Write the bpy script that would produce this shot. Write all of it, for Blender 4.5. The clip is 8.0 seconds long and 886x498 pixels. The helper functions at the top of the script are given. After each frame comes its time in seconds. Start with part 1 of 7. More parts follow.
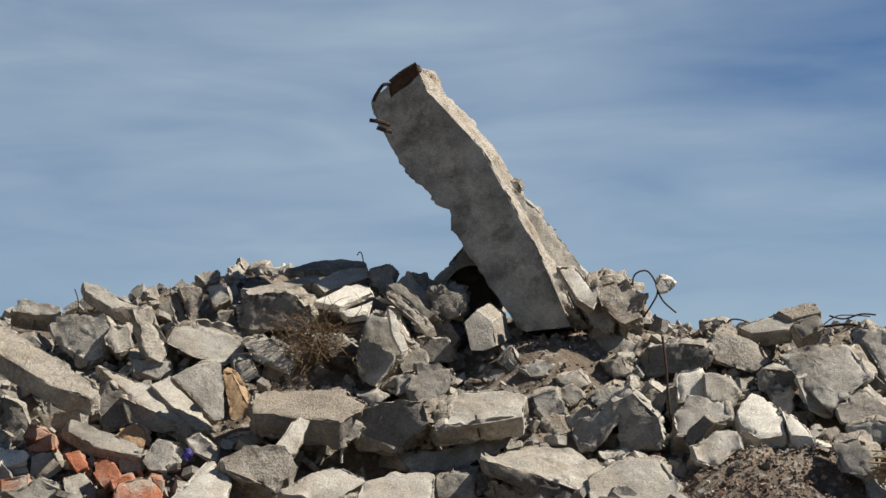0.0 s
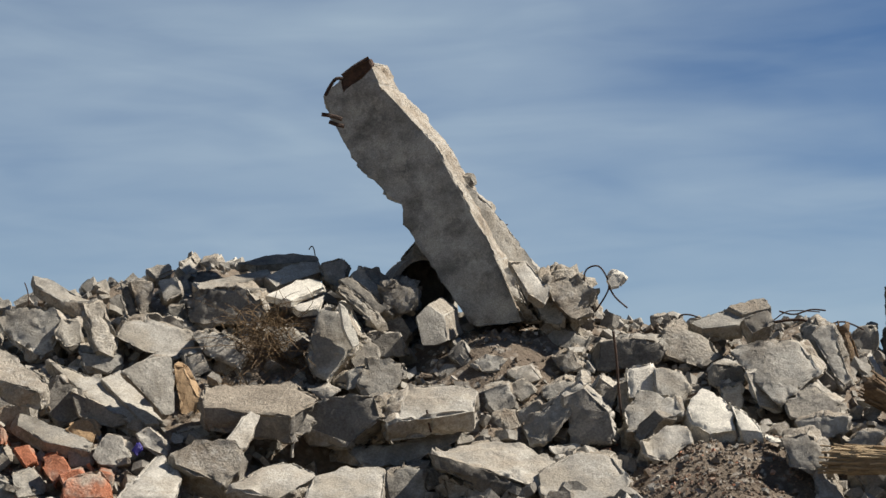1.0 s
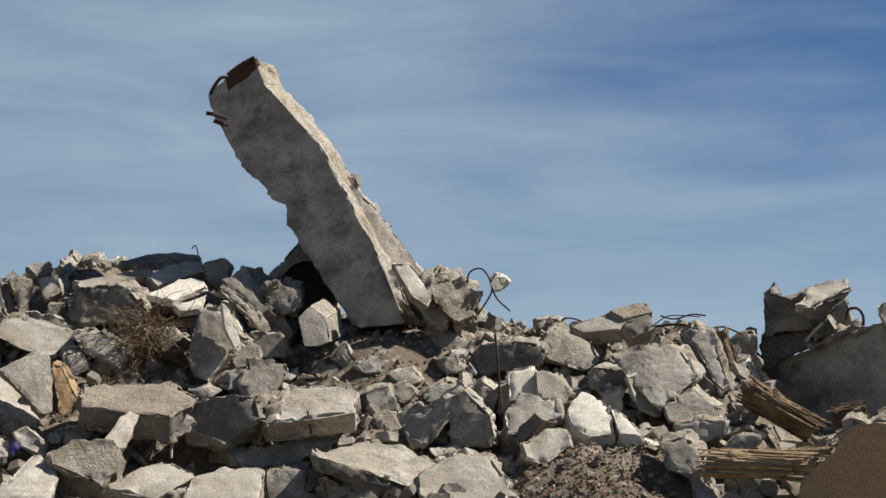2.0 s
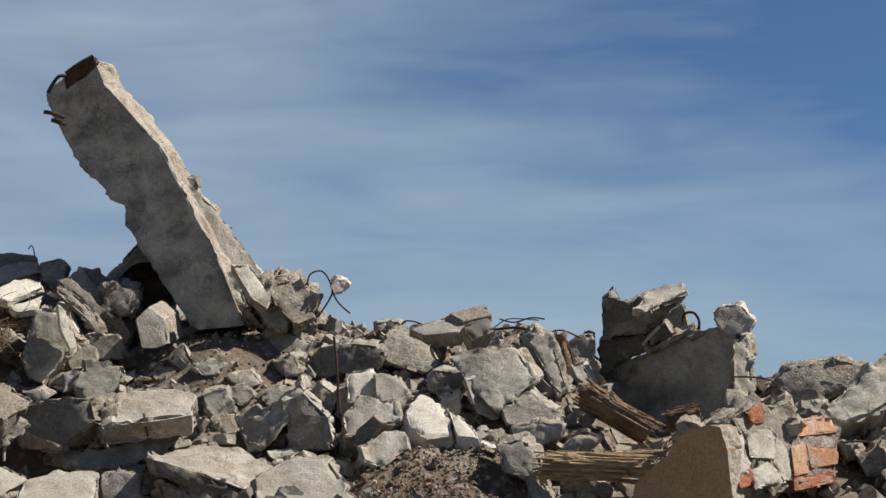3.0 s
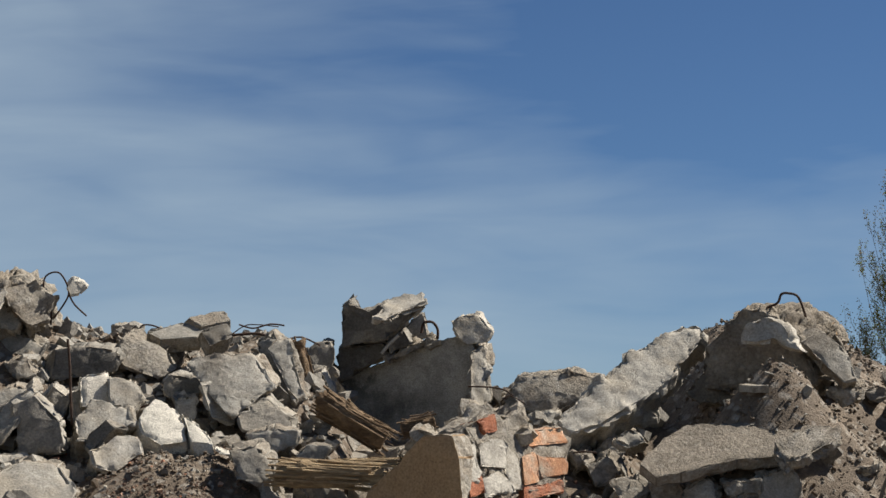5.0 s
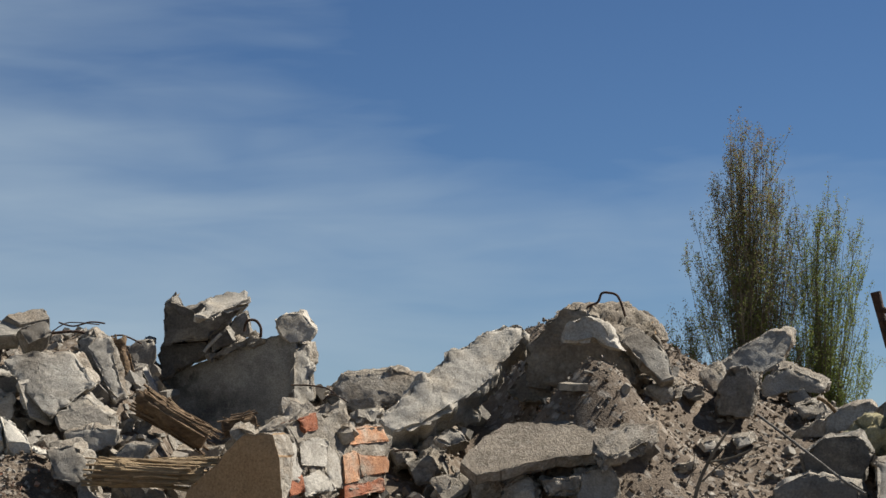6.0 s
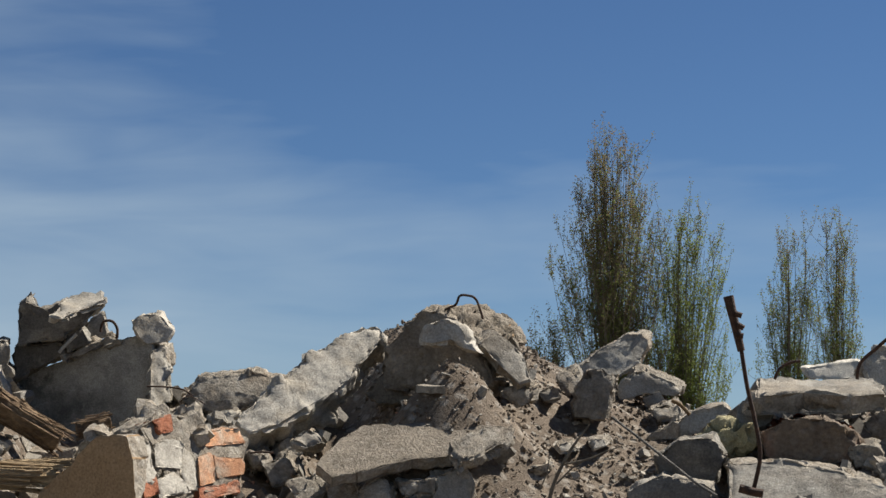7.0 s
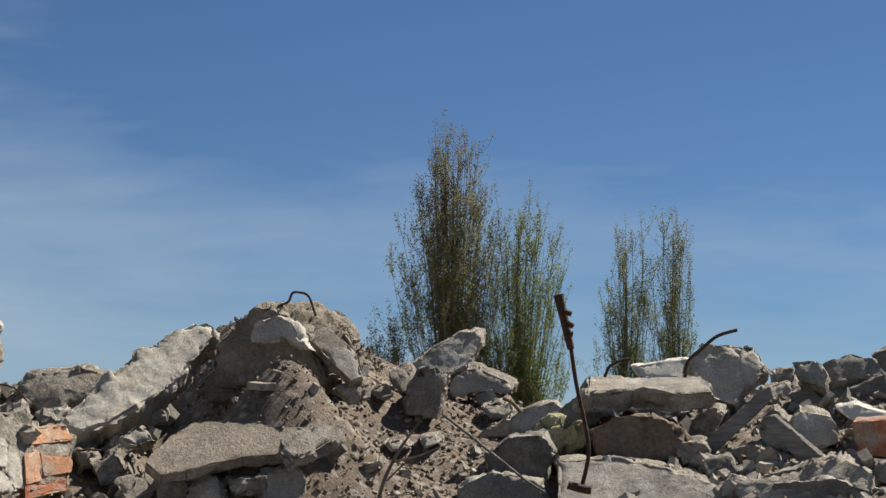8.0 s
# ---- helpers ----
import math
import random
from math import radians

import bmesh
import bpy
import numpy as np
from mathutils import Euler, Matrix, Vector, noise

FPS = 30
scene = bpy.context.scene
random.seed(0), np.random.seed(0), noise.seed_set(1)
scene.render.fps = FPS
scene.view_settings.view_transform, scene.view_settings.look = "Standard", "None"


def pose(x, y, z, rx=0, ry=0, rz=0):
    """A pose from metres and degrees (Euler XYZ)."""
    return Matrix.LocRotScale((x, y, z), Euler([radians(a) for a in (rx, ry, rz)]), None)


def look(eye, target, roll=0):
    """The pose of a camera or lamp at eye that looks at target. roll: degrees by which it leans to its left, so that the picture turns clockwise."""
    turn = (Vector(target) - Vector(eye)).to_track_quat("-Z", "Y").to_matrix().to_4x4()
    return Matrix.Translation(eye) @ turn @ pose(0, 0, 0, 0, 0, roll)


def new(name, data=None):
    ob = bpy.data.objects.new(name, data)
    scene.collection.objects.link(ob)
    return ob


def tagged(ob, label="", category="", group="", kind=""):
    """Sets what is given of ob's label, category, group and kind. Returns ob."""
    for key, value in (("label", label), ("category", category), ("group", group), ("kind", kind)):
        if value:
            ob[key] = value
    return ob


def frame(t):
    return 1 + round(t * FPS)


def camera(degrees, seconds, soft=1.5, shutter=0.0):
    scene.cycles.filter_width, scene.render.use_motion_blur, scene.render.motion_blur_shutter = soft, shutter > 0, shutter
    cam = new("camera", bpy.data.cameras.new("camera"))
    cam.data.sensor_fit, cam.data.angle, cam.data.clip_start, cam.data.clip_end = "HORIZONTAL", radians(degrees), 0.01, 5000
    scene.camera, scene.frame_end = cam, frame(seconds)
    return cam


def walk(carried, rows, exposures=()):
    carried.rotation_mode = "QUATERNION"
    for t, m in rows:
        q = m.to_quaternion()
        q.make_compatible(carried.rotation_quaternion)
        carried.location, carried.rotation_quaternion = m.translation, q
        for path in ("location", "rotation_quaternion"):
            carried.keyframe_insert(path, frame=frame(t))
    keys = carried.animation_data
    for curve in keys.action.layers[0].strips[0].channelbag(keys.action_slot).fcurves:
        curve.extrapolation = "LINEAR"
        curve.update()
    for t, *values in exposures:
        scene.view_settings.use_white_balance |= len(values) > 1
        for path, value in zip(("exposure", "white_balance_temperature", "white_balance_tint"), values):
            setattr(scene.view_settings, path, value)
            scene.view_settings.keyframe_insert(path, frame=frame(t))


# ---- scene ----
# The camera turns on the spot, held at arm's length from its pivot.
cam = camera(25.2, 8.0, soft=1.5)
EYE, ARM = 1.6, 0.3
# seconds, bearing, rise, roll
PAN = [(0, 0.0, 6.5, -0.368), (0.5, 0.313, 6.326, -0.456), (1, 1.338, 6.337, -0.337), (1.2, 1.906, 6.579, -0.32), (2.3, 5.733, 6.327, 0.004), (2.5, 6.573, 6.42, -0.089), (3, 9.007, 6.447, -0.081), (3.5, 11.343, 6.446, 0.051), (4, 12.704, 6.183, 0.14), (5.3, 17.523, 6.762, 0.366), (5.5, 18.478, 6.684, 0.206), (6, 21.107, 6.67, 0.247), (6.5, 22.907, 6.701, 0.28), (7, 25.03, 6.745, 0.225), (7.5, 27.582, 6.896, 0.233), (8, 29.655, 6.683, 0.092)]
walk(cam, [(t, pose(ARM * math.sin(radians(a)), ARM * math.cos(radians(a)) - ARM, EYE, 0, 0, -a) @ pose(0, 0, 0, 90 + p, 0, 0) @ pose(0, 0, 0, 0, 0, r)) for t, a, p, r in PAN],
     exposures=((0.0, 0.68), (2.5, 0.62), (4.0, 0.56), (6.0, 0.6), (8.0, 0.68)))

# ---- light: midday sun from the right and slightly behind the heap, thin high cloud ----
SUN_AZ, SUN_EL = 82.0, 48.0
world = bpy.data.worlds.new("sky")
scene.world = world
world.use_nodes = True
wn, wl = world.node_tree.nodes, world.node_tree.links
wn.clear()


def wnode(kind, **values):
    n = wn.new(kind)
    for key, value in values.items():
        n.inputs[key.replace("_", " ")].default_value = value
    return n


sky = wn.new("ShaderNodeTexSky")
sky.sky_type, sky.sun_disc = "NISHITA", False
sky.sun_elevation, sky.sun_rotation = radians(SUN_EL), radians(SUN_AZ)
sky.air_density, sky.dust_density, sky.ozone_density = 0.8, 0.0, 4.0
where = wn.new("ShaderNodeTexCoord")
split = wn.new("ShaderNodeSeparateXYZ")
wl.new(where.outputs["Generated"], split.inputs["Vector"])


def wmath(op, a, b=0.0):
    n = wn.new("ShaderNodeMath")
    n.operation = op
    for i, v in enumerate((a, b)):
        if isinstance(v, (int, float)):
            n.inputs[i].default_value = v
        else:
            wl.new(v, n.inputs[i])
    return n.outputs[0]


def wramp(value, lo, hi, a, b):
    n = wn.new("ShaderNodeMapRange")
    n.interpolation_type = "SMOOTHSTEP"
    for key, v in (("From Min", lo), ("From Max", hi), ("To Min", a), ("To Max", b)):
        n.inputs[key].default_value = v
    wl.new(value, n.inputs["Value"])
    return n.outputs[0]


# bearing and height of the sky in degrees; the cirrus lies in long flat streaks
sky_az = wmath("MULTIPLY", wmath("ARCTAN2", split.outputs["X"], split.outputs["Y"]), 57.3)
sky_el = wmath("MULTIPLY", wmath("ARCSINE", split.outputs["Z"]), 57.3)


def streaks(long, flat, slope, shift, detail, swirl):
    at = wn.new("ShaderNodeCombineXYZ")
    wl.new(wmath("MULTIPLY", sky_az, 1 / long), at.inputs[0])
    wl.new(wmath("MULTIPLY", wmath("ADD", sky_el, wmath("MULTIPLY", sky_az, slope)), 1 / flat), at.inputs[1])
    at.inputs[2].default_value = shift
    n = wnode("ShaderNodeTexNoise", Scale=1.0, Detail=detail, Roughness=0.5, Distortion=swirl)
    wl.new(at.outputs[0], n.inputs["Vector"])
    return wmath("SUBTRACT", n.outputs[0], 0.5)


def opening(az, el, wide, tall):
    """A clear gap in the veil."""
    a = wmath("MULTIPLY", wmath("SUBTRACT", sky_az, az), 1 / wide)
    b = wmath("MULTIPLY", wmath("SUBTRACT", sky_el, el), 1 / tall)
    return wmath("POWER", 2.718, wmath("MULTIPLY", wmath("ADD", wmath("MULTIPLY", a, a), wmath("MULTIPLY", b, b)), -1.0))


# the veil thins out towards the east, and there first of all higher up
cover = wmath("ADD", wramp(sky_az, 2.0, 33.0, 0.66, 0.10), wmath("MULTIPLY", wramp(sky_az, 4.0, 16.0, 0.0, 0.42), wramp(sky_el, 6.0, 12.5, 0.35, -1.0)))
cover = wmath("ADD", cover, wmath("MULTIPLY", streaks(9.0, 2.0, 0.05, 3.1, 3.0, 0.6), 0.75))
cover = wmath("ADD", cover, wmath("MULTIPLY", streaks(4.5, 0.8, -0.06, 7.7, 4.0, 0.5), 0.3))
for gap in ((6.0, 8.3, 2.0, 0.5), (8.5, 11.6, 3.0, 1.6), (13.0, 8.6, 3.0, 0.5)):
    cover = wmath("SUBTRACT", cover, wmath("MULTIPLY", opening(*gap), 0.17))
# overhead it is clear
cover = wmath("MULTIPLY", cover, wramp(sky_el, 16.0, 30.0, 1.0, 0.25))
thick = wn.new("ShaderNodeMapRange")
thick.inputs["To Max"].default_value = 0.8
wl.new(cover, thick.inputs["Value"])
mix = wn.new("ShaderNodeMix")
mix.data_type = "RGBA"
wl.new(thick.outputs[0], mix.inputs["Factor"])
clear = wn.new("ShaderNodeMix")
clear.data_type, clear.blend_type = "RGBA", "MULTIPLY"
clear.inputs["Factor"].default_value = 1.0
clear.inputs["B"].default_value = (0.78, 0.96, 1.15, 1)
wl.new(sky.outputs[0], clear.inputs["A"])
wl.new(clear.outputs["Result"], mix.inputs["A"])
mix.inputs["B"].default_value = (7.7, 9.6, 11.2, 1)
back = wnode("ShaderNodeBackground", Strength=0.035)
wl.new(mix.outputs["Result"], back.inputs["Color"])
wl.new(back.outputs[0], wn.new("ShaderNodeOutputWorld").inputs["Surface"])

sun = new("sun", bpy.data.lights.new("sun", "SUN"))
sun.data.energy, sun.data.angle, sun.data.color = 5.0, radians(0.55), (1.0, 0.945, 0.865)
sx, sy = math.sin(radians(SUN_AZ)) * 30, math.cos(radians(SUN_AZ)) * 30
sun.matrix_world = look((sx, sy, 30 * math.tan(radians(SUN_EL))), (0, 0, 0))


# ---- materials ----
def matter(name, dark, light, size=9.0, grain=140.0, rough=0.9, bump=0.35, speck=None, speck_amount=0.16, stain=None, stain_size=3.0, stain_amount=0.5, stretch=(1, 1, 1), vary=0.18, dust=None, dust_amount=0.6, settled=None, chipped=None):
    """A dull mineral or wooden surface: two scales of mottling, grit, stains and relief."""
    m = bpy.data.materials.new(name)
    m.use_nodes = True
    nodes, links = m.node_tree.nodes, m.node_tree.links
    bsdf = nodes["Principled BSDF"]
    bsdf.inputs["Specular IOR Level"].default_value = 0.25
    tc = nodes.new("ShaderNodeTexCoord")
    mp = nodes.new("ShaderNodeMapping")
    mp.inputs["Scale"].default_value = stretch
    info = nodes.new("ShaderNodeObjectInfo")
    shift = nodes.new("ShaderNodeVectorMath")
    shift.operation = "SCALE"
    links.new(info.outputs["Random"], shift.inputs["Scale"])
    shift.inputs[0].default_value = (31.0, 17.0, 23.0)
    links.new(shift.outputs[0], mp.inputs["Location"])
    links.new(tc.outputs["Object"], mp.inputs["Vector"])

    def noise_at(scale, detail, r=0.6):
        n = nodes.new("ShaderNodeTexNoise")
        n.inputs["Scale"].default_value, n.inputs["Detail"].default_value, n.inputs["Roughness"].default_value = scale, detail, r
        links.new(mp.outputs[0], n.inputs["Vector"])
        return n.outputs[0]

    def blend(fac, a, b, how="MIX"):
        n = nodes.new("ShaderNodeMix")
        n.data_type, n.blend_type = "RGBA", how
        for key, v in (("Factor", fac), ("A", a), ("B", b)):
            if isinstance(v, (int, float)):
                n.inputs[key].default_value = v
            elif isinstance(v, tuple):
                n.inputs[key].default_value = (*v, 1)
            else:
                links.new(v, n.inputs[key])
        return n.outputs["Result"]

    def ramp(value, lo, hi, to=1.0, start=0.0):
        n = nodes.new("ShaderNodeMapRange")
        n.inputs["From Min"].default_value, n.inputs["From Max"].default_value = lo, hi
        n.inputs["To Min"].default_value, n.inputs["To Max"].default_value = start, to
        links.new(value, n.inputs["Value"])
        return n.outputs[0]

    big, fine = noise_at(size, 7, 0.66), noise_at(grain * 1.6, 4, 0.7)
    colour = blend(ramp(big, 0.36, 0.64), dark, light)
    if stain:
        colour = blend(ramp(noise_at(stain_size, 6, 0.65), 0.47, 0.62, stain_amount), colour, stain)
    if dust:
        colour = blend(ramp(noise_at(stain_size * 1.7, 8, 0.7), 0.53, 0.60, dust_amount), colour, dust)
    if speck:
        vor = nodes.new("ShaderNodeTexVoronoi")
        vor.inputs["Scale"].default_value = grain * 0.45
        links.new(mp.outputs[0], vor.inputs["Vector"])
        colour = blend(ramp(vor.outputs["Distance"], 0.42, 0.22, speck_amount), colour, speck)
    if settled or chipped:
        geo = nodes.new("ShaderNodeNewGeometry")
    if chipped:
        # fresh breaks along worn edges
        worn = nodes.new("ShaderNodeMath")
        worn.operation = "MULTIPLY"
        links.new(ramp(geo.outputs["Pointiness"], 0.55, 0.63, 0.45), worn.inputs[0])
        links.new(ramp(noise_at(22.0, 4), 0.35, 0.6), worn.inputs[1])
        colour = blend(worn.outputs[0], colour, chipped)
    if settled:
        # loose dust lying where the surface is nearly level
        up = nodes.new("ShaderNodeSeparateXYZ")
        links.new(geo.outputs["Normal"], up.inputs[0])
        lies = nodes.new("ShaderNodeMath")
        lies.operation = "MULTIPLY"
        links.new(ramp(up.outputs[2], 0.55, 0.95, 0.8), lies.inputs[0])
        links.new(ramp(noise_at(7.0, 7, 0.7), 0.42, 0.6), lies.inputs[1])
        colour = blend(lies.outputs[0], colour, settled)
    colour = blend(1.0, colour, blend(ramp(fine, 0.34, 0.66), (0.70, 0.68, 0.65), (1.22, 1.19, 1.14)), "MULTIPLY")
    tone = nodes.new("ShaderNodeMapRange")
    tone.inputs["To Min"].default_value, tone.inputs["To Max"].default_value = 1 - vary, 1 + vary
    links.new(info.outputs["Random"], tone.inputs["Value"])
    cs = nodes.new("ShaderNodeVectorMath")
    cs.operation = "SCALE"
    links.new(colour, cs.inputs[0])
    links.new(tone.outputs[0], cs.inputs["Scale"])
    links.new(cs.outputs[0], bsdf.inputs["Base Color"])
    links.new(ramp(fine, 0.2, 0.8, min(1.0, rough + 0.06), rough - 0.12), bsdf.inputs["Roughness"])
    bp = nodes.new("ShaderNodeBump")
    bp.inputs["Strength"].default_value, bp.inputs["Distance"].default_value = min(1.0, bump * 1.6), 0.009
    mixh = nodes.new("ShaderNodeMath")
    mixh.operation = "ADD"
    links.new(fine, mixh.inputs[0])
    links.new(noise_at(grain * 0.55, 6, 0.75), mixh.inputs[1])
    links.new(mixh.outputs[0], bp.inputs["Height"])
    links.new(bp.outputs[0], bsdf.inputs["Normal"])
    return m


M = {
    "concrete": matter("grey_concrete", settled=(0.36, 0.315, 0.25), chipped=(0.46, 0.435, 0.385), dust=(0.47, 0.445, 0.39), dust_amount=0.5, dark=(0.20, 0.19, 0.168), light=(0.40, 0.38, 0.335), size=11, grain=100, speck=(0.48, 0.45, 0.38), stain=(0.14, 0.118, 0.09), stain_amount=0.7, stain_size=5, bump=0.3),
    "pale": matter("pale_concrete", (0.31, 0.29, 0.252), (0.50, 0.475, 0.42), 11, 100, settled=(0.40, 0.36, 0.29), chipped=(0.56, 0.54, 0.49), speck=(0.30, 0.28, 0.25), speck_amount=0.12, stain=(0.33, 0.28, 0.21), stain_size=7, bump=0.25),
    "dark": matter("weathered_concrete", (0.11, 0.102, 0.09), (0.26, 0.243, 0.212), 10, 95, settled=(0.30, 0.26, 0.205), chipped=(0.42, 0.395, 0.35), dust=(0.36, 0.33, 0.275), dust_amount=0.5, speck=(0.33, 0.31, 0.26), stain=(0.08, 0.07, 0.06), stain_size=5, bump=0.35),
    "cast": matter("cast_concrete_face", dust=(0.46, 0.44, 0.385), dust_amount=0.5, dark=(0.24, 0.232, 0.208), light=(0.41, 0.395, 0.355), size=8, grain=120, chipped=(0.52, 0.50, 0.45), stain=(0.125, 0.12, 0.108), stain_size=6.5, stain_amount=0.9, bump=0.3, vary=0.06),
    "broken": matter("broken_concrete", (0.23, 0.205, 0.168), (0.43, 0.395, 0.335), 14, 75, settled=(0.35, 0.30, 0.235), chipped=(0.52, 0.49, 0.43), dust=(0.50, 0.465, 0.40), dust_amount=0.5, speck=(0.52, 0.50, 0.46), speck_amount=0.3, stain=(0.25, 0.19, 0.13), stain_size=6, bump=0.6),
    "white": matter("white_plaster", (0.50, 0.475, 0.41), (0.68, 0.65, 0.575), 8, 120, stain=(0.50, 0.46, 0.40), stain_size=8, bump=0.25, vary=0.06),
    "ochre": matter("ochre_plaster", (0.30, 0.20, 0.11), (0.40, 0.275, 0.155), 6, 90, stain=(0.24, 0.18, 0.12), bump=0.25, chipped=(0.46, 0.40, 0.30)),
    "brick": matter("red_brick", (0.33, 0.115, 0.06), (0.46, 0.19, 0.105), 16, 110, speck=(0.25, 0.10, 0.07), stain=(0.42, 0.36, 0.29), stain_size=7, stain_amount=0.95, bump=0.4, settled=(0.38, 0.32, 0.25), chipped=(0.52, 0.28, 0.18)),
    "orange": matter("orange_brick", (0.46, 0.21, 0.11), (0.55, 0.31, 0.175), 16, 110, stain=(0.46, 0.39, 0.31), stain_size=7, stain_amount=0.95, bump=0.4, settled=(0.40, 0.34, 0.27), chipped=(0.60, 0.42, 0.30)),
    "soil": matter("dusty_rubble_soil", (0.12, 0.093, 0.068), (0.235, 0.19, 0.143), 5, 55, speck=(0.44, 0.41, 0.36), speck_amount=0.5, stain=(0.15, 0.115, 0.085), stain_size=2.2, bump=1.0, vary=0.0),
    "loam": matter("brown_soil", (0.18, 0.138, 0.10), (0.30, 0.24, 0.18), 9, 60, speck=(0.30, 0.26, 0.22), speck_amount=0.4, stain=(0.24, 0.11, 0.07), stain_size=5, bump=1.0),
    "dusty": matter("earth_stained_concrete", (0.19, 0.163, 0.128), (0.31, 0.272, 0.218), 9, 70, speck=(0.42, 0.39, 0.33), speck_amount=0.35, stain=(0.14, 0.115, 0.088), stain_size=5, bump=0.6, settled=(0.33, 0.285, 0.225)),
    "wood": matter("weathered_wood", (0.36, 0.26, 0.15), (0.62, 0.48, 0.30), 14, 60, bump=0.9, stretch=(0.12, 1.6, 1.6), stain=(0.12, 0.08, 0.05), stain_size=8),
    "darkwood": matter("rotten_wood", (0.10, 0.065, 0.04), (0.26, 0.18, 0.11), 12, 60, bump=0.9, stretch=(0.2, 1.5, 1.5), stain=(0.35, 0.25, 0.15), stain_size=8),
    "greywood": matter("grey_board", (0.15, 0.142, 0.125), (0.29, 0.27, 0.24), 12, 70, bump=0.6, stretch=(0.15, 1.5, 1.5)),
    "rust": matter("rusty_steel", (0.05, 0.032, 0.024), (0.11, 0.062, 0.04), 60, 300, rough=0.75, bump=0.4, vary=0.1),
    "rustred": matter("red_rust_crust", (0.16, 0.05, 0.025), (0.27, 0.10, 0.05), 30, 160, bump=0.6),
    "straw": matter("dry_stalks", (0.13, 0.085, 0.045), (0.26, 0.18, 0.10), 30, 160),
    "bark": matter("poplar_bark", (0.11, 0.095, 0.075), (0.19, 0.165, 0.125), 2, 20),
    "leaf": matter("young_poplar_leaf", (0.14, 0.185, 0.05), (0.23, 0.28, 0.085), 0.6, 8, rough=0.6, bump=0.0, vary=0.05),
    "leafbrown": matter("poplar_bud_leaf", (0.16, 0.13, 0.08), (0.24, 0.20, 0.12), 0.6, 8, rough=0.7, bump=0.0, vary=0.05),
    "blue": matter("blue_plastic_foil", (0.035, 0.028, 0.17), (0.055, 0.045, 0.26), 30, 200, rough=0.45, bump=0.2),
    "foam": matter("yellowed_foam", (0.45, 0.40, 0.22), (0.60, 0.55, 0.35), 25, 120, bump=1.0, stain=(0.25, 0.20, 0.10), stain_size=14),
    "grass": matter("dry_ground", (0.16, 0.15, 0.08), (0.26, 0.22, 0.14), 0.3, 8, bump=0.4, vary=0.0),
}

# young leaves let light through
for key in ("leaf", "leafbrown"):
    tree_nodes, tree_links = M[key].node_tree.nodes, M[key].node_tree.links
    glow, both = tree_nodes.new("ShaderNodeBsdfTranslucent"), tree_nodes.new("ShaderNodeMixShader")
    coat = tree_nodes["Principled BSDF"]
    tree_links.new(coat.inputs["Base Color"].links[0].from_socket, glow.inputs["Color"])
    tree_links.new(coat.outputs[0], both.inputs[1])
    tree_links.new(glow.outputs[0], both.inputs[2])
    tree_links.new(both.outputs[0], tree_nodes["Material Output"].inputs["Surface"])


# ---- tools for building ----
def finish(bm, name, material, angle=24, side=None):
    for f in bm.faces:
        f.smooth = True
    for e in bm.edges:
        e.smooth = not (len(e.link_faces) == 2 and e.calc_face_angle(0) > radians(angle))
    mesh = bpy.data.meshes.new(name)
    bm.to_mesh(mesh)
    bm.free()
    mesh.materials.append(M[material])
    mesh.materials.append(M[side or material])
    return mesh


def part(name, bm, material, parent, label="", angle=24):
    ob = new(name, finish(bm, name, material, angle))
    ob.parent = parent
    return tagged(ob, label)


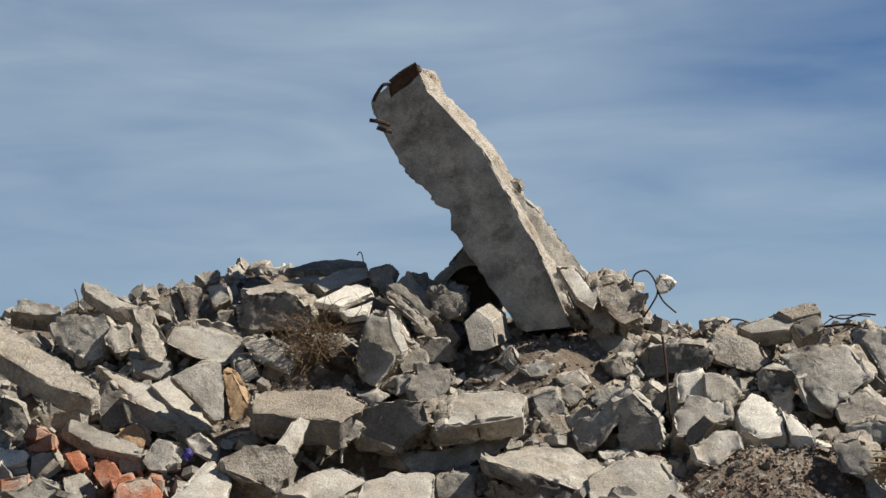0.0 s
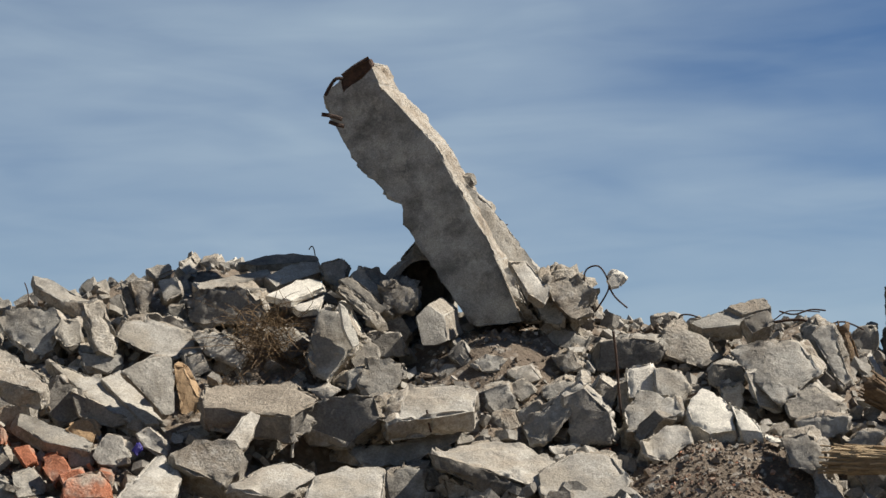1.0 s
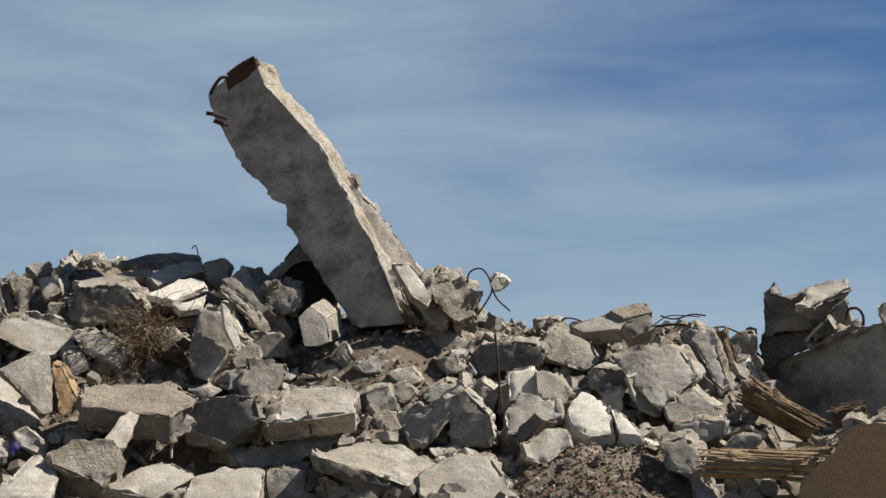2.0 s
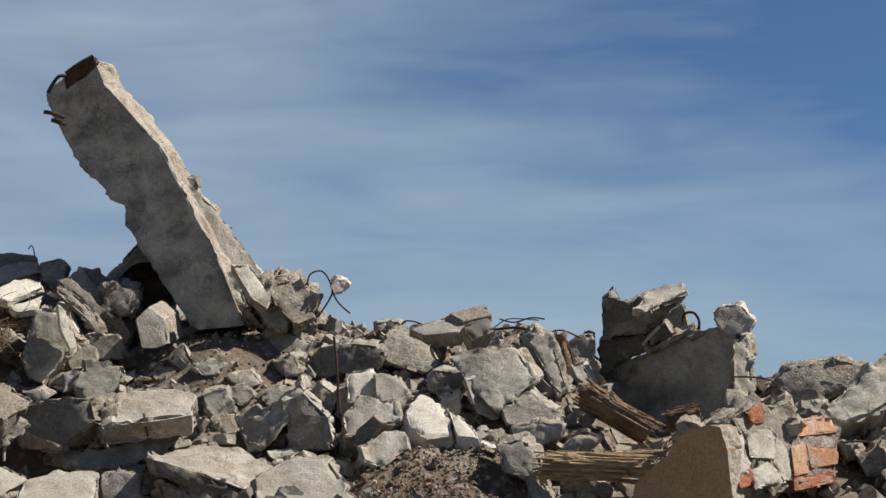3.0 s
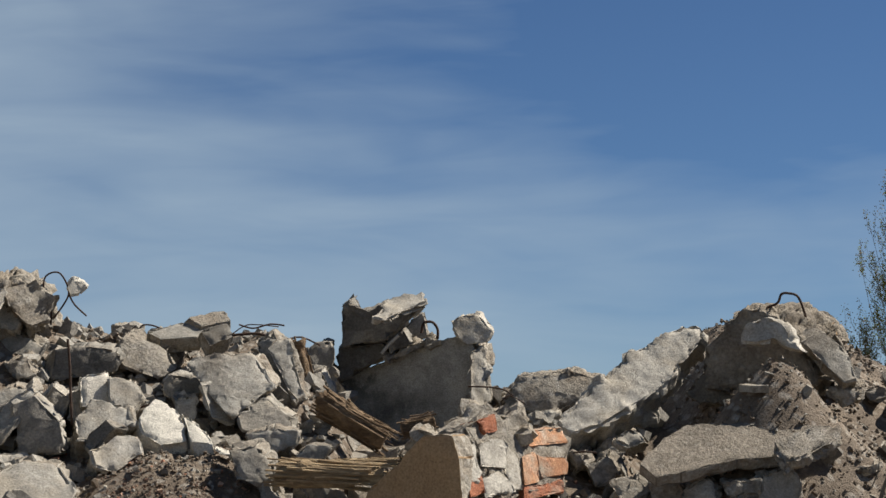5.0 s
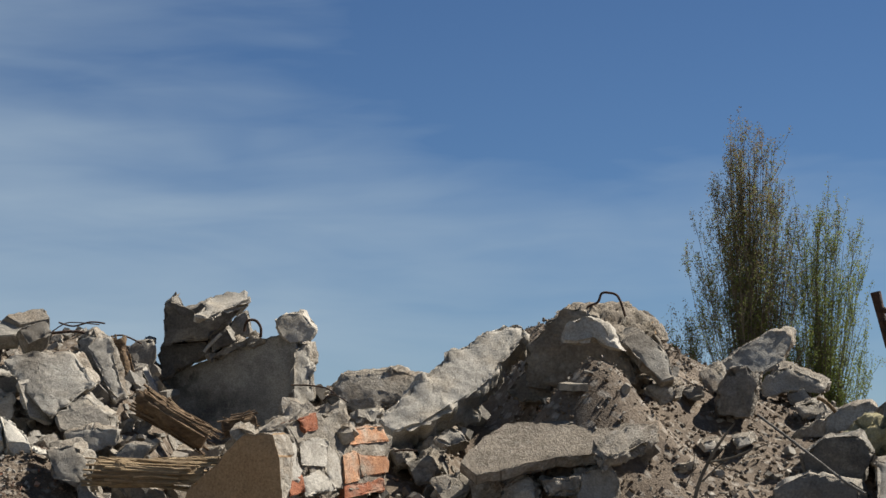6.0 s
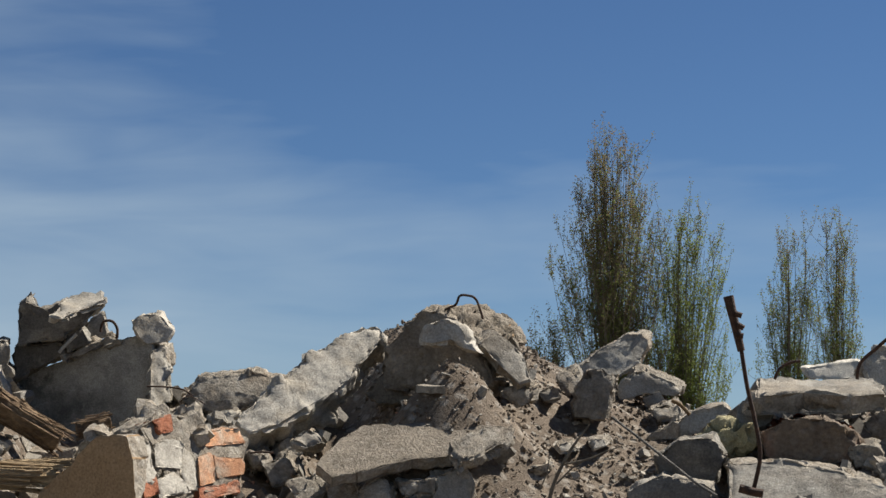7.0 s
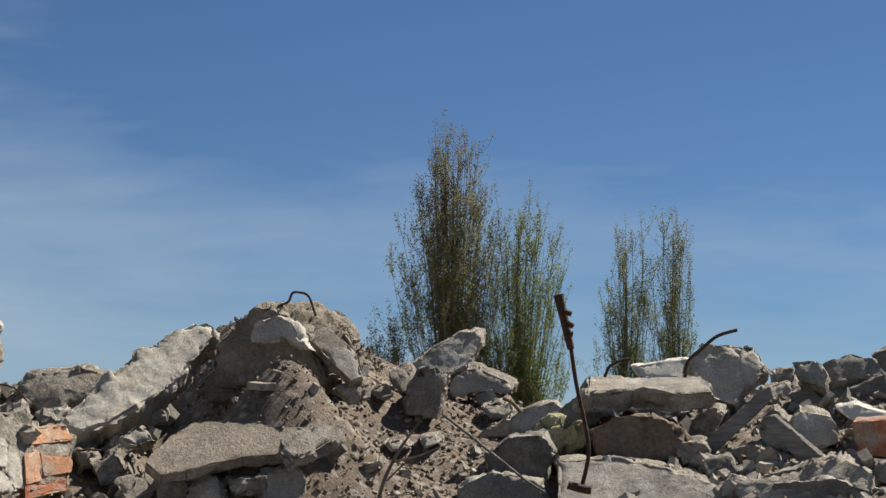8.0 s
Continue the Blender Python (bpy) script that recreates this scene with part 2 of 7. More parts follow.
def prism(profile, sweep, chamfer=0.006, bulge=0.0, seed=0.0, chips=0):
    """A prism from an outline in the x-z plane, swept by a vector whose y is its thickness; bulge breaks the face into facets."""
    bm = bmesh.new()
    sw = Vector((sweep[0], sweep[2], sweep[1]))
    near = [bm.verts.new((u, 0, v)) for u, v in profile]
    far = [bm.verts.new(Vector((u, 0, v)) + sw) for u, v in profile]
    if bulge:
        us, vs = [u for u, v in profile], [v for u, v in profile]
        size = min(max(us) - min(us), max(vs) - min(vs))
        rnd = random.Random(round(seed * 1000))
        mu, mv = sum(us) / len(us), sum(vs) / len(vs)
        ends = [(mu + rnd.uniform(-0.3, 0.3) * size, mv + rnd.uniform(-0.1, 0.35) * size, rnd.uniform(0.7, 1.3))]
        peak = bm.verts.new((ends[0][0], -bulge * 0.7 * size * ends[0][2], ends[0][1]))
        for i in range(len(near)):
            bm.faces.new((near[i], near[(i + 1) % len(near)], peak))
    else:
        bm.faces.new(near)
    bm.faces.new(far[::-1])
    for i in range(len(near)):
        j = (i + 1) % len(near)
        bm.faces.new((near[j], near[i], far[i], far[j]))
    for f in bm.faces:
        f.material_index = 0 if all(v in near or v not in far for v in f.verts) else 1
    bmesh.ops.recalc_face_normals(bm, faces=bm.faces)
    if chips:
        rnd = random.Random(round(seed * 977) + 5)
        mid = sum((v.co for v in near), Vector()) / len(near)
        reach = 0.6 * min(max(u for u, v in profile) - min(u for u, v in profile), max(v for u, v in profile) - min(v for u, v in profile))
        for k in rnd.sample(range(len(profile)), min(chips, len(profile))):
            corner = Vector((profile[k][0], 0, profile[k][1]))
            way = ((corner - mid).normalized() + Vector((rnd.uniform(-0.7, 0.7), -rnd.uniform(0.3, 1.2), rnd.uniform(-0.7, 0.7)))).normalized()
            cut = bmesh.ops.bisect_plane(bm, geom=bm.verts[:] + bm.edges[:] + bm.faces[:], plane_co=corner - way * reach * rnd.uniform(0.03, 0.13), plane_no=way, clear_outer=True)
            loop = [e for e in cut["geom_cut"] if isinstance(e, bmesh.types.BMEdge)]
            if loop:
                for f in bmesh.ops.holes_fill(bm, edges=[e for e in loop if e.is_valid], sides=0)["faces"]:
                    f.material_index = 1
        bmesh.ops.recalc_face_normals(bm, faces=bm.faces)
    if chamfer:
        bmesh.ops.bevel(bm, geom=list(bm.edges), offset=chamfer, segments=1, affect="EDGES", clamp_overlap=True)
    return bm


def roughen(bm, cell, amount, seed, lumps=0.0):
    """Splits a mesh into triangles of about one cell and breaks its surface up."""
    bmesh.ops.triangulate(bm, faces=bm.faces)
    for _ in range(7):
        long_edges = [e for e in bm.edges if e.calc_length() > cell * 1.5]
        if not long_edges or len(bm.verts) > 14000:
            break
        bmesh.ops.subdivide_edges(bm, edges=long_edges, cuts=1)
        bmesh.ops.triangulate(bm, faces=[f for f in bm.faces if len(f.verts) > 3])
    bm.normal_update()
    o = Vector((seed * 7.13, seed * 3.7, seed * 1.9))
    for v in bm.verts:
        p = v.co * 9 + o
        edge = 1.0 if any(f.material_index for f in v.link_faces) else 0.55
        for e in v.link_edges:
            if len(e.link_faces) == 2 and e.calc_face_angle(0) > 0.35:
                edge = 1.5
        d = amount * (0.5 * noise.noise(p * 0.7) + 0.6 * noise.noise(p * 2.3) + 0.6 * noise.noise(p * 5.1) + 0.4 * noise.noise(p * 11.3)) * edge
        if edge > 1.4:
            d -= amount * 0.8 * max(0.0, noise.noise(p * 1.4 + o))
        side_face = any(f.material_index for f in v.link_faces)
        if side_face or edge > 1.4:
            # flaked facets with cracks between them
            far, sites = noise.voronoi(p * 1.5 + o)
            d += amount * (1.5 if side_face else 1.1) * noise.cell(sites[0] * 5.3 + o)
            if far[1] - far[0] < 0.12:
                d -= amount * 0.9 * (1 - (far[1] - far[0]) / 0.12)
        if lumps:
            d += lumps * noise.noise(p * 0.35)
        v.co += v.normal * d
    return bm


def chunk(name, label, material, loc, facing, profile, sweep, rough=0.0075, cell=0.014, chamfer=0.003, bulge=0.0, chips=2, side=None, parent=None, group="broken concrete of the heap", category="concrete chunk"):
    """One broken piece: its outline lies in a plane turned by yaw and laid back by tilt."""
    seed = sum(loc) * 3.1 % 50
    bm = roughen(prism(profile, sweep, chamfer, bulge, seed, chips), cell, rough, seed, rough * 0.5)
    ob = new(name, finish(bm, name, material, 24, side))
    ob.matrix_basis = pose(*loc, 0, 0, facing[0]) @ pose(0, 0, 0, facing[1], 0, 0)
    if parent is not None:
        ob.parent = parent
        ob.matrix_parent_inverse = parent.matrix_basis.inverted()
        return tagged(ob, label)
    return tagged(ob, label, category, group)


def tube(points, radius, sides=7, taper=1.0, ridges=0.0):
    """A bent bar through the given points."""
    pts = [Vector(p) for p in points]
    fine = []
    for i in range(len(pts) - 1):
        a, b = pts[max(i - 1, 0)], pts[min(i + 2, len(pts) - 1)]
        for k in range(5):
            t = k / 5
            fine.append(0.5 * (2 * pts[i] + (pts[i + 1] - a) * t + (2 * a - 5 * pts[i] + 4 * pts[i + 1] - b) * t * t + (3 * pts[i] - a - 3 * pts[i + 1] + b) * t ** 3))
    fine.append(pts[-1])
    bm = bmesh.new()
    rings = []
    for i, p in enumerate(fine):
        way = (fine[min(i + 1, len(fine) - 1)] - fine[max(i - 1, 0)]).normalized()
        s = way.cross(Vector((0.31, 0.2, 0.93))).normalized()
        u = way.cross(s)
        r = radius * (1 + (taper - 1) * i / (len(fine) - 1)) * (1 + ridges * (i % 2))
        rings.append([bm.verts.new(p + r * (math.cos(a) * s + math.sin(a) * u)) for a in (2 * math.pi * k / sides for k in range(sides))])
    for a, b in zip(rings, rings[1:]):
        for k in range(sides):
            bm.faces.new((a[k], a[(k + 1) % sides], b[(k + 1) % sides], b[k]))
    bm.faces.new(rings[0][::-1])
    bm.faces.new(rings[-1])
    bmesh.ops.recalc_face_normals(bm, faces=bm.faces)
    return bm


def bar(name, label, points, radius=0.006, material="rust", parent=None, taper=1.0, category="rebar", group=""):
    """A steel bar; under a parent its points are still given in the world."""
    base = Vector(points[0])
    if parent is not None:
        inv = parent.matrix_basis.inverted()
        return part(name, tube([inv @ Vector(p) for p in points], radius, taper=taper), material, parent, label)
    ob = new(name, finish(tube([Vector(p) - base for p in points], radius, taper=taper), name, material, 60))
    ob.location = base
    return tagged(ob, label, category, group)


def splintered(label, a, b, radius, count, material, splay=1.0):
    """A log torn into fibres: a core and strands that part at its ends."""
    rnd = random.Random(round(abs(a[0]) * 1000))
    a, b = Vector(a), Vector(b)
    ob = new("log")
    ob.matrix_basis = Matrix.Translation(a)
    way = (b - a)
    s = way.cross(Vector((0, 0, 1))).normalized()
    u = s.cross(way).normalized()
    core = tube([way * t + s * rnd.gauss(0, radius * 0.12) for t in (0.02, 0.3, 0.6, 0.97)], radius * 0.95, 12, 0.85)
    part("core", roughen(core, 0.012, radius * 0.16, a.x * 5), material, ob, "", 30)
    for _ in range(count):
        ang = rnd.uniform(0, 2 * math.pi)
        off = (math.cos(ang) * s + math.sin(ang) * u) * radius * rnd.uniform(0.85, 1.05)
        t0, t1 = rnd.uniform(-0.1, 0.4), rnd.uniform(0.6, 1.12)
        mid = (t0 + t1) / 2
        pts = [way * t0 + off * (1 + splay * rnd.random() * 0.6), way * mid + off + u * rnd.gauss(0, radius * 0.1), way * t1 + off * (1 + splay * rnd.random() * 0.6)]
        part("strand", tube(pts, radius * rnd.uniform(0.05, 0.15), 5, rnd.uniform(0.3, 1.0)), material, ob, "", 30)
    return tagged(ob, label, "log", "rotten timber")


# ---- ground: one sheet from the heap out to the horizon ----
RIDGE = [(-180, 1.9), (-14, 2.12), (-10, 2.17), (-7.5, 2.26), (-6, 2.31), (-3, 2.31), (-1, 2.24), (0.5, 2.12), (2, 2.13), (5, 2.12), (8, 2.1), (11, 2.1), (13, 2.04), (14.2, 1.77), (16.8, 1.80), (17.8, 1.88),
         (19.5, 1.88), (22, 1.98), (24, 2.16), (25.5, 2.18), (27, 2.08), (28.5, 1.98), (31, 1.88), (33, 1.80), (36, 1.88), (39, 1.9), (43, 1.96), (60, 1.9), (180, 1.9)]


def ridge(az):
    for (a, za), (b, zb) in zip(RIDGE, RIDGE[1:]):
        if a <= az <= b:
            t = (az - a) / (b - a)
            return za + (zb - za) * t * t * (3 - 2 * t)
    return 1.9


# bearing, distance, half-widths in degrees and metres, height
BANKS = [(3.3, 6.75, 2.2, 0.5, 0.10), (9.0, 5.75, 2.6, 0.4, 0.10), (25.2, 6.16, 1.9, 0.22, 0.25), (19.0, 6.3, 1.6, 0.4, 0.08), (-1.8, 5.95, 1.8, 0.22, -0.2), (14.5, 6.9, 1.6, 0.3, -0.08), (22.3, 6.5, 1.3, 0.45, -0.17)]


def heap(az, d):
    """The heap's height at a bearing and a distance from the pivot."""
    fade = min(max((az + 48) / 28, 0.0), max((80 - az) / 30, 0.0), 1.0)
    fade = fade * fade * (3 - 2 * fade)
    if fade < 1.0:
        return fade * heap(max(-20.0, min(50.0, az)), d)
    top = ridge(az)
    if d < 2.6:
        return 0.0
    if d < 5.6:
        return 1.40 * (d - 2.6) / 3.0
    if d < 7.7:
        lift = sum(h * math.exp(-((az - a) / wa) ** 2 - ((d - b) / wd) ** 2) for a, b, wa, wd, h in BANKS)
        return 1.40 + (top - 1.40) * math.sin((d - 5.6) / 2.1 * math.pi / 2) ** 1.15 + lift
    if d < 13:
        t = (d - 7.7) / 5.3
        return top * (1 - t * t * (3 - 2 * t))
    return 0.0


def crumble(x, y, d):
    """The unevenness of the heap's soil."""
    if not 2.6 < d < 13:
        return 0.0
    p = Vector((x, y, 0))
    return 0.05 * noise.noise(p * 2.1) + 0.035 * noise.noise(p * 5.3) + 0.022 * noise.noise(p * 13) + 0.014 * noise.noise(p * 31)


def ground():
    azs = [-180 + 8 * i for i in range(20)] + [-20 + 0.35 * i for i in range(197)] + [49 + 131 * i / 16 for i in range(17)]
    ds = [0.0, 1.2, 2.4] + [2.7 + 0.2 * i for i in range(13)] + [5.2 + 0.035 * i for i in range(78)] + [8.0 + 0.4 * i for i in range(14)] + [16, 25, 50, 100, 300, 1000, 4000]
    verts, faces = [], []
    for d in ds:
        for az in azs:
            x, y = d * math.sin(radians(az)), d * math.cos(radians(az)) - ARM
            z = heap(az, d)
            z += crumble(x, y, d)
            verts.append((x, y, z))
    n = len(azs)
    for i in range(len(ds) - 1):
        for j in range(n - 1):
            a = i * n + j
            faces.append((a, a + 1, a + n + 1, a + n))
    mesh = bpy.data.meshes.new("ground")
    mesh.from_pydata(verts, [], faces)
    for f in mesh.polygons:
        f.use_smooth = True
    mesh.materials.append(M["soil"])
    return tagged(new("ground", mesh), "dusty grey-brown soil of a demolition heap with grit", "ground", kind="structure")


ground()


# ---- the leaning pillar and what stands round its foot ----
pillar = chunk("concrete_pillar", "tall leaning reinforced concrete pillar with a stained grey face", "cast", (0.028, 6.6, 2.566), (-22.2, -6), [(-0.304, 0.319), (-0.249, 0.375), (-0.141, 0.433), (-0.098, 0.342), (0.106, 0.124), (0.343, -0.29), (0.438, -0.499), (0.264, -0.508), (0.077, -0.243), (0.007, -0.148), (0.001, -0.084), (-0.046, -0.054), (-0.173, 0.068), (-0.291, 0.253)], (-0.059, 0.076, 0.3), rough=0.006, cell=0.013, chips=0, side="broken", group="leaning pillar", category="concrete pillar")
bar("rebar", "bent rusty reinforcing bar", [(-0.156, 6.558, 2.901), (-0.194, 6.557, 2.905), (-0.217, 6.556, 2.876), (-0.232, 6.556, 2.847)], parent=pillar)
bar("rebar", "rusty bar stub", [(-0.173, 6.498, 2.902), (-0.132, 6.499, 2.935), (-0.085, 6.499, 2.963)], 0.007, parent=pillar)
bar("rebar", "rusty bar stub", [(-0.175, 6.558, 2.766), (-0.21, 6.557, 2.778), (-0.244, 6.555, 2.783)], 0.007, parent=pillar)
bar("rebar", "rusty bar stub", [(-0.168, 6.558, 2.743), (-0.194, 6.557, 2.749), (-0.219, 6.556, 2.758)], 0.007, parent=pillar)
chunk("rusted_plate", "dark brown rusted plate on the broken end", "rust", (-0.127, 6.529, 2.91), (-20.9, -6), [(-0.059, -0.007), (0.045, 0.05), (0.054, 0.028), (0.007, -0.012), (-0.048, -0.059)], (-0.013, 0.02, 0.05), rough=0.004, cell=0.015, chips=0, parent=pillar)
bar("rebar", "thin bent wire", [(0.344, 6.791, 2.442), (0.373, 6.79, 2.438), (0.39, 6.789, 2.438)], 0.0025, parent=pillar)
bar("rebar", "thin bent wire", [(0.344, 6.791, 2.432), (0.367, 6.79, 2.403), (0.409, 6.788, 2.371)], 0.0025, parent=pillar)
chunk("crumb", "small crumb of concrete stuck to the pillar", "dark", (0.255, 6.745, 2.579), (-2.2, -5), [(-0.018, 0.021), (0.007, 0.021), (0.018, -0.011), (0.006, -0.025), (-0.013, -0.005)], (0.006, 0.018, 0.06), bulge=0.06, rough=0.006, side="concrete", parent=pillar)
chunk("concrete_chunk", "jagged broken concrete mass at the pillar's foot", "broken", (0.517, 6.63, 2.203), (-18.5, -28), [(-0.216, 0.122), (-0.131, 0.165), (-0.041, 0.068), (0.001, 0.043), (0.099, 0.039), (0.143, -0.019), (0.152, -0.119), (0.059, -0.149), (-0.077, -0.138)], (-0.071, 0.225, 0.3), bulge=0.08, rough=0.02, cell=0.02)
chunk("broken_flank", "broken upper edge of the pillar's crumbling flank", "pale", (0.34, 6.691, 2.411), (29.1, -20), [(-0.114, 0.208), (-0.05, 0.137), (-0.003, 0.096), (0.006, 0.015), (0.073, -0.071), (0.145, -0.153), (0.048, -0.179), (-0.029, -0.119), (-0.076, 0.07)], (0.095, 0.069, 0.12), bulge=0.08, rough=0.006, chips=0, parent=pillar)
chunk("concrete_chunk", "jagged splinter of concrete leaning on the pillar's foot", "pale", (0.401, 6.438, 2.153), (11.4, -25), [(-0.066, 0.121), (-0.018, 0.122), (0.037, -0.048), (0.06, -0.09), (0.012, -0.095), (-0.025, -0.007)], (0.048, 0.071, 0.1), rough=0.008, side="broken")
chunk("concrete_chunk", "jagged splinter of concrete leaning on the pillar's foot", "concrete", (0.486, 6.402, 2.129), (-24.3, -35), [(-0.103, 0.121), (-0.048, 0.093), (0.076, -0.044), (0.066, -0.09), (0.005, -0.075)], (-0.034, 0.098, 0.1), bulge=0.035, rough=0.008, side="broken")
chunk("concrete_chunk", "angular concrete block beside the pillar", "concrete", (0.118, 6.249, 2.042), (20.9, -8), [(-0.054, 0.034), (-0.012, 0.078), (0.043, 0.043), (0.053, -0.041), (0.01, -0.056), (-0.04, -0.057)], (0.115, 0.062, 0.16), rough=0.003, chips=0, side="broken")
chunk("concrete_chunk", "rounded dark rubble stone below the pipe", "broken", (0.012, 6.45, 2.151), (-0.1, -18), [(-0.054, 0.041), (-0.002, 0.06), (0.057, 0.04), (0.049, -0.04), (-0.003, -0.06), (-0.048, -0.04)], (0.011, 0.08, 0.16), bulge=0.08, rough=0.012)
# ---- heap west of the pillar ----
chunk("concrete_chunk", "dark weathered concrete chunk wedged in the heap", "dark", (-1.28, 7.126, 2.209), (10.2, -20), [(-0.057, -0.003), (-0.014, 0.027), (0.057, 0.021), (0.047, -0.018), (-0.033, -0.027)], (0.012, 0.069, 0.12), bulge=0.06, side="concrete")
chunk("concrete_chunk", "broken grey concrete chunk lying in the rubble heap", "concrete", (-0.899, 6.114, 1.93), (8.4, -25), [(-0.077, 0.043), (0.052, 0.033), (0.058, -0.003), (0.01, -0.036), (-0.042, -0.036)], (0.01, 0.118, 0.16), bulge=0.035, side="broken")
chunk("concrete_chunk", "dark weathered concrete chunk wedged in the heap", "dark", (-0.838, 5.78, 1.76), (8.2, -5), [(-0.1, 0.075), (-0.059, 0.039), (0.088, -0.019), (0.121, -0.057), (0.023, -0.04), (-0.074, 0.001)], (0.007, 0.022, 0.1), bulge=0.06, side="concrete")
chunk("concrete_chunk", "ochre plastered fragment lying in the rubble", "ochre", (-0.611, 5.868, 1.829), (25.9, -8), [(-0.04, 0.084), (-0.011, 0.073), (0.038, -0.025), (0.038, -0.069), (-0.024, -0.063)], (0.052, 0.029, 0.1))
chunk("concrete_chunk", "ochre plastered fragment lying in the rubble", "ochre", (-0.892, 5.731, 1.714), (8.8, -22), [(-0.045, 0.02), (0.019, 0.029), (0.039, 0.002), (0.013, -0.033), (-0.025, -0.019)], (0.006, 0.05, 0.1))
chunk("concrete_chunk", "broken grey concrete chunk lying in the rubble heap", "concrete", (-0.687, 5.658, 1.68), (6.9, -25), [(-0.045, 0.023), (-0.011, 0.041), (0.042, -0.013), (0.035, -0.039), (-0.021, -0.012)], (0.006, 0.073, 0.12), bulge=0.035, side="broken")
chunk("concrete_chunk", "pale dusty slab of broken concrete, tilted in the heap", "pale", (-0.748, 7.201, 2.338), (37.9, -20), [(-0.038, 0.016), (0.018, 0.049), (0.044, 0), (0.012, -0.033), (-0.036, -0.032)], (0.101, 0.074, 0.12), chips=1, side="broken")
chunk("concrete_chunk", "pale dusty slab of broken concrete, tilted in the heap", "pale", (-0.669, 7.209, 2.344), (37.3, -20), [(-0.041, 0.017), (0.031, 0.035), (0.04, -0.015), (-0.028, -0.037)], (0.101, 0.074, 0.12), chips=1, side="broken")
chunk("concrete_chunk", "broken piece with bright white plaster", "white", (-0.605, 7.215, 2.344), (12.8, -20), [(-0.028, 0.005), (0.018, 0.024), (0.027, -0.008), (-0.017, -0.022)], (0.021, 0.048, 0.08), rough=0.004, chips=1)
chunk("concrete_chunk", "broken grey concrete chunk lying in the rubble heap", "concrete", (-0.704, 6.422, 2.107), (16.3, -10), [(-0.028, 0.019), (0.021, 0.029), (0.025, -0.02), (-0.018, -0.028)], (0.024, 0.031, 0.08), bulge=0.035, side="broken")
chunk("concrete_chunk", "pale dusty slab of broken concrete, tilted in the heap", "pale", (-0.739, 6.176, 2.008), (14.8, -42), [(-0.132, 0.009), (-0.096, 0.075), (-0.029, 0.087), (0.135, 0.023), (0.12, -0.048), (0.052, -0.089), (-0.05, -0.055)], (0.057, 0.232, 0.2), chips=1, side="broken")
chunk("concrete_chunk", "broken grey concrete chunk lying in the rubble heap", "concrete", (-0.531, 6.117, 1.973), (15, -28), [(-0.086, 0.046), (-0.013, 0.072), (0.04, 0.023), (0.067, -0.036), (0.049, -0.074), (-0.056, -0.031)], (0.054, 0.136, 0.18), bulge=0.035, side="broken")
chunk("concrete_chunk", "dark weathered concrete chunk wedged in the heap", "dark", (-0.709, 6.32, 2.059), (6.4, -10), [(-0.084, 0.028), (0.014, 0.023), (0.086, -0.014), (0.068, -0.033), (-0.084, -0.005)], (0.007, 0.045, 0.15), bulge=0.06, side="concrete")
chunk("concrete_chunk", "broken piece with bright white plaster", "white", (-0.141, 6.398, 2.069), (33.3, -12), [(-0.037, 0.071), (-0.004, 0.063), (0.038, -0.042), (0.012, -0.073), (-0.01, -0.017)], (0.042, 0.021, 0.05), rough=0.004, chips=1)
chunk("concrete_chunk", "broken grey concrete chunk lying in the rubble heap", "concrete", (-0.049, 6.08, 1.884), (8.5, -30), [(-0.064, -0.033), (-0.032, 0.07), (0.004, 0.091), (0.075, 0.053), (0.077, -0.013), (0.002, -0.082), (-0.061, -0.082)], (0.046, 0.133, 0.18), bulge=0.035, side="broken")
chunk("concrete_chunk", "dark weathered concrete chunk wedged in the heap", "dark", (-0.041, 6.298, 1.981), (0.4, -22), [(-0.049, 0.051), (0.05, 0.054), (0.078, -0.026), (-0.004, -0.029), (-0.076, -0.049)], (0.011, 0.112, 0.2), bulge=0.06, side="concrete")
chunk("concrete_chunk", "dark weathered concrete chunk wedged in the heap", "dark", (0.083, 5.899, 1.739), (-0.8, 8), [(-0.13, 0.029), (-0.076, 0.009), (0.142, 0.021), (0.158, -0.015), (-0.094, -0.045)], (0, -0.006, 0.2), bulge=0.06, side="concrete")
chunk("concrete_chunk", "broken grey concrete chunk lying in the rubble heap", "concrete", (-0.131, 6.079, 1.876), (1.2, -30), [(-0.068, -0.019), (-0.017, 0.026), (0.057, 0.058), (0.046, -0.02), (-0.017, -0.044)], (0.011, 0.113, 0.15), bulge=0.035, side="broken")
chunk("concrete_chunk", "broken grey concrete chunk lying in the rubble heap", "concrete", (0.289, 5.593, 1.614), (5, -62), [(-0.192, 0.055), (-0.16, 0.099), (0.046, 0.146), (0.165, 0.013), (0.106, -0.139), (0.078, -0.138), (-0.049, -0.025)], (0.024, 0.105, 0.07), bulge=0.014, side="broken")
chunk("concrete_chunk", "dark weathered concrete chunk wedged in the heap", "dark", (0.244, 5.509, 1.575), (5.5, 5), [(-0.143, 0.069), (-0.004, 0.025), (0.145, -0.029), (0.137, -0.062), (-0.004, -0.037), (-0.13, 0.033)], (0.035, -0.009, 0.2), bulge=0.06, side="concrete")
chunk("concrete_chunk", "pale dusty slab of broken concrete, tilted in the heap", "pale", (0.527, 5.495, 1.576), (2.5, -50), [(-0.132, 0.011), (-0.027, 0.113), (0.082, 0.094), (0.117, -0.02), (0.096, -0.097), (-0.135, -0.095)], (0.041, 0.161, 0.12), chips=1, side="broken")
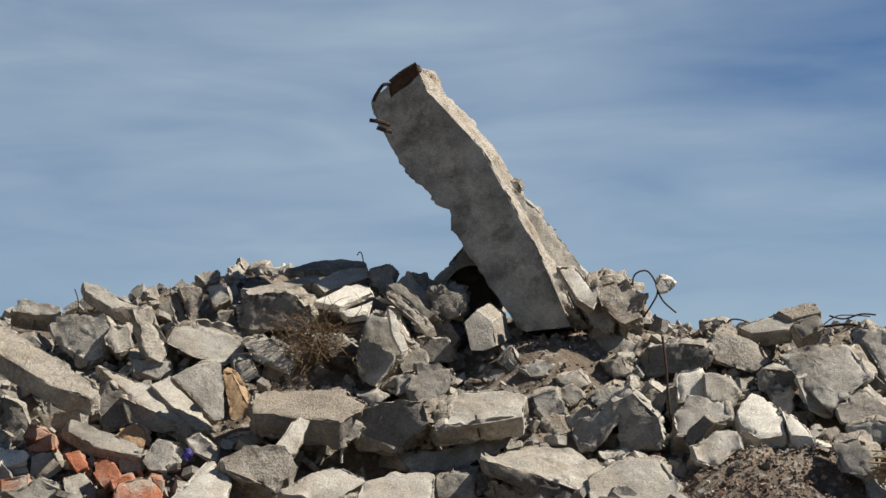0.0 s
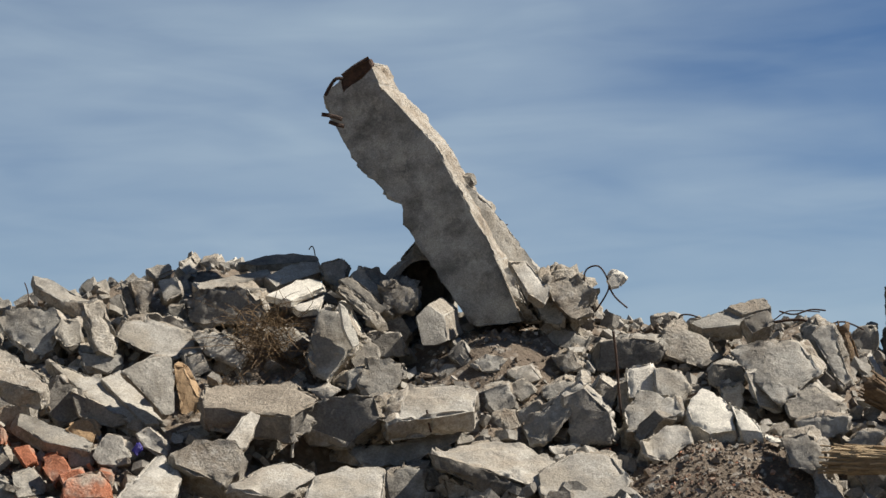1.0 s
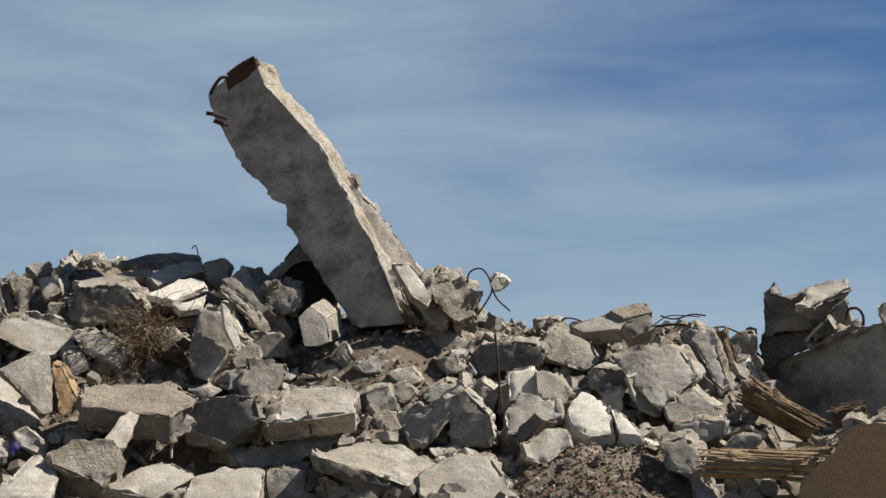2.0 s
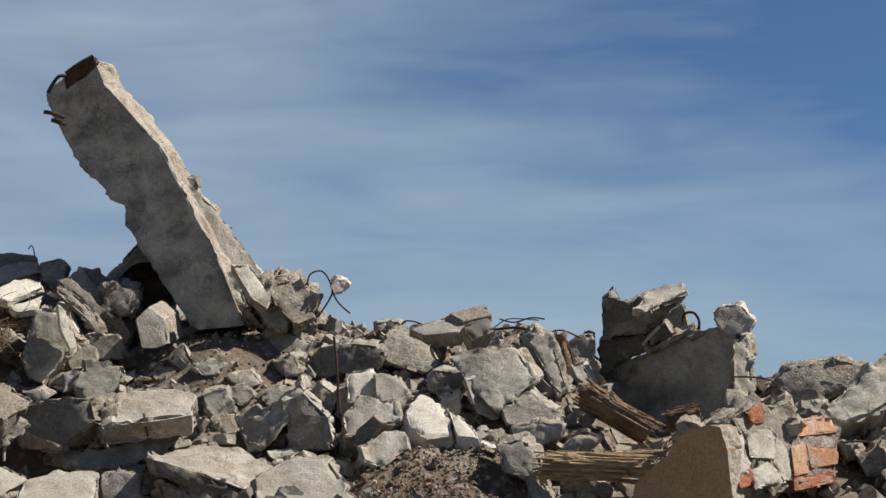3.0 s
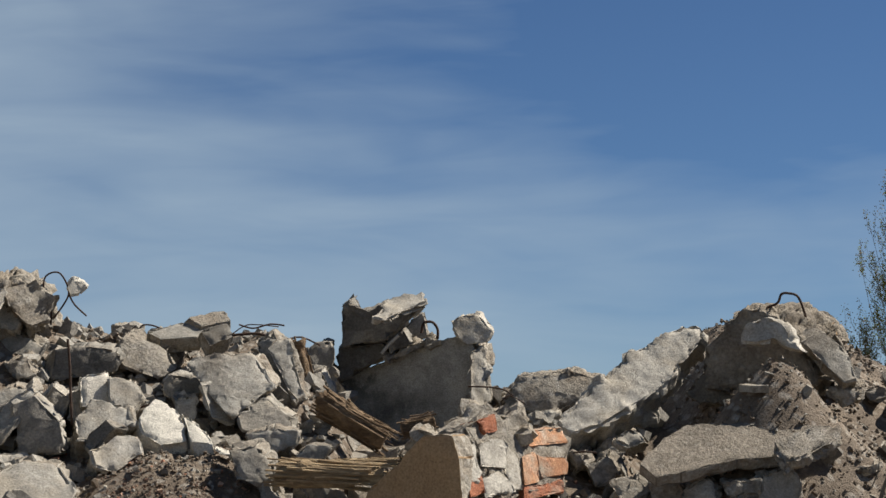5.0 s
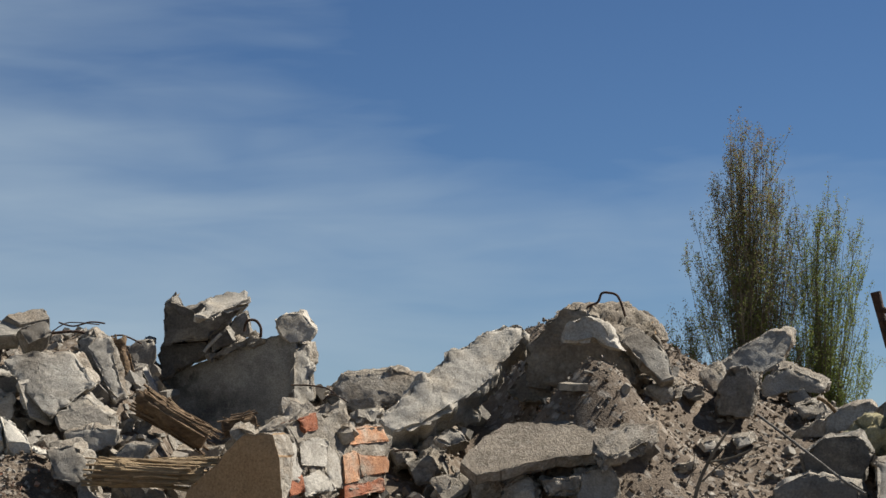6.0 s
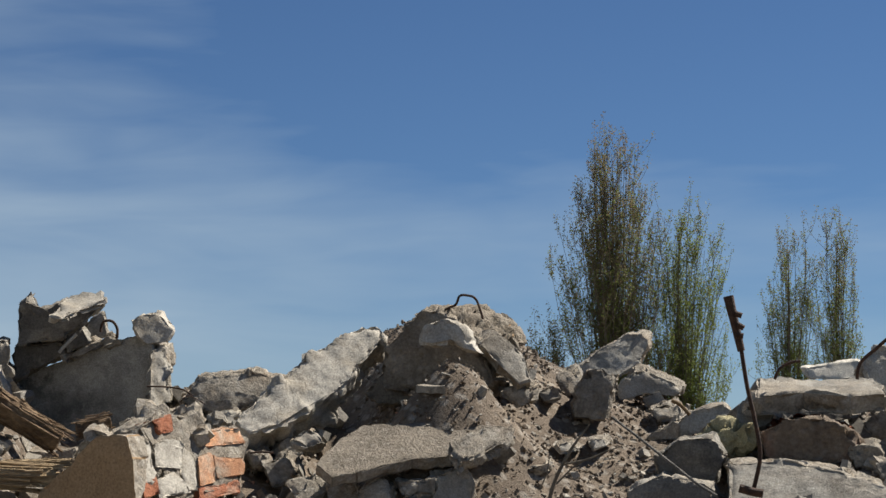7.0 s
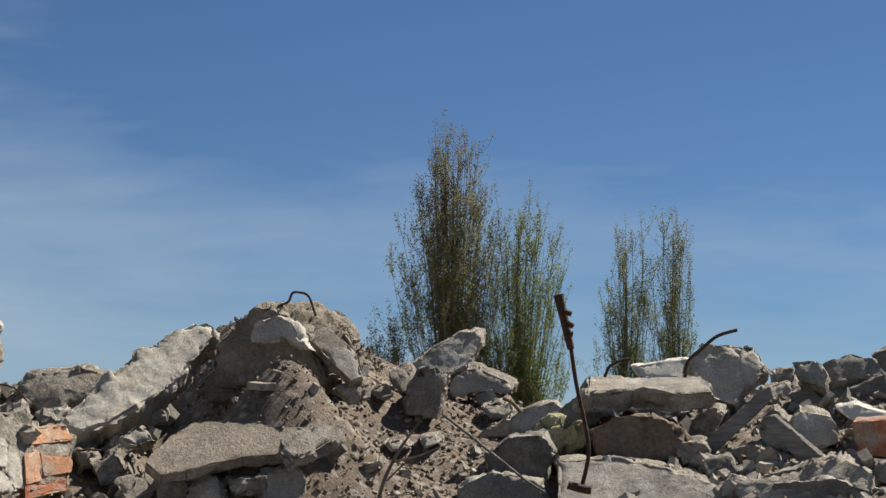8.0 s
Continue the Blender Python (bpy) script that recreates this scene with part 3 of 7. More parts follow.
chunk("concrete_chunk", "broken grey concrete chunk lying in the rubble heap", "concrete", (0, 5.78, 1.658), (0, -40), [(-0.2, -0.026), (-0.155, 0.008), (0.022, 0.019), (0.205, 0.079), (0.212, 0.048), (0.025, -0.057), (-0.105, -0.069)], (0.01, 0.146, 0.15), bulge=0.035, side="broken")
chunk("concrete_chunk", "broken grey concrete chunk lying in the rubble heap", "concrete", (-0.099, 5.839, 1.693), (1, -25), [(-0.043, 0.001), (0.016, 0.034), (0.051, -0.003), (-0.024, -0.032)], (0.009, 0.073, 0.12), bulge=0.035, side="broken")
chunk("concrete_chunk", "dark weathered concrete chunk wedged in the heap", "dark", (0.211, 6.236, 1.95), (-1.9, -20), [(-0.042, 0.004), (0.003, 0.058), (0.038, -0.016), (0.002, -0.045)], (0.007, 0.063, 0.12), bulge=0.06, side="concrete")
chunk("concrete_chunk", "broken grey concrete chunk lying in the rubble heap", "concrete", (0.288, 6.173, 1.925), (-2.7, -30), [(-0.06, -0.002), (-0.007, 0.037), (0.064, 0.018), (0.037, -0.024), (-0.034, -0.029)], (0.009, 0.091, 0.12), bulge=0.035, side="broken")
chunk("brick_piece", "broken red brick with mortar lying in the rubble", "brick", (-0.96, 5.598, 1.629), (-0.3, -25), [(-0.028, 0.011), (0.01, 0.031), (0.03, -0.007), (-0.012, -0.035)], (-0.016, 0.071, 0.12), rough=0.004, cell=0.02, group="loose bricks", category="brick")
chunk("brick_piece", "broken red brick with mortar lying in the rubble", "brick", (-1.183, 5.494, 1.583), (4.2, -25), [(-0.041, 0.012), (0.034, 0.028), (0.045, -0.014), (-0.038, -0.026)], (-0.012, 0.069, 0.12), rough=0.004, cell=0.02, group="loose bricks", category="brick")
# ---- heap east of the pillar ----
chunk("concrete_chunk", "dark weathered concrete chunk wedged in the heap", "dark", (0.735, 6.267, 1.957), (-6.7, -10), [(-0.133, -0.022), (-0.089, 0.044), (0.007, 0.057), (0.106, 0.045), (0.127, 0.011), (0.094, -0.034), (-0.012, -0.045), (-0.101, -0.055)], (0.011, 0.078, 0.25), bulge=0.06, side="concrete")
chunk("concrete_chunk", "crumbling concrete lump with coarse brown aggregate", "broken", (0.864, 6.402, 2.005), (-1.7, -42), [(-0.209, 0.099), (-0.042, 0.113), (0.161, 0.02), (0.182, -0.068), (0.122, -0.124), (0.013, -0.066), (-0.031, 0.017), (-0.203, 0.014)], (0.051, 0.283, 0.25), bulge=0.08, rough=0.01)
chunk("concrete_chunk", "broken grey concrete chunk lying in the rubble heap", "concrete", (1.165, 6.008, 1.901), (-7, -40), [(-0.149, 0.084), (0.033, 0.14), (0.068, 0.11), (0.125, -0.022), (0.031, -0.122), (-0.002, -0.175), (-0.109, -0.004)], (0.026, 0.088, 0.08), bulge=0.035, side="broken")
chunk("concrete_chunk", "dark weathered concrete chunk wedged in the heap", "dark", (0.568, 5.792, 1.735), (-10.6, -12), [(-0.076, 0.072), (-0.019, 0.102), (0.056, 0.026), (0.075, -0.061), (0.015, -0.077), (-0.051, -0.06)], (-0.008, 0.061, 0.2), bulge=0.06, side="concrete")
chunk("concrete_chunk", "broken grey concrete chunk lying in the rubble heap", "concrete", (0.474, 5.821, 1.768), (-22.7, -30), [(-0.101, -0.047), (0.03, 0.067), (0.057, 0.117), (0.074, 0.085), (-0.002, -0.105), (-0.056, -0.114)], (-0.037, 0.09, 0.12), bulge=0.035, side="broken")
chunk("concrete_chunk", "dark weathered concrete chunk wedged in the heap", "dark", (1.028, 6.155, 1.88), (-9.5, -15), [(-0.063, 0.016), (-0.033, 0.045), (0.05, 0.034), (0.069, -0.019), (0.023, -0.048), (-0.045, -0.028)], (0.011, 0.062, 0.15), bulge=0.06, side="concrete")
chunk("concrete_chunk", "pale dusty slab of broken concrete, tilted in the heap", "pale", (1.117, 5.976, 1.822), (21.4, -28), [(-0.044, 0.065), (-0.001, 0.077), (0.047, -0.033), (0.033, -0.064), (-0.035, -0.043)], (0.088, 0.069, 0.1), chips=1, side="broken")
chunk("concrete_chunk", "broken grey concrete chunk lying in the rubble heap", "concrete", (0.703, 5.999, 1.814), (-1.7, -20), [(-0.032, 0.04), (0.015, 0.054), (0.047, -0.001), (0.001, -0.056), (-0.032, -0.037)], (0.021, 0.06, 0.12), bulge=0.035, side="broken")
chunk("concrete_chunk", "dark weathered concrete chunk wedged in the heap", "dark", (0.631, 6.007, 1.821), (-6, -20), [(-0.042, 0.015), (-0.008, 0.052), (0.043, 0.014), (0.025, -0.05), (-0.017, -0.031)], (0.007, 0.068, 0.14), bulge=0.06, side="concrete")
chunk("concrete_chunk", "broken grey concrete chunk lying in the rubble heap", "concrete", (0.497, 6.019, 1.84), (-4.7, -30), [(-0.053, -0.004), (0.016, 0.044), (0.059, 0.027), (0.023, -0.025), (-0.045, -0.041)], (0.009, 0.105, 0.14), bulge=0.035, side="broken")
chunk("concrete_chunk", "broken grey concrete chunk lying in the rubble heap", "concrete", (0.551, 6.376, 2.019), (-4.9, -30), [(-0.087, 0.034), (0.004, 0.042), (0.076, 0.003), (0.057, -0.051), (-0.051, -0.028)], (0.01, 0.114, 0.15), bulge=0.035, side="broken")
chunk("concrete_chunk", "broken grey concrete chunk lying in the rubble heap", "concrete", (0.313, 5.932, 1.806), (-3, -25), [(-0.052, 0.031), (0.024, 0.05), (0.048, -0.026), (-0.019, -0.054)], (0.009, 0.073, 0.12), bulge=0.035, side="broken")
bar("wire", "thin rusty wire loop", [(0.669, 6.667, 2.104), (0.666, 6.667, 2.165), (0.641, 6.669, 2.233), (0.651, 6.668, 2.271), (0.689, 6.664, 2.28), (0.717, 6.662, 2.241), (0.722, 6.661, 2.203), (0.696, 6.664, 2.155), (0.673, 6.666, 2.123)], 0.003, category="wire")
bar("wire", "thin rusty wire sticking up", [(0.722, 6.661, 2.212), (0.744, 6.659, 2.174), (0.784, 6.654, 2.137)], 0.003, category="wire")
chunk("concrete_chunk", "lump of white plaster hanging on a bent wire", "white", (0.745, 6.658, 2.232), (13.6, -5), [(-0.03, -0.003), (-0.013, 0.018), (0.016, 0.028), (0.039, 0.004), (0.009, -0.02), (-0.019, -0.026)], (0.032, 0.019, 0.07), rough=0.008, cell=0.015)
# ---- wall fragment, timber and brick masonry ----
chunk("concrete_chunk", "broken grey concrete chunk lying in the rubble heap", "concrete", (1.136, 5.427, 1.627), (-1.5, -25), [(-0.076, 0.057), (0.012, 0.08), (0.043, 0.028), (0.063, -0.092), (0.017, -0.046), (-0.06, -0.024)], (0.037, 0.067, 0.12), bulge=0.035, side="broken")
chunk("concrete_chunk", "broken grey concrete chunk lying in the rubble heap", "concrete", (1.243, 5.753, 1.715), (-11.9, -22), [(-0.083, 0.018), (0, 0.038), (0.069, 0.025), (0.065, -0.011), (0.016, -0.04), (-0.067, -0.029)], (0.009, 0.075, 0.14), bulge=0.035, side="broken")
chunk("concrete_chunk", "broken grey concrete chunk lying in the rubble heap", "concrete", (1.339, 5.67, 1.666), (-13, -22), [(-0.047, 0.008), (0.002, 0.04), (0.051, 0.025), (0.026, -0.036), (-0.031, -0.036)], (0.009, 0.073, 0.14), bulge=0.035, side="broken")
chunk("concrete_chunk", "pale dusty slab of broken concrete, tilted in the heap", "pale", (1.372, 6.195, 1.96), (7.8, -20), [(-0.058, 0.058), (-0.021, 0.102), (0.015, 0.087), (0.048, -0.112), (0.015, -0.132)], (0.053, 0.054, 0.1), side="broken")
chunk("concrete_chunk", "dark weathered concrete chunk wedged in the heap", "dark", (1.587, 6.639, 2.019), (-3.2, -15), [(-0.048, 0.014), (0.006, 0.065), (0.035, 0.055), (0.018, -0.067), (-0.011, -0.067)], (0.029, 0.044, 0.1), bulge=0.06, side="concrete")
chunk("concrete_chunk", "broken grey concrete chunk lying in the rubble heap", "concrete", (2.005, 6.965, 2.15), (-10.8, -15), [(-0.045, 0.005), (0.028, 0.061), (0.043, -0.026), (-0.026, -0.039)], (0.022, 0.053, 0.12), bulge=0.035, side="broken")
wall = chunk("wall_fragment", "large smooth grey concrete wall fragment with a broken pale end", "cast", (1.956, 6.729, 1.927), (-27.9, 3), [(-0.284, 0.016), (-0.226, 0.055), (-0.032, 0.122), (0.102, 0.173), (0.186, 0.179), (0.202, 0.127), (0.18, -0.067), (0.118, -0.124), (0.052, -0.162), (-0.108, -0.19), (-0.207, -0.13)], (-0.002, 0.006, 0.3), rough=0.004, chips=0, side="broken", group="wall fragment", category="concrete wall")
chunk("concrete_chunk", "hollow-edged concrete beam fragment resting on the wall", "dark", (1.793, 6.67, 2.168), (-14.8, -2), [(-0.131, 0.033), (-0.101, 0.057), (-0.073, 0.001), (0.025, 0.047), (0.15, 0.057), (0.152, 0.029), (0.077, -0.036), (0.022, -0.079), (-0.123, -0.108)], (0.016, 0.045, 0.25), bulge=0.04, chips=0, side="concrete")
chunk("concrete_chunk", "pale rounded stone lying on the wall", "pale", (2.115, 6.629, 2.131), (4.6, -5), [(-0.074, 0.024), (-0.035, 0.048), (0.035, 0.053), (0.084, -0.005), (0.063, -0.043), (-0.013, -0.058), (-0.06, -0.019)], (0.068, 0.032, 0.14), rough=0.006, chips=1)
splintered("splintered fallen log with torn bark", (1.446, 6.035, 1.846), (1.649, 5.984, 1.719), 0.042, 44, "darkwood", 0.4)
splintered("rotten stump of timber with torn fibres", (1.639, 5.779, 1.752), (1.741, 5.75, 1.778), 0.028, 26, "darkwood", 0.7)
splintered("pale splintered timber with loose fibres", (1.175, 5.378, 1.62), (1.473, 5.306, 1.61), 0.034, 52, "wood", 0.45)
splintered("pale splintered stick lying on rubble", (1.343, 5.443, 1.645), (1.533, 5.394, 1.654), 0.014, 18, "wood", 0.5)
splintered("dark torn timber standing in the heap", (1.438, 6.396, 2.053), (1.493, 6.384, 1.867), 0.03, 24, "darkwood", 0.8)
chunk("broken_end", "pale crumbling broken end of the wall", "pale", (2.15, 6.618, 1.967), (27.3, -5), [(-0.043, 0.09), (0.023, 0.104), (0.039, 0.01), (0.038, -0.088), (-0.056, -0.114)], (0.211, 0.039, 0.2), rough=0.014, chips=0, side="broken", parent=wall)
bar("rebar", "rusty bent loop of reinforcing bar", [(1.943, 6.65, 2.113), (1.951, 6.647, 2.148), (1.979, 6.639, 2.152), (1.997, 6.634, 2.128), (1.998, 6.634, 2.093)], 0.005)
# ---- the eastern mound ----
chunk("concrete_chunk", "crumbling concrete lump with coarse brown aggregate", "broken", (2.34, 6.392, 1.903), (-14.3, -30), [(-0.151, -0.002), (-0.112, 0.065), (0.055, 0.085), (0.174, 0.053), (0.131, -0.016), (-0.008, -0.096), (-0.088, -0.086)], (0.039, 0.179, 0.25), bulge=0.08, rough=0.01)
chunk("concrete_chunk", "crumbling concrete lump with coarse brown aggregate", "broken", (2.906, 5.376, 1.87), (-27.5, -20), [(-0.059, 0.006), (-0.029, 0.036), (0.046, 0.024), (0.048, -0.02), (-0.006, -0.046)], (0.009, 0.073, 0.14), bulge=0.08, rough=0.01)
chunk("concrete_chunk", "pale pointed concrete chunk standing in the rubble", "pale", (2.493, 4.957, 1.591), (6.3, -20), [(-0.046, 0.028), (0.027, 0.061), (0.049, 0.028), (0.047, -0.058), (-0.076, -0.058)], (0.107, 0.061, 0.14), chips=1, side="broken")
chunk("concrete_chunk", "crumbling concrete lump with coarse brown aggregate", "broken", (2.316, 5.081, 1.574), (-23.5, -25), [(-0.059, 0.013), (0.007, 0.059), (0.056, 0.014), (0.056, -0.042), (-0.059, -0.043)], (0.008, 0.084, 0.16), bulge=0.08, rough=0.01)
chunk("concrete_chunk", "flat concrete slab half buried in the dusty mound", "concrete", (2.486, 5.049, 1.624), (-25.3, -25), [(-0.036, 0.003), (0.014, 0.024), (0.039, -0.003), (-0.017, -0.024)], (0.008, 0.067, 0.12), bulge=0.035, side="broken")
chunk("concrete_chunk", "crumbling concrete lump with coarse brown aggregate", "broken", (2.406, 5.02, 1.581), (-24.6, -25), [(-0.061, 0.026), (0.048, 0.023), (0.052, -0.024), (-0.038, -0.025)], (0.008, 0.075, 0.14), bulge=0.08, rough=0.01)
chunk("concrete_chunk", "crumbling concrete lump with coarse brown aggregate", "broken", (2.235, 5.569, 1.69), (-21, -25), [(-0.053, 0.002), (-0.002, 0.036), (0.049, 0.017), (0.032, -0.024), (-0.027, -0.03)], (0.009, 0.07, 0.12), bulge=0.08, rough=0.01)
chunk("concrete_chunk", "crumbling concrete lump with coarse brown aggregate", "broken", (2.361, 5.777, 1.739), (-21.4, -25), [(-0.039, 0.003), (0.008, 0.036), (0.038, 0.007), (0.02, -0.023), (-0.027, -0.023)], (0.009, 0.071, 0.12), bulge=0.08, rough=0.01)
bar("rebar", "bent rusty bar arching over the mound top", [(2.677, 5.59, 2.041), (2.698, 5.579, 2.09), (2.741, 5.56, 2.137), (2.773, 5.545, 2.154), (2.784, 5.539, 2.181), (2.804, 5.529, 2.184), (2.831, 5.517, 2.171), (2.85, 5.506, 2.11)], 0.004)
chunk("concrete_chunk", "broken grey concrete slab stacked in the rubble", "concrete", (3.756, 6.223, 2.066), (-21.9, -28), [(-0.185, -0.068), (-0.107, -0.005), (0.034, 0.085), (0.108, 0.081), (0.108, 0.037), (0.061, -0.037), (-0.017, -0.09)], (0.047, 0.139, 0.2), bulge=0.035, side="broken")
chunk("concrete_chunk", "crumbling concrete lump with coarse brown aggregate", "broken", (3.266, 5.535, 1.883), (-29.2, -20), [(-0.074, -0.009), (-0.021, 0.078), (0.079, 0.086), (0.061, 0.007), (0.028, -0.079), (-0.073, -0.08)], (0.011, 0.087, 0.18), bulge=0.08, rough=0.01)
chunk("concrete_chunk", "pale sunlit concrete chunk on top of the rubble", "pale", (3.718, 5.973, 1.937), (-22.7, -20), [(-0.112, -0.019), (-0.042, 0.063), (0.008, 0.064), (0.13, 0.004), (0.116, -0.035), (-0.006, -0.023), (-0.093, -0.053)], (0.038, 0.085, 0.16), chips=1, side="broken")
chunk("concrete_chunk", "broken piece with bright white plaster", "white", (4.408, 5.815, 2), (-28, -35), [(-0.126, 0.021), (0.085, 0.054), (0.135, -0.009), (0.005, -0.035), (-0.098, -0.03)], (0.036, 0.129, 0.15), rough=0.004, chips=1)
chunk("concrete_chunk", "crumbling concrete lump with coarse brown aggregate", "broken", (4.043, 5.09, 1.791), (-37.2, -20), [(-0.058, -0.002), (0.018, 0.048), (0.065, 0.033), (0.02, -0.037), (-0.044, -0.041)], (0.009, 0.068, 0.14), bulge=0.08, rough=0.01)
chunk("concrete_chunk", "dark weathered concrete chunk wedged in the heap", "dark", (5.017, 5.319, 2.025), (-37.3, -15), [(-0.053, 0.028), (0.027, 0.053), (0.042, -0.04), (-0.017, -0.04)], (0.031, 0.079, 0.2), bulge=0.06, side="concrete")
chunk("concrete_chunk", "broken piece with bright white plaster", "white", (4.41, 4.751, 1.811), (-33.7, -30), [(-0.092, 0.025), (-0.034, 0.042), (0.084, -0.008), (0.082, -0.033), (-0.04, -0.025)], (0.035, 0.106, 0.15), rough=0.004, chips=1)
chunk("concrete_chunk", "crumbling concrete lump with coarse brown aggregate", "broken", (3.81, 4.355, 1.592), (-34.8, -35), [(-0.206, -0.008), (-0.117, 0.031), (0.125, 0.09), (0.202, 0.031), (0.197, -0.07), (-0.201, -0.071)], (0.036, 0.195, 0.25), bulge=0.08, rough=0.01)
chunk("concrete_chunk", "dark weathered concrete chunk wedged in the heap", "dark", (3.852, 4.293, 1.568), (-40.5, 0), [(-0.143, 0.027), (0.029, 0.037), (0.129, 0.003), (0.128, -0.033), (-0.144, -0.034)], (0.005, 0.004, 0.1), bulge=0.06, side="concrete")
chunk("concrete_chunk", "broken grey concrete slab stacked in the rubble", "concrete", (3.475, 4.638, 1.598), (-30.4, -50), [(-0.242, 0.09), (-0.091, 0.105), (0.101, 0.045), (0.242, -0.03), (0.234, -0.101), (-0.249, -0.102)], (0.037, 0.259, 0.2), bulge=0.014, side="broken")
chunk("concrete_chunk", "broken grey concrete slab stacked in the rubble", "concrete", (3.546, 5.388, 1.79), (-32, -25), [(-0.149, -0.057), (-0.055, 0.018), (0.091, 0.063), (0.112, 0.043), (0.057, -0.01), (-0.055, -0.057)], (0.009, 0.117, 0.2), bulge=0.035, side="broken")
chunk("concrete_chunk", "dark weathered concrete chunk wedged in the heap", "dark", (3.3, 5.02, 1.674), (-31.9, -8), [(-0.103, 0.005), (-0.038, 0.061), (0.063, 0.065), (0.105, 0.013), (0.062, -0.088), (-0.089, -0.055)], (0.007, 0.041, 0.2), bulge=0.06, side="concrete")
chunk("concrete_chunk", "dark weathered concrete chunk wedged in the heap", "dark", (3.117, 4.839, 1.573), (-31.3, -15), [(-0.123, 0.006), (-0.026, 0.057), (0.12, 0.023), (0.151, -0.043), (-0.123, -0.043)], (0.007, 0.063, 0.2), bulge=0.06, side="concrete")
chunk("concrete_chunk", "broken grey concrete slab stacked in the rubble", "concrete", (4.055, 4.275, 1.628), (-42.2, -25), [(-0.033, 0.028), (0.023, 0.042), (0.036, -0.043), (-0.026, -0.026)], (0.007, 0.082, 0.15), bulge=0.035, side="broken")
chunk("concrete_chunk", "broken grey concrete slab stacked in the rubble", "concrete", (4.06, 4.771, 1.76), (-39.1, -15), [(-0.051, 0.027), (0.001, 0.072), (0.052, 0.027), (0.033, -0.072), (-0.035, -0.054)], (0.007, 0.055, 0.15), bulge=0.035, side="broken")
chunk("concrete_chunk", "dark weathered concrete chunk wedged in the heap", "dark", (4.62, 4.95, 1.89), (-41.9, -20), [(-0.08, 0.014), (0.031, 0.063), (0.083, -0.008), (0.028, -0.038), (-0.063, -0.031)], (0.008, 0.074, 0.15), bulge=0.06, side="concrete")
chunk("rust_crust", "rust-coloured crumbs on the upper edge of a slab", "rustred", (3.805, 5.115, 1.763), (-35.4, -35), [(-0.13, 0.024), (-0.062, 0.041), (0.027, 0.046), (0.143, -0.025), (0.125, -0.052), (0.009, -0.016), (-0.115, -0.016)], (0.007, 0.083, 0.1), rough=0.02, chips=0, category="rust")
chunk("concrete_chunk", "brown stained slab lying under a concrete slab", "loam", (3.682, 4.97, 1.729), (-35.2, -8), [(-0.14, 0.027), (-0.06, 0.069), (0.044, 0.073), (0.146, 0.013), (0.183, -0.043), (-0.044, -0.095), (-0.13, -0.043)], (0.007, 0.051, 0.25), rough=0.008, chips=1)
chunk("board", "dark grey weathered board leaning in the rubble", "greywood", (3.978, 4.811, 1.805), (-38.3, -15), [(-0.152, -0.113), (0.057, 0.08), (0.092, 0.098), (0.102, 0.068), (-0.097, -0.131)], (0.007, 0.016, 0.03), rough=0.002, chamfer=0.002, group="loose boards", category="board")
chunk("board", "dark grey weathered board leaning in the rubble", "greywood", (3.982, 4.576, 1.712), (-39.7, -15), [(-0.104, 0.077), (-0.063, 0.088), (0.071, -0.035), (0.077, -0.059), (0.017, -0.069)], (0.007, 0.016, 0.03), rough=0.002, chamfer=0.002, group="loose boards", category="board")
chunk("brick_piece", "large red brick lying on the rubble", "brick", (4.168, 4.442, 1.727), (-46.9, -15), [(-0.064, 0.053), (0.054, 0.06), (0.054, -0.061), (-0.044, -0.051)], (-0.004, 0.055, 0.14), rough=0.003, group="loose bricks", category="brick")
chunk("foam_lump", "lump of yellowed torn foam", "foam", (3.512, 5.169, 1.72), (-32.9, -10), [(-0.064, -0.012), (-0.035, 0.049), (0.044, 0.06), (0.063, 0.013), (0.01, -0.058), (-0.018, -0.051)], (0.005, 0.027, 0.1), bulge=0.3, rough=0.025, cell=0.012, group="litter", category="foam")
bar("rebar", "upright rusty steel bar", [(3.145, 4.513, 1.966), (3.157, 4.505, 1.865), (3.173, 4.494, 1.772), (3.184, 4.487, 1.68), (3.168, 4.498, 1.585)])
bar("pipe", "thick corroded pipe end of the upright bar", [(3.117, 4.531, 2.111), (3.128, 4.524, 2.052), (3.145, 4.513, 1.961)], 0.015, taper=0.7, category="pipe")
bar("rebar", "bent rusty bar sticking out of the rubble", [(3.787, 4.857, 1.916), (3.795, 4.851, 1.965), (3.833, 4.822, 2.008), (3.867, 4.796, 2.042), (3.914, 4.759, 2.06)], 0.0055)
bar("rebar", "bent rusty bar sticking out of the rubble", [(3.7, 5.164, 1.928), (3.715, 5.154, 1.963), (3.745, 5.133, 1.981), (3.767, 5.118, 1.985)], 0.005)
bar("cable", "grey cable lying down the dusty slope", [(2.921, 4.826, 1.785), (2.933, 4.704, 1.727), (2.948, 4.579, 1.664), (2.96, 4.454, 1.603), (2.95, 4.342, 1.571)], 0.004, material="greywood", category="cable")
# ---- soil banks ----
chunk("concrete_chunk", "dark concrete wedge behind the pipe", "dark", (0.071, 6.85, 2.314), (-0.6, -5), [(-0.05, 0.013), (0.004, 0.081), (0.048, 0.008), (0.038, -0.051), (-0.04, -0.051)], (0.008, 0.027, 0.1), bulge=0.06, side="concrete")
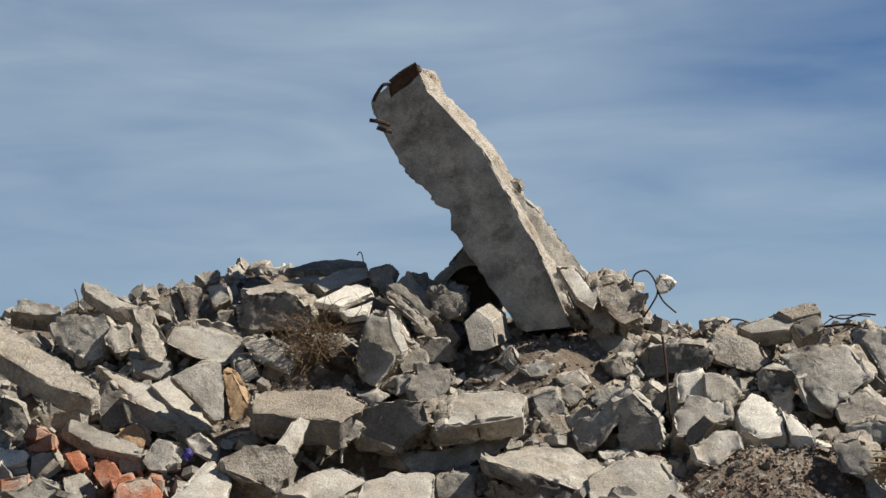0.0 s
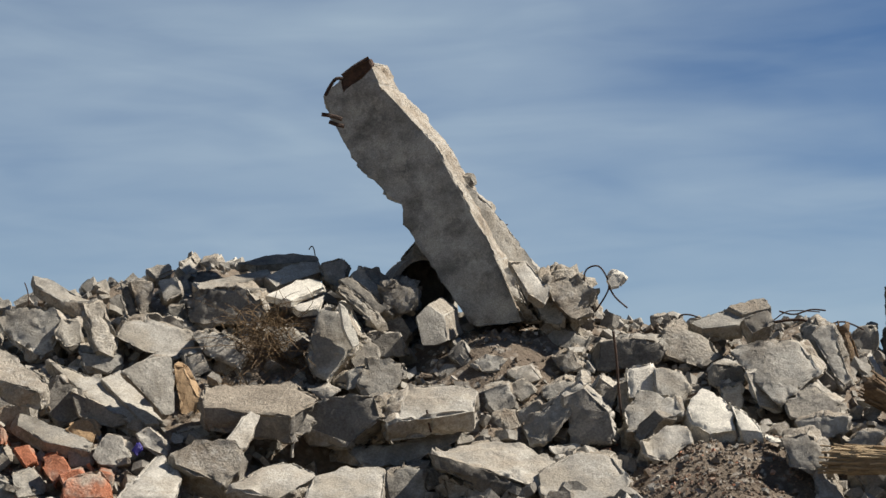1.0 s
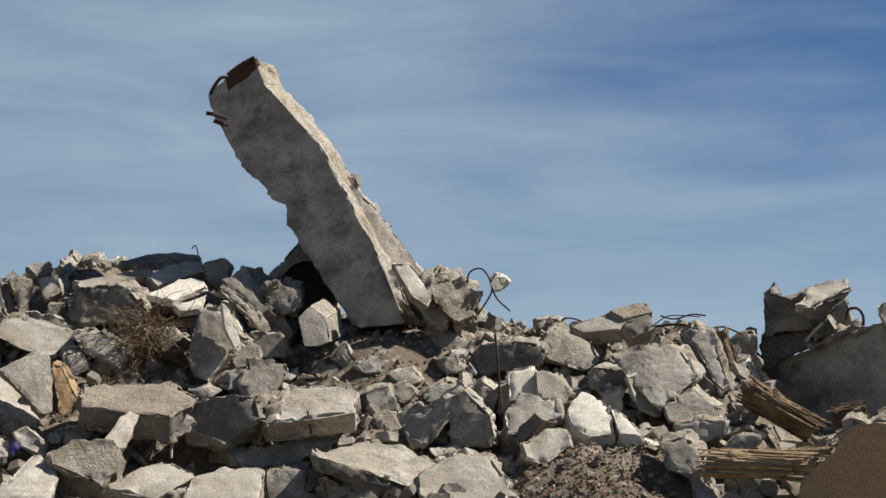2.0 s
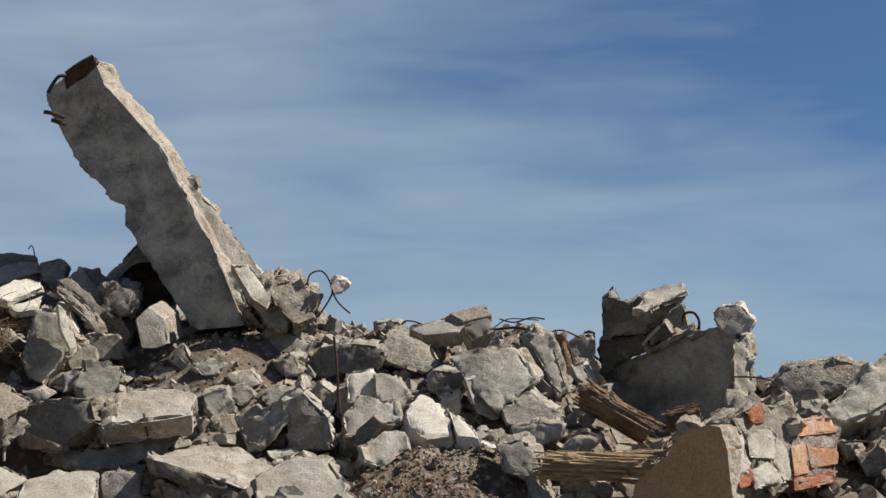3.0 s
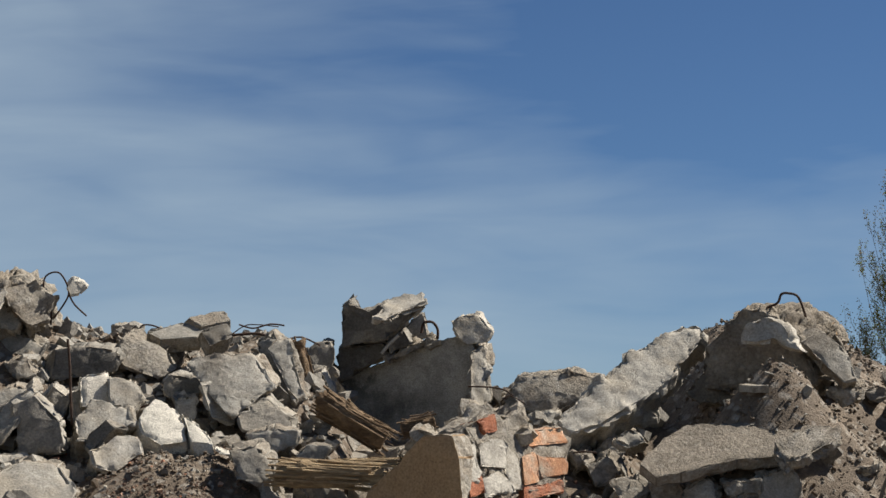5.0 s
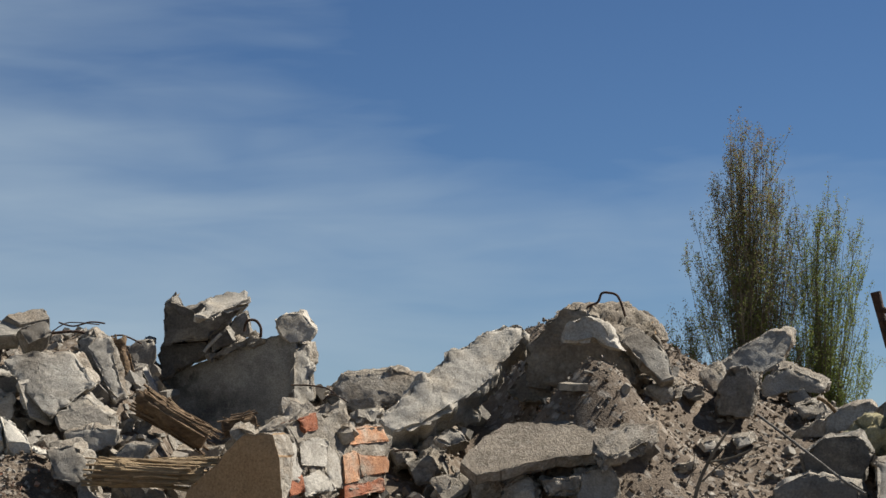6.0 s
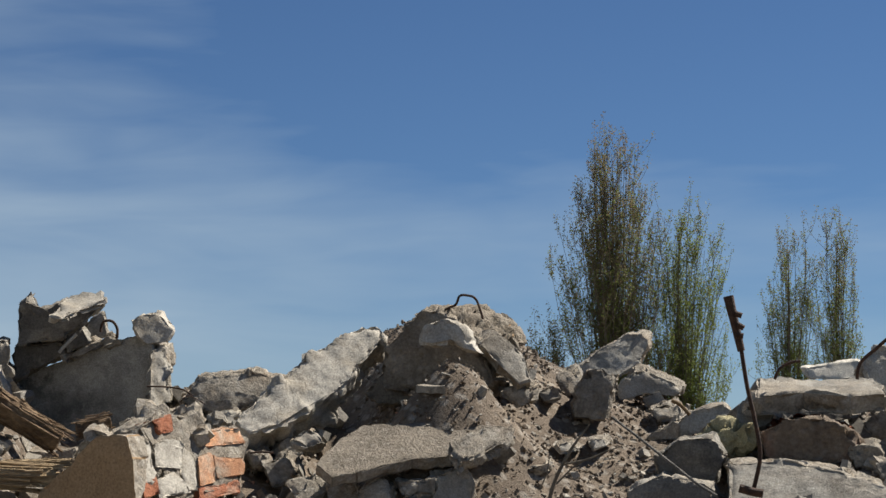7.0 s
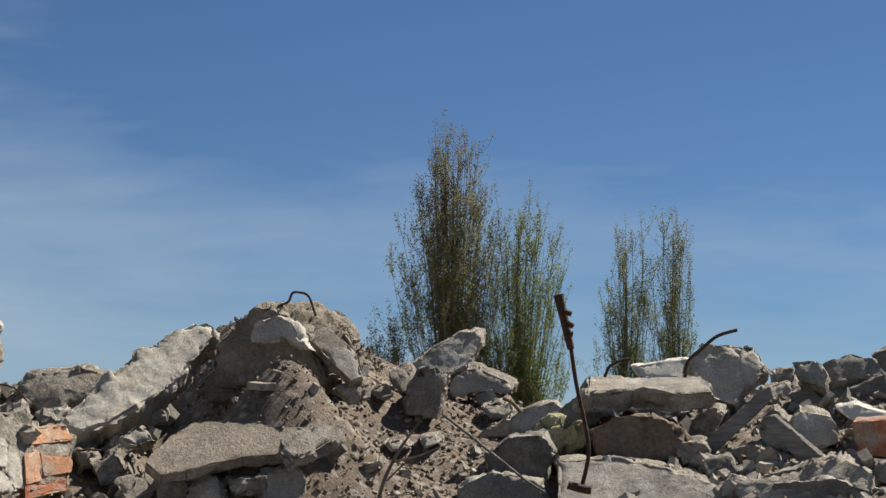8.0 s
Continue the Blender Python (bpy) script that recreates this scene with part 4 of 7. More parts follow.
# ---- further pieces of the heap ----
chunk("concrete_chunk", "broken grey concrete chunk lying in the rubble heap", "concrete", (-1.321, 6.129, 1.904), (4.2, -18), [(-0.053, 0.047), (0.025, 0.037), (0.072, -0.019), (0.004, -0.037), (-0.048, -0.028)], (-0.01, 0.065, 0.13), bulge=0.035, side="broken")
chunk("concrete_chunk", "broken grey concrete chunk lying in the rubble heap", "concrete", (-1.084, 6.068, 1.87), (18.1, -32), [(-0.08, 0.032), (-0.011, 0.041), (0.091, -0.025), (0, -0.047)], (0.034, 0.107, 0.13), bulge=0.035, side="broken")
chunk("concrete_chunk", "pale dusty slab of broken concrete, tilted in the heap", "pale", (-1.153, 5.96, 1.831), (10.9, -25), [(-0.077, 0.034), (0.014, 0.061), (0.074, -0.014), (0.041, -0.053), (-0.051, -0.027)], (0.01, 0.082, 0.13), side="broken")
chunk("concrete_chunk", "broken piece with bright white plaster", "white", (-1.057, 5.957, 1.799), (32.1, -40), [(-0.033, -0.031), (0.013, 0.052), (0.02, -0.021)], (0.087, 0.136, 0.13), rough=0.004)
chunk("concrete_chunk", "dark weathered concrete chunk wedged in the heap", "dark", (-1.249, 5.776, 1.762), (0.2, -18), [(-0.048, 0.077), (0.021, 0.045), (0.061, -0.042), (-0.034, -0.079)], (-0.02, 0.06, 0.13), bulge=0.06, side="concrete")
chunk("concrete_chunk", "dark weathered concrete chunk wedged in the heap", "dark", (-1.164, 5.917, 1.8), (19.1, -32), [(-0.054, 0.047), (-0.001, 0.047), (0.057, -0.04), (-0.002, -0.054)], (0.033, 0.104, 0.13), bulge=0.06, side="concrete")
chunk("concrete_chunk", "broken grey concrete chunk lying in the rubble heap", "concrete", (-1.119, 5.579, 1.63), (11.3, -25), [(-0.038, 0.032), (0.024, 0.052), (0.048, -0.007), (0.002, -0.052), (-0.037, -0.024)], (0.009, 0.076, 0.13), bulge=0.035, side="broken")
chunk("concrete_chunk", "broken grey concrete chunk lying in the rubble heap", "concrete", (-1.006, 5.499, 1.569), (32.4, -40), [(-0.042, 0.034), (0.03, 0.058), (0.06, -0.036), (-0.047, -0.054)], (0.083, 0.124, 0.13), bulge=0.035, side="broken")
chunk("concrete_chunk", "broken grey concrete chunk lying in the rubble heap", "concrete", (-0.892, 5.64, 1.638), (-3, -18), [(-0.04, 0.02), (0.024, 0.03), (0.036, -0.02), (-0.02, -0.03)], (-0.02, 0.057, 0.13), bulge=0.035, side="broken")
chunk("concrete_chunk", "broken grey concrete chunk lying in the rubble heap", "concrete", (-0.567, 5.762, 1.703), (13.6, -32), [(-0.056, 0.008), (0.037, 0.034), (0.066, -0.011), (-0.047, -0.03)], (0.033, 0.1, 0.13), bulge=0.035, side="broken")
chunk("concrete_chunk", "crumbling concrete lump with coarse brown aggregate", "broken", (-0.53, 5.805, 1.719), (5.2, -25), [(-0.03, 0.011), (0.026, 0.018), (0.031, -0.011), (-0.027, -0.018)], (0.01, 0.079, 0.13), bulge=0.08, rough=0.01)
chunk("concrete_chunk", "pale dusty slab of broken concrete, tilted in the heap", "pale", (-0.601, 5.759, 1.703), (14, -40), [(-0.033, 0.016), (0.021, 0.024), (0.037, -0.013), (-0.025, -0.027)], (0.036, 0.131, 0.13), side="broken")
chunk("concrete_chunk", "broken grey concrete chunk lying in the rubble heap", "concrete", (0.4, 5.895, 1.752), (-15.9, -18), [(-0.044, 0.018), (0.023, 0.046), (0.044, -0.022), (-0.023, -0.042)], (-0.02, 0.06, 0.13), bulge=0.035, side="broken")
chunk("concrete_chunk", "broken grey concrete chunk lying in the rubble heap", "concrete", (0.383, 6.018, 1.834), (10.4, -32), [(-0.043, -0.001), (0.007, 0.04), (0.041, 0.003), (-0.005, -0.042)], (0.053, 0.106, 0.13), bulge=0.035, side="broken")
chunk("concrete_chunk", "broken grey concrete chunk lying in the rubble heap", "concrete", (0.033, 5.603, 1.565), (-0.3, -25), [(-0.056, 0.023), (-0.012, 0.054), (0.052, 0.036), (0.067, -0.056), (-0.05, -0.055)], (0.01, 0.074, 0.13), bulge=0.035, side="broken")
chunk("concrete_chunk", "crumbling concrete lump with coarse brown aggregate", "broken", (0.113, 5.649, 1.583), (20.9, -40), [(-0.036, 0.027), (0.033, 0.039), (0.036, -0.023), (-0.032, -0.043)], (0.084, 0.125, 0.13), bulge=0.08, rough=0.01)
chunk("concrete_chunk", "crumbling concrete lump with coarse brown aggregate", "broken", (0.195, 5.547, 1.542), (-10, -18), [(-0.067, 0.036), (0.029, 0.024), (0.086, -0.03), (-0.048, -0.03)], (-0.01, 0.054, 0.13), bulge=0.08, rough=0.01)
chunk("concrete_chunk", "pale dusty slab of broken concrete, tilted in the heap", "pale", (0.502, 5.768, 1.658), (3, -32), [(-0.058, 0.007), (0.046, 0.025), (0.053, -0.01), (-0.041, -0.022)], (0.033, 0.099, 0.13), side="broken")
chunk("concrete_chunk", "pale dusty slab of broken concrete, tilted in the heap", "pale", (1.023, 6.024, 1.811), (-9.6, -25), [(-0.038, 0.037), (0.03, 0.044), (0.031, -0.033), (-0.023, -0.047)], (0.011, 0.082, 0.13), side="broken")
chunk("concrete_chunk", "dark weathered concrete chunk wedged in the heap", "dark", (1.254, 5.898, 1.774), (-4, -40), [(-0.088, 0.017), (0.017, 0.066), (0.079, 0.024), (0.068, -0.069), (-0.077, -0.037)], (0.037, 0.134, 0.13), bulge=0.06, side="concrete")
chunk("concrete_chunk", "broken grey concrete chunk lying in the rubble heap", "concrete", (1.378, 6.403, 2.002), (-24.1, -18), [(-0.075, 0.051), (-0.021, 0.084), (0.036, 0.027), (0.055, -0.09), (0.003, -0.07)], (-0.019, 0.067, 0.13), bulge=0.035, side="broken")
chunk("concrete_chunk", "broken grey concrete chunk lying in the rubble heap", "concrete", (-0.213, 6.026, 1.835), (2, -25), [(-0.054, 0.007), (0.006, 0.026), (0.049, 0.003), (-0.002, -0.035)], (0.011, 0.083, 0.13), bulge=0.035, side="broken")
chunk("concrete_chunk", "dark weathered concrete chunk wedged in the heap", "dark", (1.04, 6.548, 2.014), (-1, -40), [(-0.075, 0.037), (0.022, 0.067), (0.071, 0.004), (0.026, -0.067), (-0.045, -0.041)], (0.039, 0.145, 0.13), bulge=0.06, side="concrete")
chunk("concrete_chunk", "broken grey concrete chunk lying in the rubble heap", "concrete", (-1.335, 6.372, 2.012), (3.8, -18), [(-0.058, 0.034), (0.014, 0.042), (0.07, -0.006), (0.019, -0.044), (-0.045, -0.025)], (-0.01, 0.068, 0.13), bulge=0.035, side="broken")
chunk("concrete_chunk", "dark weathered concrete chunk wedged in the heap", "dark", (-0.924, 6.606, 2.152), (22, -32), [(-0.027, 0.021), (0.015, 0.051), (0.029, -0.024), (-0.017, -0.048)], (0.055, 0.117, 0.13), bulge=0.06, side="concrete")
chunk("concrete_chunk", "dark weathered concrete chunk wedged in the heap", "dark", (-0.606, 6.08, 1.923), (5.7, -25), [(-0.041, 0.029), (0.016, 0.045), (0.042, -0.025), (-0.018, -0.049)], (0.011, 0.085, 0.13), bulge=0.06, side="concrete")
chunk("concrete_chunk", "dark weathered concrete chunk wedged in the heap", "dark", (-0.329, 6.221, 2), (11, -40), [(-0.068, 0.036), (0.006, 0.062), (0.071, -0.012), (-0.008, -0.085)], (0.038, 0.145, 0.13), bulge=0.06, side="concrete")
chunk("concrete_chunk", "dark weathered concrete chunk wedged in the heap", "dark", (-0.017, 6.442, 2.047), (-11.9, -18), [(-0.073, 0.073), (0.022, 0.071), (0.074, -0.01), (0.031, -0.087), (-0.055, -0.046)], (-0.019, 0.069, 0.13), bulge=0.06, side="concrete")
chunk("concrete_chunk", "dark weathered concrete chunk wedged in the heap", "dark", (-0.105, 6.229, 1.968), (15, -32), [(-0.063, 0.026), (0.026, 0.072), (0.06, -0.016), (-0.022, -0.081)], (0.053, 0.111, 0.13), bulge=0.06, side="concrete")
chunk("concrete_chunk", "broken grey concrete chunk lying in the rubble heap", "concrete", (0.202, 5.867, 1.724), (-2, -25), [(-0.062, 0.01), (0.038, 0.037), (0.062, -0.01), (-0.038, -0.037)], (0.01, 0.079, 0.13), bulge=0.035, side="broken")
chunk("concrete_chunk", "crumbling concrete lump with coarse brown aggregate", "broken", (0.334, 5.88, 1.74), (4.7, -40), [(-0.042, 0.022), (0.028, 0.044), (0.046, -0.022), (-0.032, -0.044)], (0.037, 0.133, 0.13), bulge=0.08, rough=0.01)
chunk("concrete_chunk", "dark weathered concrete chunk wedged in the heap", "dark", (0.987, 7.2, 2.124), (-15.8, -18), [(-0.052, 0.026), (0.051, 0.018), (0.042, -0.025), (-0.041, -0.019)], (-0.007, 0.071, 0.13), bulge=0.06, side="concrete")
chunk("concrete_chunk", "broken grey concrete chunk lying in the rubble heap", "concrete", (0.667, 6.818, 2.113), (2.4, -32), [(-0.051, 0.032), (0.028, 0.042), (0.061, -0.029), (-0.038, -0.045)], (0.036, 0.115, 0.13), bulge=0.035, side="broken")
chunk("concrete_chunk", "crumbling concrete lump with coarse brown aggregate", "broken", (0.544, 6.217, 1.934), (-5, -25), [(-0.057, 0.018), (0.014, 0.042), (0.057, -0.013), (-0.014, -0.046)], (0.011, 0.086, 0.13), bulge=0.08, rough=0.01)
chunk("concrete_chunk", "broken grey concrete chunk lying in the rubble heap", "concrete", (0.4, 6.117, 1.886), (4.3, -40), [(-0.051, 0.014), (0.022, 0.045), (0.051, -0.015), (-0.022, -0.043)], (0.038, 0.139, 0.13), bulge=0.035, side="broken")
chunk("concrete_chunk", "broken grey concrete chunk lying in the rubble heap", "concrete", (-1.107, 5.459, 1.552), (19.5, -32), [(-0.075, 0.012), (0.003, 0.048), (0.077, 0.007), (0.074, -0.034), (-0.078, -0.032)], (0.032, 0.094, 0.13), bulge=0.035, side="broken")
chunk("concrete_chunk", "broken grey concrete chunk lying in the rubble heap", "concrete", (1.849, 6.333, 1.684), (-24, -18), [(-0.053, -0.002), (0.011, 0.036), (0.057, -0.003), (-0.015, -0.031)], (-0.008, 0.06, 0.13), bulge=0.035, side="broken")
chunk("concrete_chunk", "dark weathered concrete chunk wedged in the heap", "dark", (1.251, 5.924, 1.794), (2.4, -32), [(-0.054, 0.044), (0.002, 0.065), (0.055, 0.003), (0.037, -0.062), (-0.04, -0.048)], (0.052, 0.104, 0.13), bulge=0.06, side="concrete")
chunk("concrete_chunk", "crumbling concrete lump with coarse brown aggregate", "broken", (2.192, 6.94, 1.864), (-17.3, -25), [(-0.096, -0.001), (0.005, 0.032), (0.085, 0.031), (0.063, -0.026), (-0.057, -0.036)], (0.013, 0.085, 0.13), bulge=0.08, rough=0.01)
chunk("concrete_chunk", "dark weathered concrete chunk wedged in the heap", "dark", (1.512, 6.318, 1.901), (8.8, -40), [(-0.036, 0.049), (0.021, 0.076), (0.036, -0.049), (-0.02, -0.074)], (0.089, 0.141, 0.13), bulge=0.06, side="concrete")
chunk("concrete_chunk", "crumbling concrete lump with coarse brown aggregate", "broken", (1.676, 6.277, 1.687), (-22.7, -18), [(-0.111, 0.024), (0.009, -0.006), (0.1, 0.013), (0.082, -0.016), (-0.082, -0.015)], (-0.009, 0.06, 0.13), bulge=0.08, rough=0.01)
chunk("concrete_chunk", "pale dusty slab of broken concrete, tilted in the heap", "pale", (1.71, 5.478, 1.545), (-3, -32), [(-0.054, 0.017), (0.033, 0.055), (0.053, -0.024), (-0.031, -0.047)], (0.05, 0.095, 0.13), side="broken")
chunk("concrete_chunk", "broken grey concrete chunk lying in the rubble heap", "concrete", (1.31, 5.436, 1.565), (-13.2, -25), [(-0.054, 0.03), (0.008, 0.047), (0.07, -0.021), (-0.024, -0.055)], (0.01, 0.074, 0.13), bulge=0.035, side="broken")
chunk("concrete_chunk", "broken grey concrete chunk lying in the rubble heap", "concrete", (1.168, 5.39, 1.55), (10.1, -40), [(-0.023, 0.055), (0.022, 0.035), (0.034, -0.045), (-0.033, -0.044)], (0.083, 0.123, 0.13), bulge=0.035, side="broken")
chunk("concrete_chunk", "crumbling concrete lump with coarse brown aggregate", "broken", (2.108, 5.497, 1.664), (-32.1, -18), [(-0.036, 0.024), (0.015, 0.033), (0.035, -0.02), (-0.015, -0.037)], (-0.017, 0.055, 0.12), bulge=0.08, rough=0.01)
chunk("concrete_chunk", "crumbling concrete lump with coarse brown aggregate", "broken", (2.15, 5.419, 1.635), (-6.7, -32), [(-0.048, 0.022), (0.024, 0.051), (0.049, -0.017), (-0.024, -0.055)], (0.048, 0.092, 0.12), bulge=0.08, rough=0.01)
chunk("concrete_chunk", "broken grey concrete chunk lying in the rubble heap", "concrete", (1.775, 5.458, 1.564), (-17.1, -25), [(-0.057, 0.007), (0.008, 0.043), (0.057, -0.013), (-0.008, -0.037)], (0.01, 0.07, 0.12), bulge=0.035, side="broken")
chunk("concrete_chunk", "crumbling concrete lump with coarse brown aggregate", "broken", (2.176, 5.28, 1.584), (-13.5, -40), [(-0.057, 0.026), (0.019, 0.047), (0.053, -0.015), (-0.015, -0.057)], (0.034, 0.117, 0.12), bulge=0.08, rough=0.01)
chunk("concrete_chunk", "crumbling concrete lump with coarse brown aggregate", "broken", (2.264, 5.223, 1.578), (-30.5, -18), [(-0.05, 0.025), (0.031, 0.035), (0.049, -0.021), (-0.031, -0.038)], (-0.008, 0.052, 0.12), bulge=0.08, rough=0.01)
chunk("concrete_chunk", "pale dusty slab of broken concrete, tilted in the heap", "pale", (2.741, 5.157, 1.712), (-19.1, -32), [(-0.034, 0.01), (0.008, 0.025), (0.038, -0.006), (-0.013, -0.029)], (0.032, 0.094, 0.12), side="broken")
chunk("concrete_chunk", "pale dusty slab of broken concrete, tilted in the heap", "pale", (2.811, 5.075, 1.64), (-28.1, -25), [(-0.031, 0.003), (0.025, 0.017), (0.029, -0.004), (-0.023, -0.015)], (0.01, 0.072, 0.12), side="broken")
chunk("concrete_chunk", "pale dusty slab of broken concrete, tilted in the heap", "pale", (2.995, 5.242, 1.707), (-20.9, -40), [(-0.041, 0.011), (0.019, 0.027), (0.04, -0.011), (-0.019, -0.027)], (0.035, 0.123, 0.12), side="broken")
chunk("concrete_chunk", "broken grey concrete chunk lying in the rubble heap", "concrete", (3.145, 5.635, 1.886), (-20.4, -32), [(-0.035, 0.01), (0.012, 0.032), (0.035, -0.012), (-0.012, -0.029)], (0.033, 0.101, 0.12), bulge=0.035, side="broken")
chunk("concrete_chunk", "broken grey concrete chunk lying in the rubble heap", "concrete", (2.275, 6.588, 1.879), (-18.3, -25), [(-0.059, 0.011), (0.01, 0.033), (0.059, -0.011), (-0.01, -0.033)], (0.012, 0.08, 0.12), bulge=0.035, side="broken")
chunk("concrete_chunk", "pale dusty slab of broken concrete, tilted in the heap", "pale", (2.247, 6.231, 1.809), (-11, -40), [(-0.048, 0.013), (0.048, 0.026), (0.04, -0.019), (-0.041, -0.02)], (0.036, 0.128, 0.12), side="broken")
chunk("concrete_chunk", "crumbling concrete lump with coarse brown aggregate", "broken", (3.307, 5.698, 1.89), (-41.3, -18), [(-0.033, 0.01), (0.012, 0.039), (0.033, -0.01), (-0.012, -0.039)], (-0.017, 0.061, 0.12), bulge=0.08, rough=0.01)
chunk("concrete_chunk", "pale dusty slab of broken concrete, tilted in the heap", "pale", (3.144, 5.302, 1.723), (-21.8, -32), [(-0.033, 0.004), (0.019, 0.021), (0.033, -0.005), (-0.019, -0.02)], (0.032, 0.095, 0.12), side="broken")
chunk("concrete_chunk", "crumbling concrete lump with coarse brown aggregate", "dusty", (3.386, 6.451, 2.154), (-27, -25), [(-0.103, 0.041), (-0.011, 0.064), (0.049, 0.004), (0.078, -0.066), (-0.013, -0.042)], (0.013, 0.087, 0.12), bulge=0.08, rough=0.01)
chunk("concrete_chunk", "crumbling concrete lump with coarse brown aggregate", "dusty", (3.185, 6.554, 2.208), (-17.2, -40), [(-0.094, -0.01), (-0.007, 0.034), (0.095, 0.015), (0.007, -0.038)], (0.039, 0.143, 0.12), bulge=0.08, rough=0.01)
chunk("concrete_chunk", "crumbling concrete lump with coarse brown aggregate", "broken", (3.933, 4.707, 1.678), (-46.6, -18), [(-0.062, 0.012), (0.014, 0.03), (0.057, -0.009), (-0.01, -0.033)], (-0.009, 0.059, 0.13), bulge=0.08, rough=0.01)
chunk("concrete_chunk", "dark weathered concrete chunk wedged in the heap", "dark", (3.79, 4.691, 1.642), (-29.6, -32), [(-0.057, 0.025), (0.029, 0.045), (0.056, -0.024), (-0.029, -0.044)], (0.033, 0.099, 0.13), bulge=0.06, side="concrete")
chunk("concrete_chunk", "broken grey concrete chunk lying in the rubble heap", "concrete", (3.923, 4.586, 1.643), (-39.2, -25), [(-0.062, 0.012), (0.005, 0.031), (0.07, -0.01), (-0.013, -0.033)], (0.01, 0.077, 0.13), bulge=0.035, side="broken")
chunk("concrete_chunk", "crumbling concrete lump with coarse brown aggregate", "broken", (4.099, 4.752, 1.726), (-17.5, -40), [(-0.04, 0.023), (0.022, 0.046), (0.04, -0.023), (-0.022, -0.046)], (0.087, 0.133, 0.13), bulge=0.08, rough=0.01)
chunk("concrete_chunk", "dark weathered concrete chunk wedged in the heap", "dark", (4.474, 5.12, 1.868), (-48, -18), [(-0.055, 0.021), (0.029, 0.04), (0.05, -0.021), (-0.025, -0.04)], (-0.008, 0.064, 0.13), bulge=0.06, side="concrete")
chunk("concrete_chunk", "dark weathered concrete chunk wedged in the heap", "dark", (4.611, 5.067, 1.897), (-33.1, -32), [(-0.08, 0.012), (0.009, 0.053), (0.089, 0.012), (0.037, -0.038), (-0.056, -0.038)], (0.035, 0.108, 0.13), bulge=0.06, side="concrete")
chunk("concrete_chunk", "crumbling concrete lump with coarse brown aggregate", "broken", (4.758, 5.577, 1.963), (-39.4, -25), [(-0.05, 0.032), (0.031, 0.043), (0.049, -0.038), (-0.031, -0.037)], (0.013, 0.087, 0.13), bulge=0.08, rough=0.01)
chunk("concrete_chunk", "pale dusty slab of broken concrete, tilted in the heap", "pale", (4.561, 5.365, 1.902), (-31.2, -40), [(-0.049, 0.02), (0.032, 0.047), (0.044, -0.02), (-0.027, -0.046)], (0.039, 0.141, 0.13), side="broken")
chunk("concrete_chunk", "dark weathered concrete chunk wedged in the heap", "dark", (4.088, 5.463, 1.836), (-27.6, -32), [(-0.132, 0.03), (0.1, 0.038), (0.152, -0.015), (-0.003, -0.031), (-0.117, -0.022)], (0.035, 0.107, 0.13), bulge=0.06, side="concrete")
chunk("concrete_chunk", "broken grey concrete chunk lying in the rubble heap", "concrete", (3.732, 5.944, 1.886), (-30.9, -25), [(-0.042, 0.015), (0.017, 0.037), (0.047, -0.018), (-0.022, -0.034)], (0.012, 0.085, 0.13), bulge=0.035, side="broken")
chunk("concrete_chunk", "crumbling concrete lump with coarse brown aggregate", "broken", (3.622, 5.682, 1.836), (-23.3, -40), [(-0.061, 0.017), (0.029, 0.049), (0.061, -0.02), (-0.028, -0.046)], (0.038, 0.138, 0.13), bulge=0.08, rough=0.01)
chunk("concrete_chunk", "pale dusty slab of broken concrete, tilted in the heap", "pale", (2.828, 5.084, 1.642), (-35.6, -18), [(-0.029, 0.007), (0.024, 0.014), (0.025, -0.007), (-0.02, -0.014)], (-0.01, 0.057, 0.13), side="broken")
chunk("concrete_chunk", "crumbling concrete lump with coarse brown aggregate", "broken", (3.332, 5.83, 1.934), (-14.5, -32), [(-0.037, 0.034), (0.025, 0.059), (0.042, -0.034), (-0.029, -0.058)], (0.054, 0.11, 0.13), bulge=0.08, rough=0.01)
chunk("concrete_chunk", "dark weathered concrete chunk wedged in the heap", "dark", (4.112, 5.151, 1.829), (-37.4, -25), [(-0.054, 0.078), (0.019, 0.057), (0.054, -0.067), (-0.019, -0.067)], (0.011, 0.083, 0.13), bulge=0.06, side="concrete")
chunk("concrete_chunk", "broken grey concrete chunk lying in the rubble heap", "concrete", (4.056, 4.314, 1.62), (-33.9, -40), [(-0.046, 0.022), (0.02, 0.039), (0.046, -0.02), (-0.02, -0.041)], (0.036, 0.127, 0.13), bulge=0.035, side="broken")
chunk("concrete_chunk", "crumbling concrete lump with coarse brown aggregate", "broken", (3.808, 4.854, 1.689), (-44.8, -18), [(-0.061, 0.019), (0.025, 0.037), (0.061, -0.017), (-0.025, -0.039)], (-0.009, 0.059, 0.13), bulge=0.08, rough=0.01)
chunk("plastic_scrap", "crumpled scrap of blue plastic foil", "blue", (-0.723, 5.593, 1.657), (7.4, -20), [(-0.015, -0.004), (0.001, 0.019), (0.013, 0.004), (0.001, -0.019)], (0.003, 0.011, 0.02), rough=0.004, cell=0.008, chips=0, group="litter", category="litter")
chunk("brick_piece", "broken red brick with mortar lying in the rubble", "brick", (-0.884, 5.489, 1.575), (17.2, -25), [(-0.033, 0.015), (0.02, 0.027), (0.034, -0.013), (-0.021, -0.029)], (0.024, 0.06, 0.1), rough=0.004, chips=1, group="loose bricks", category="brick")
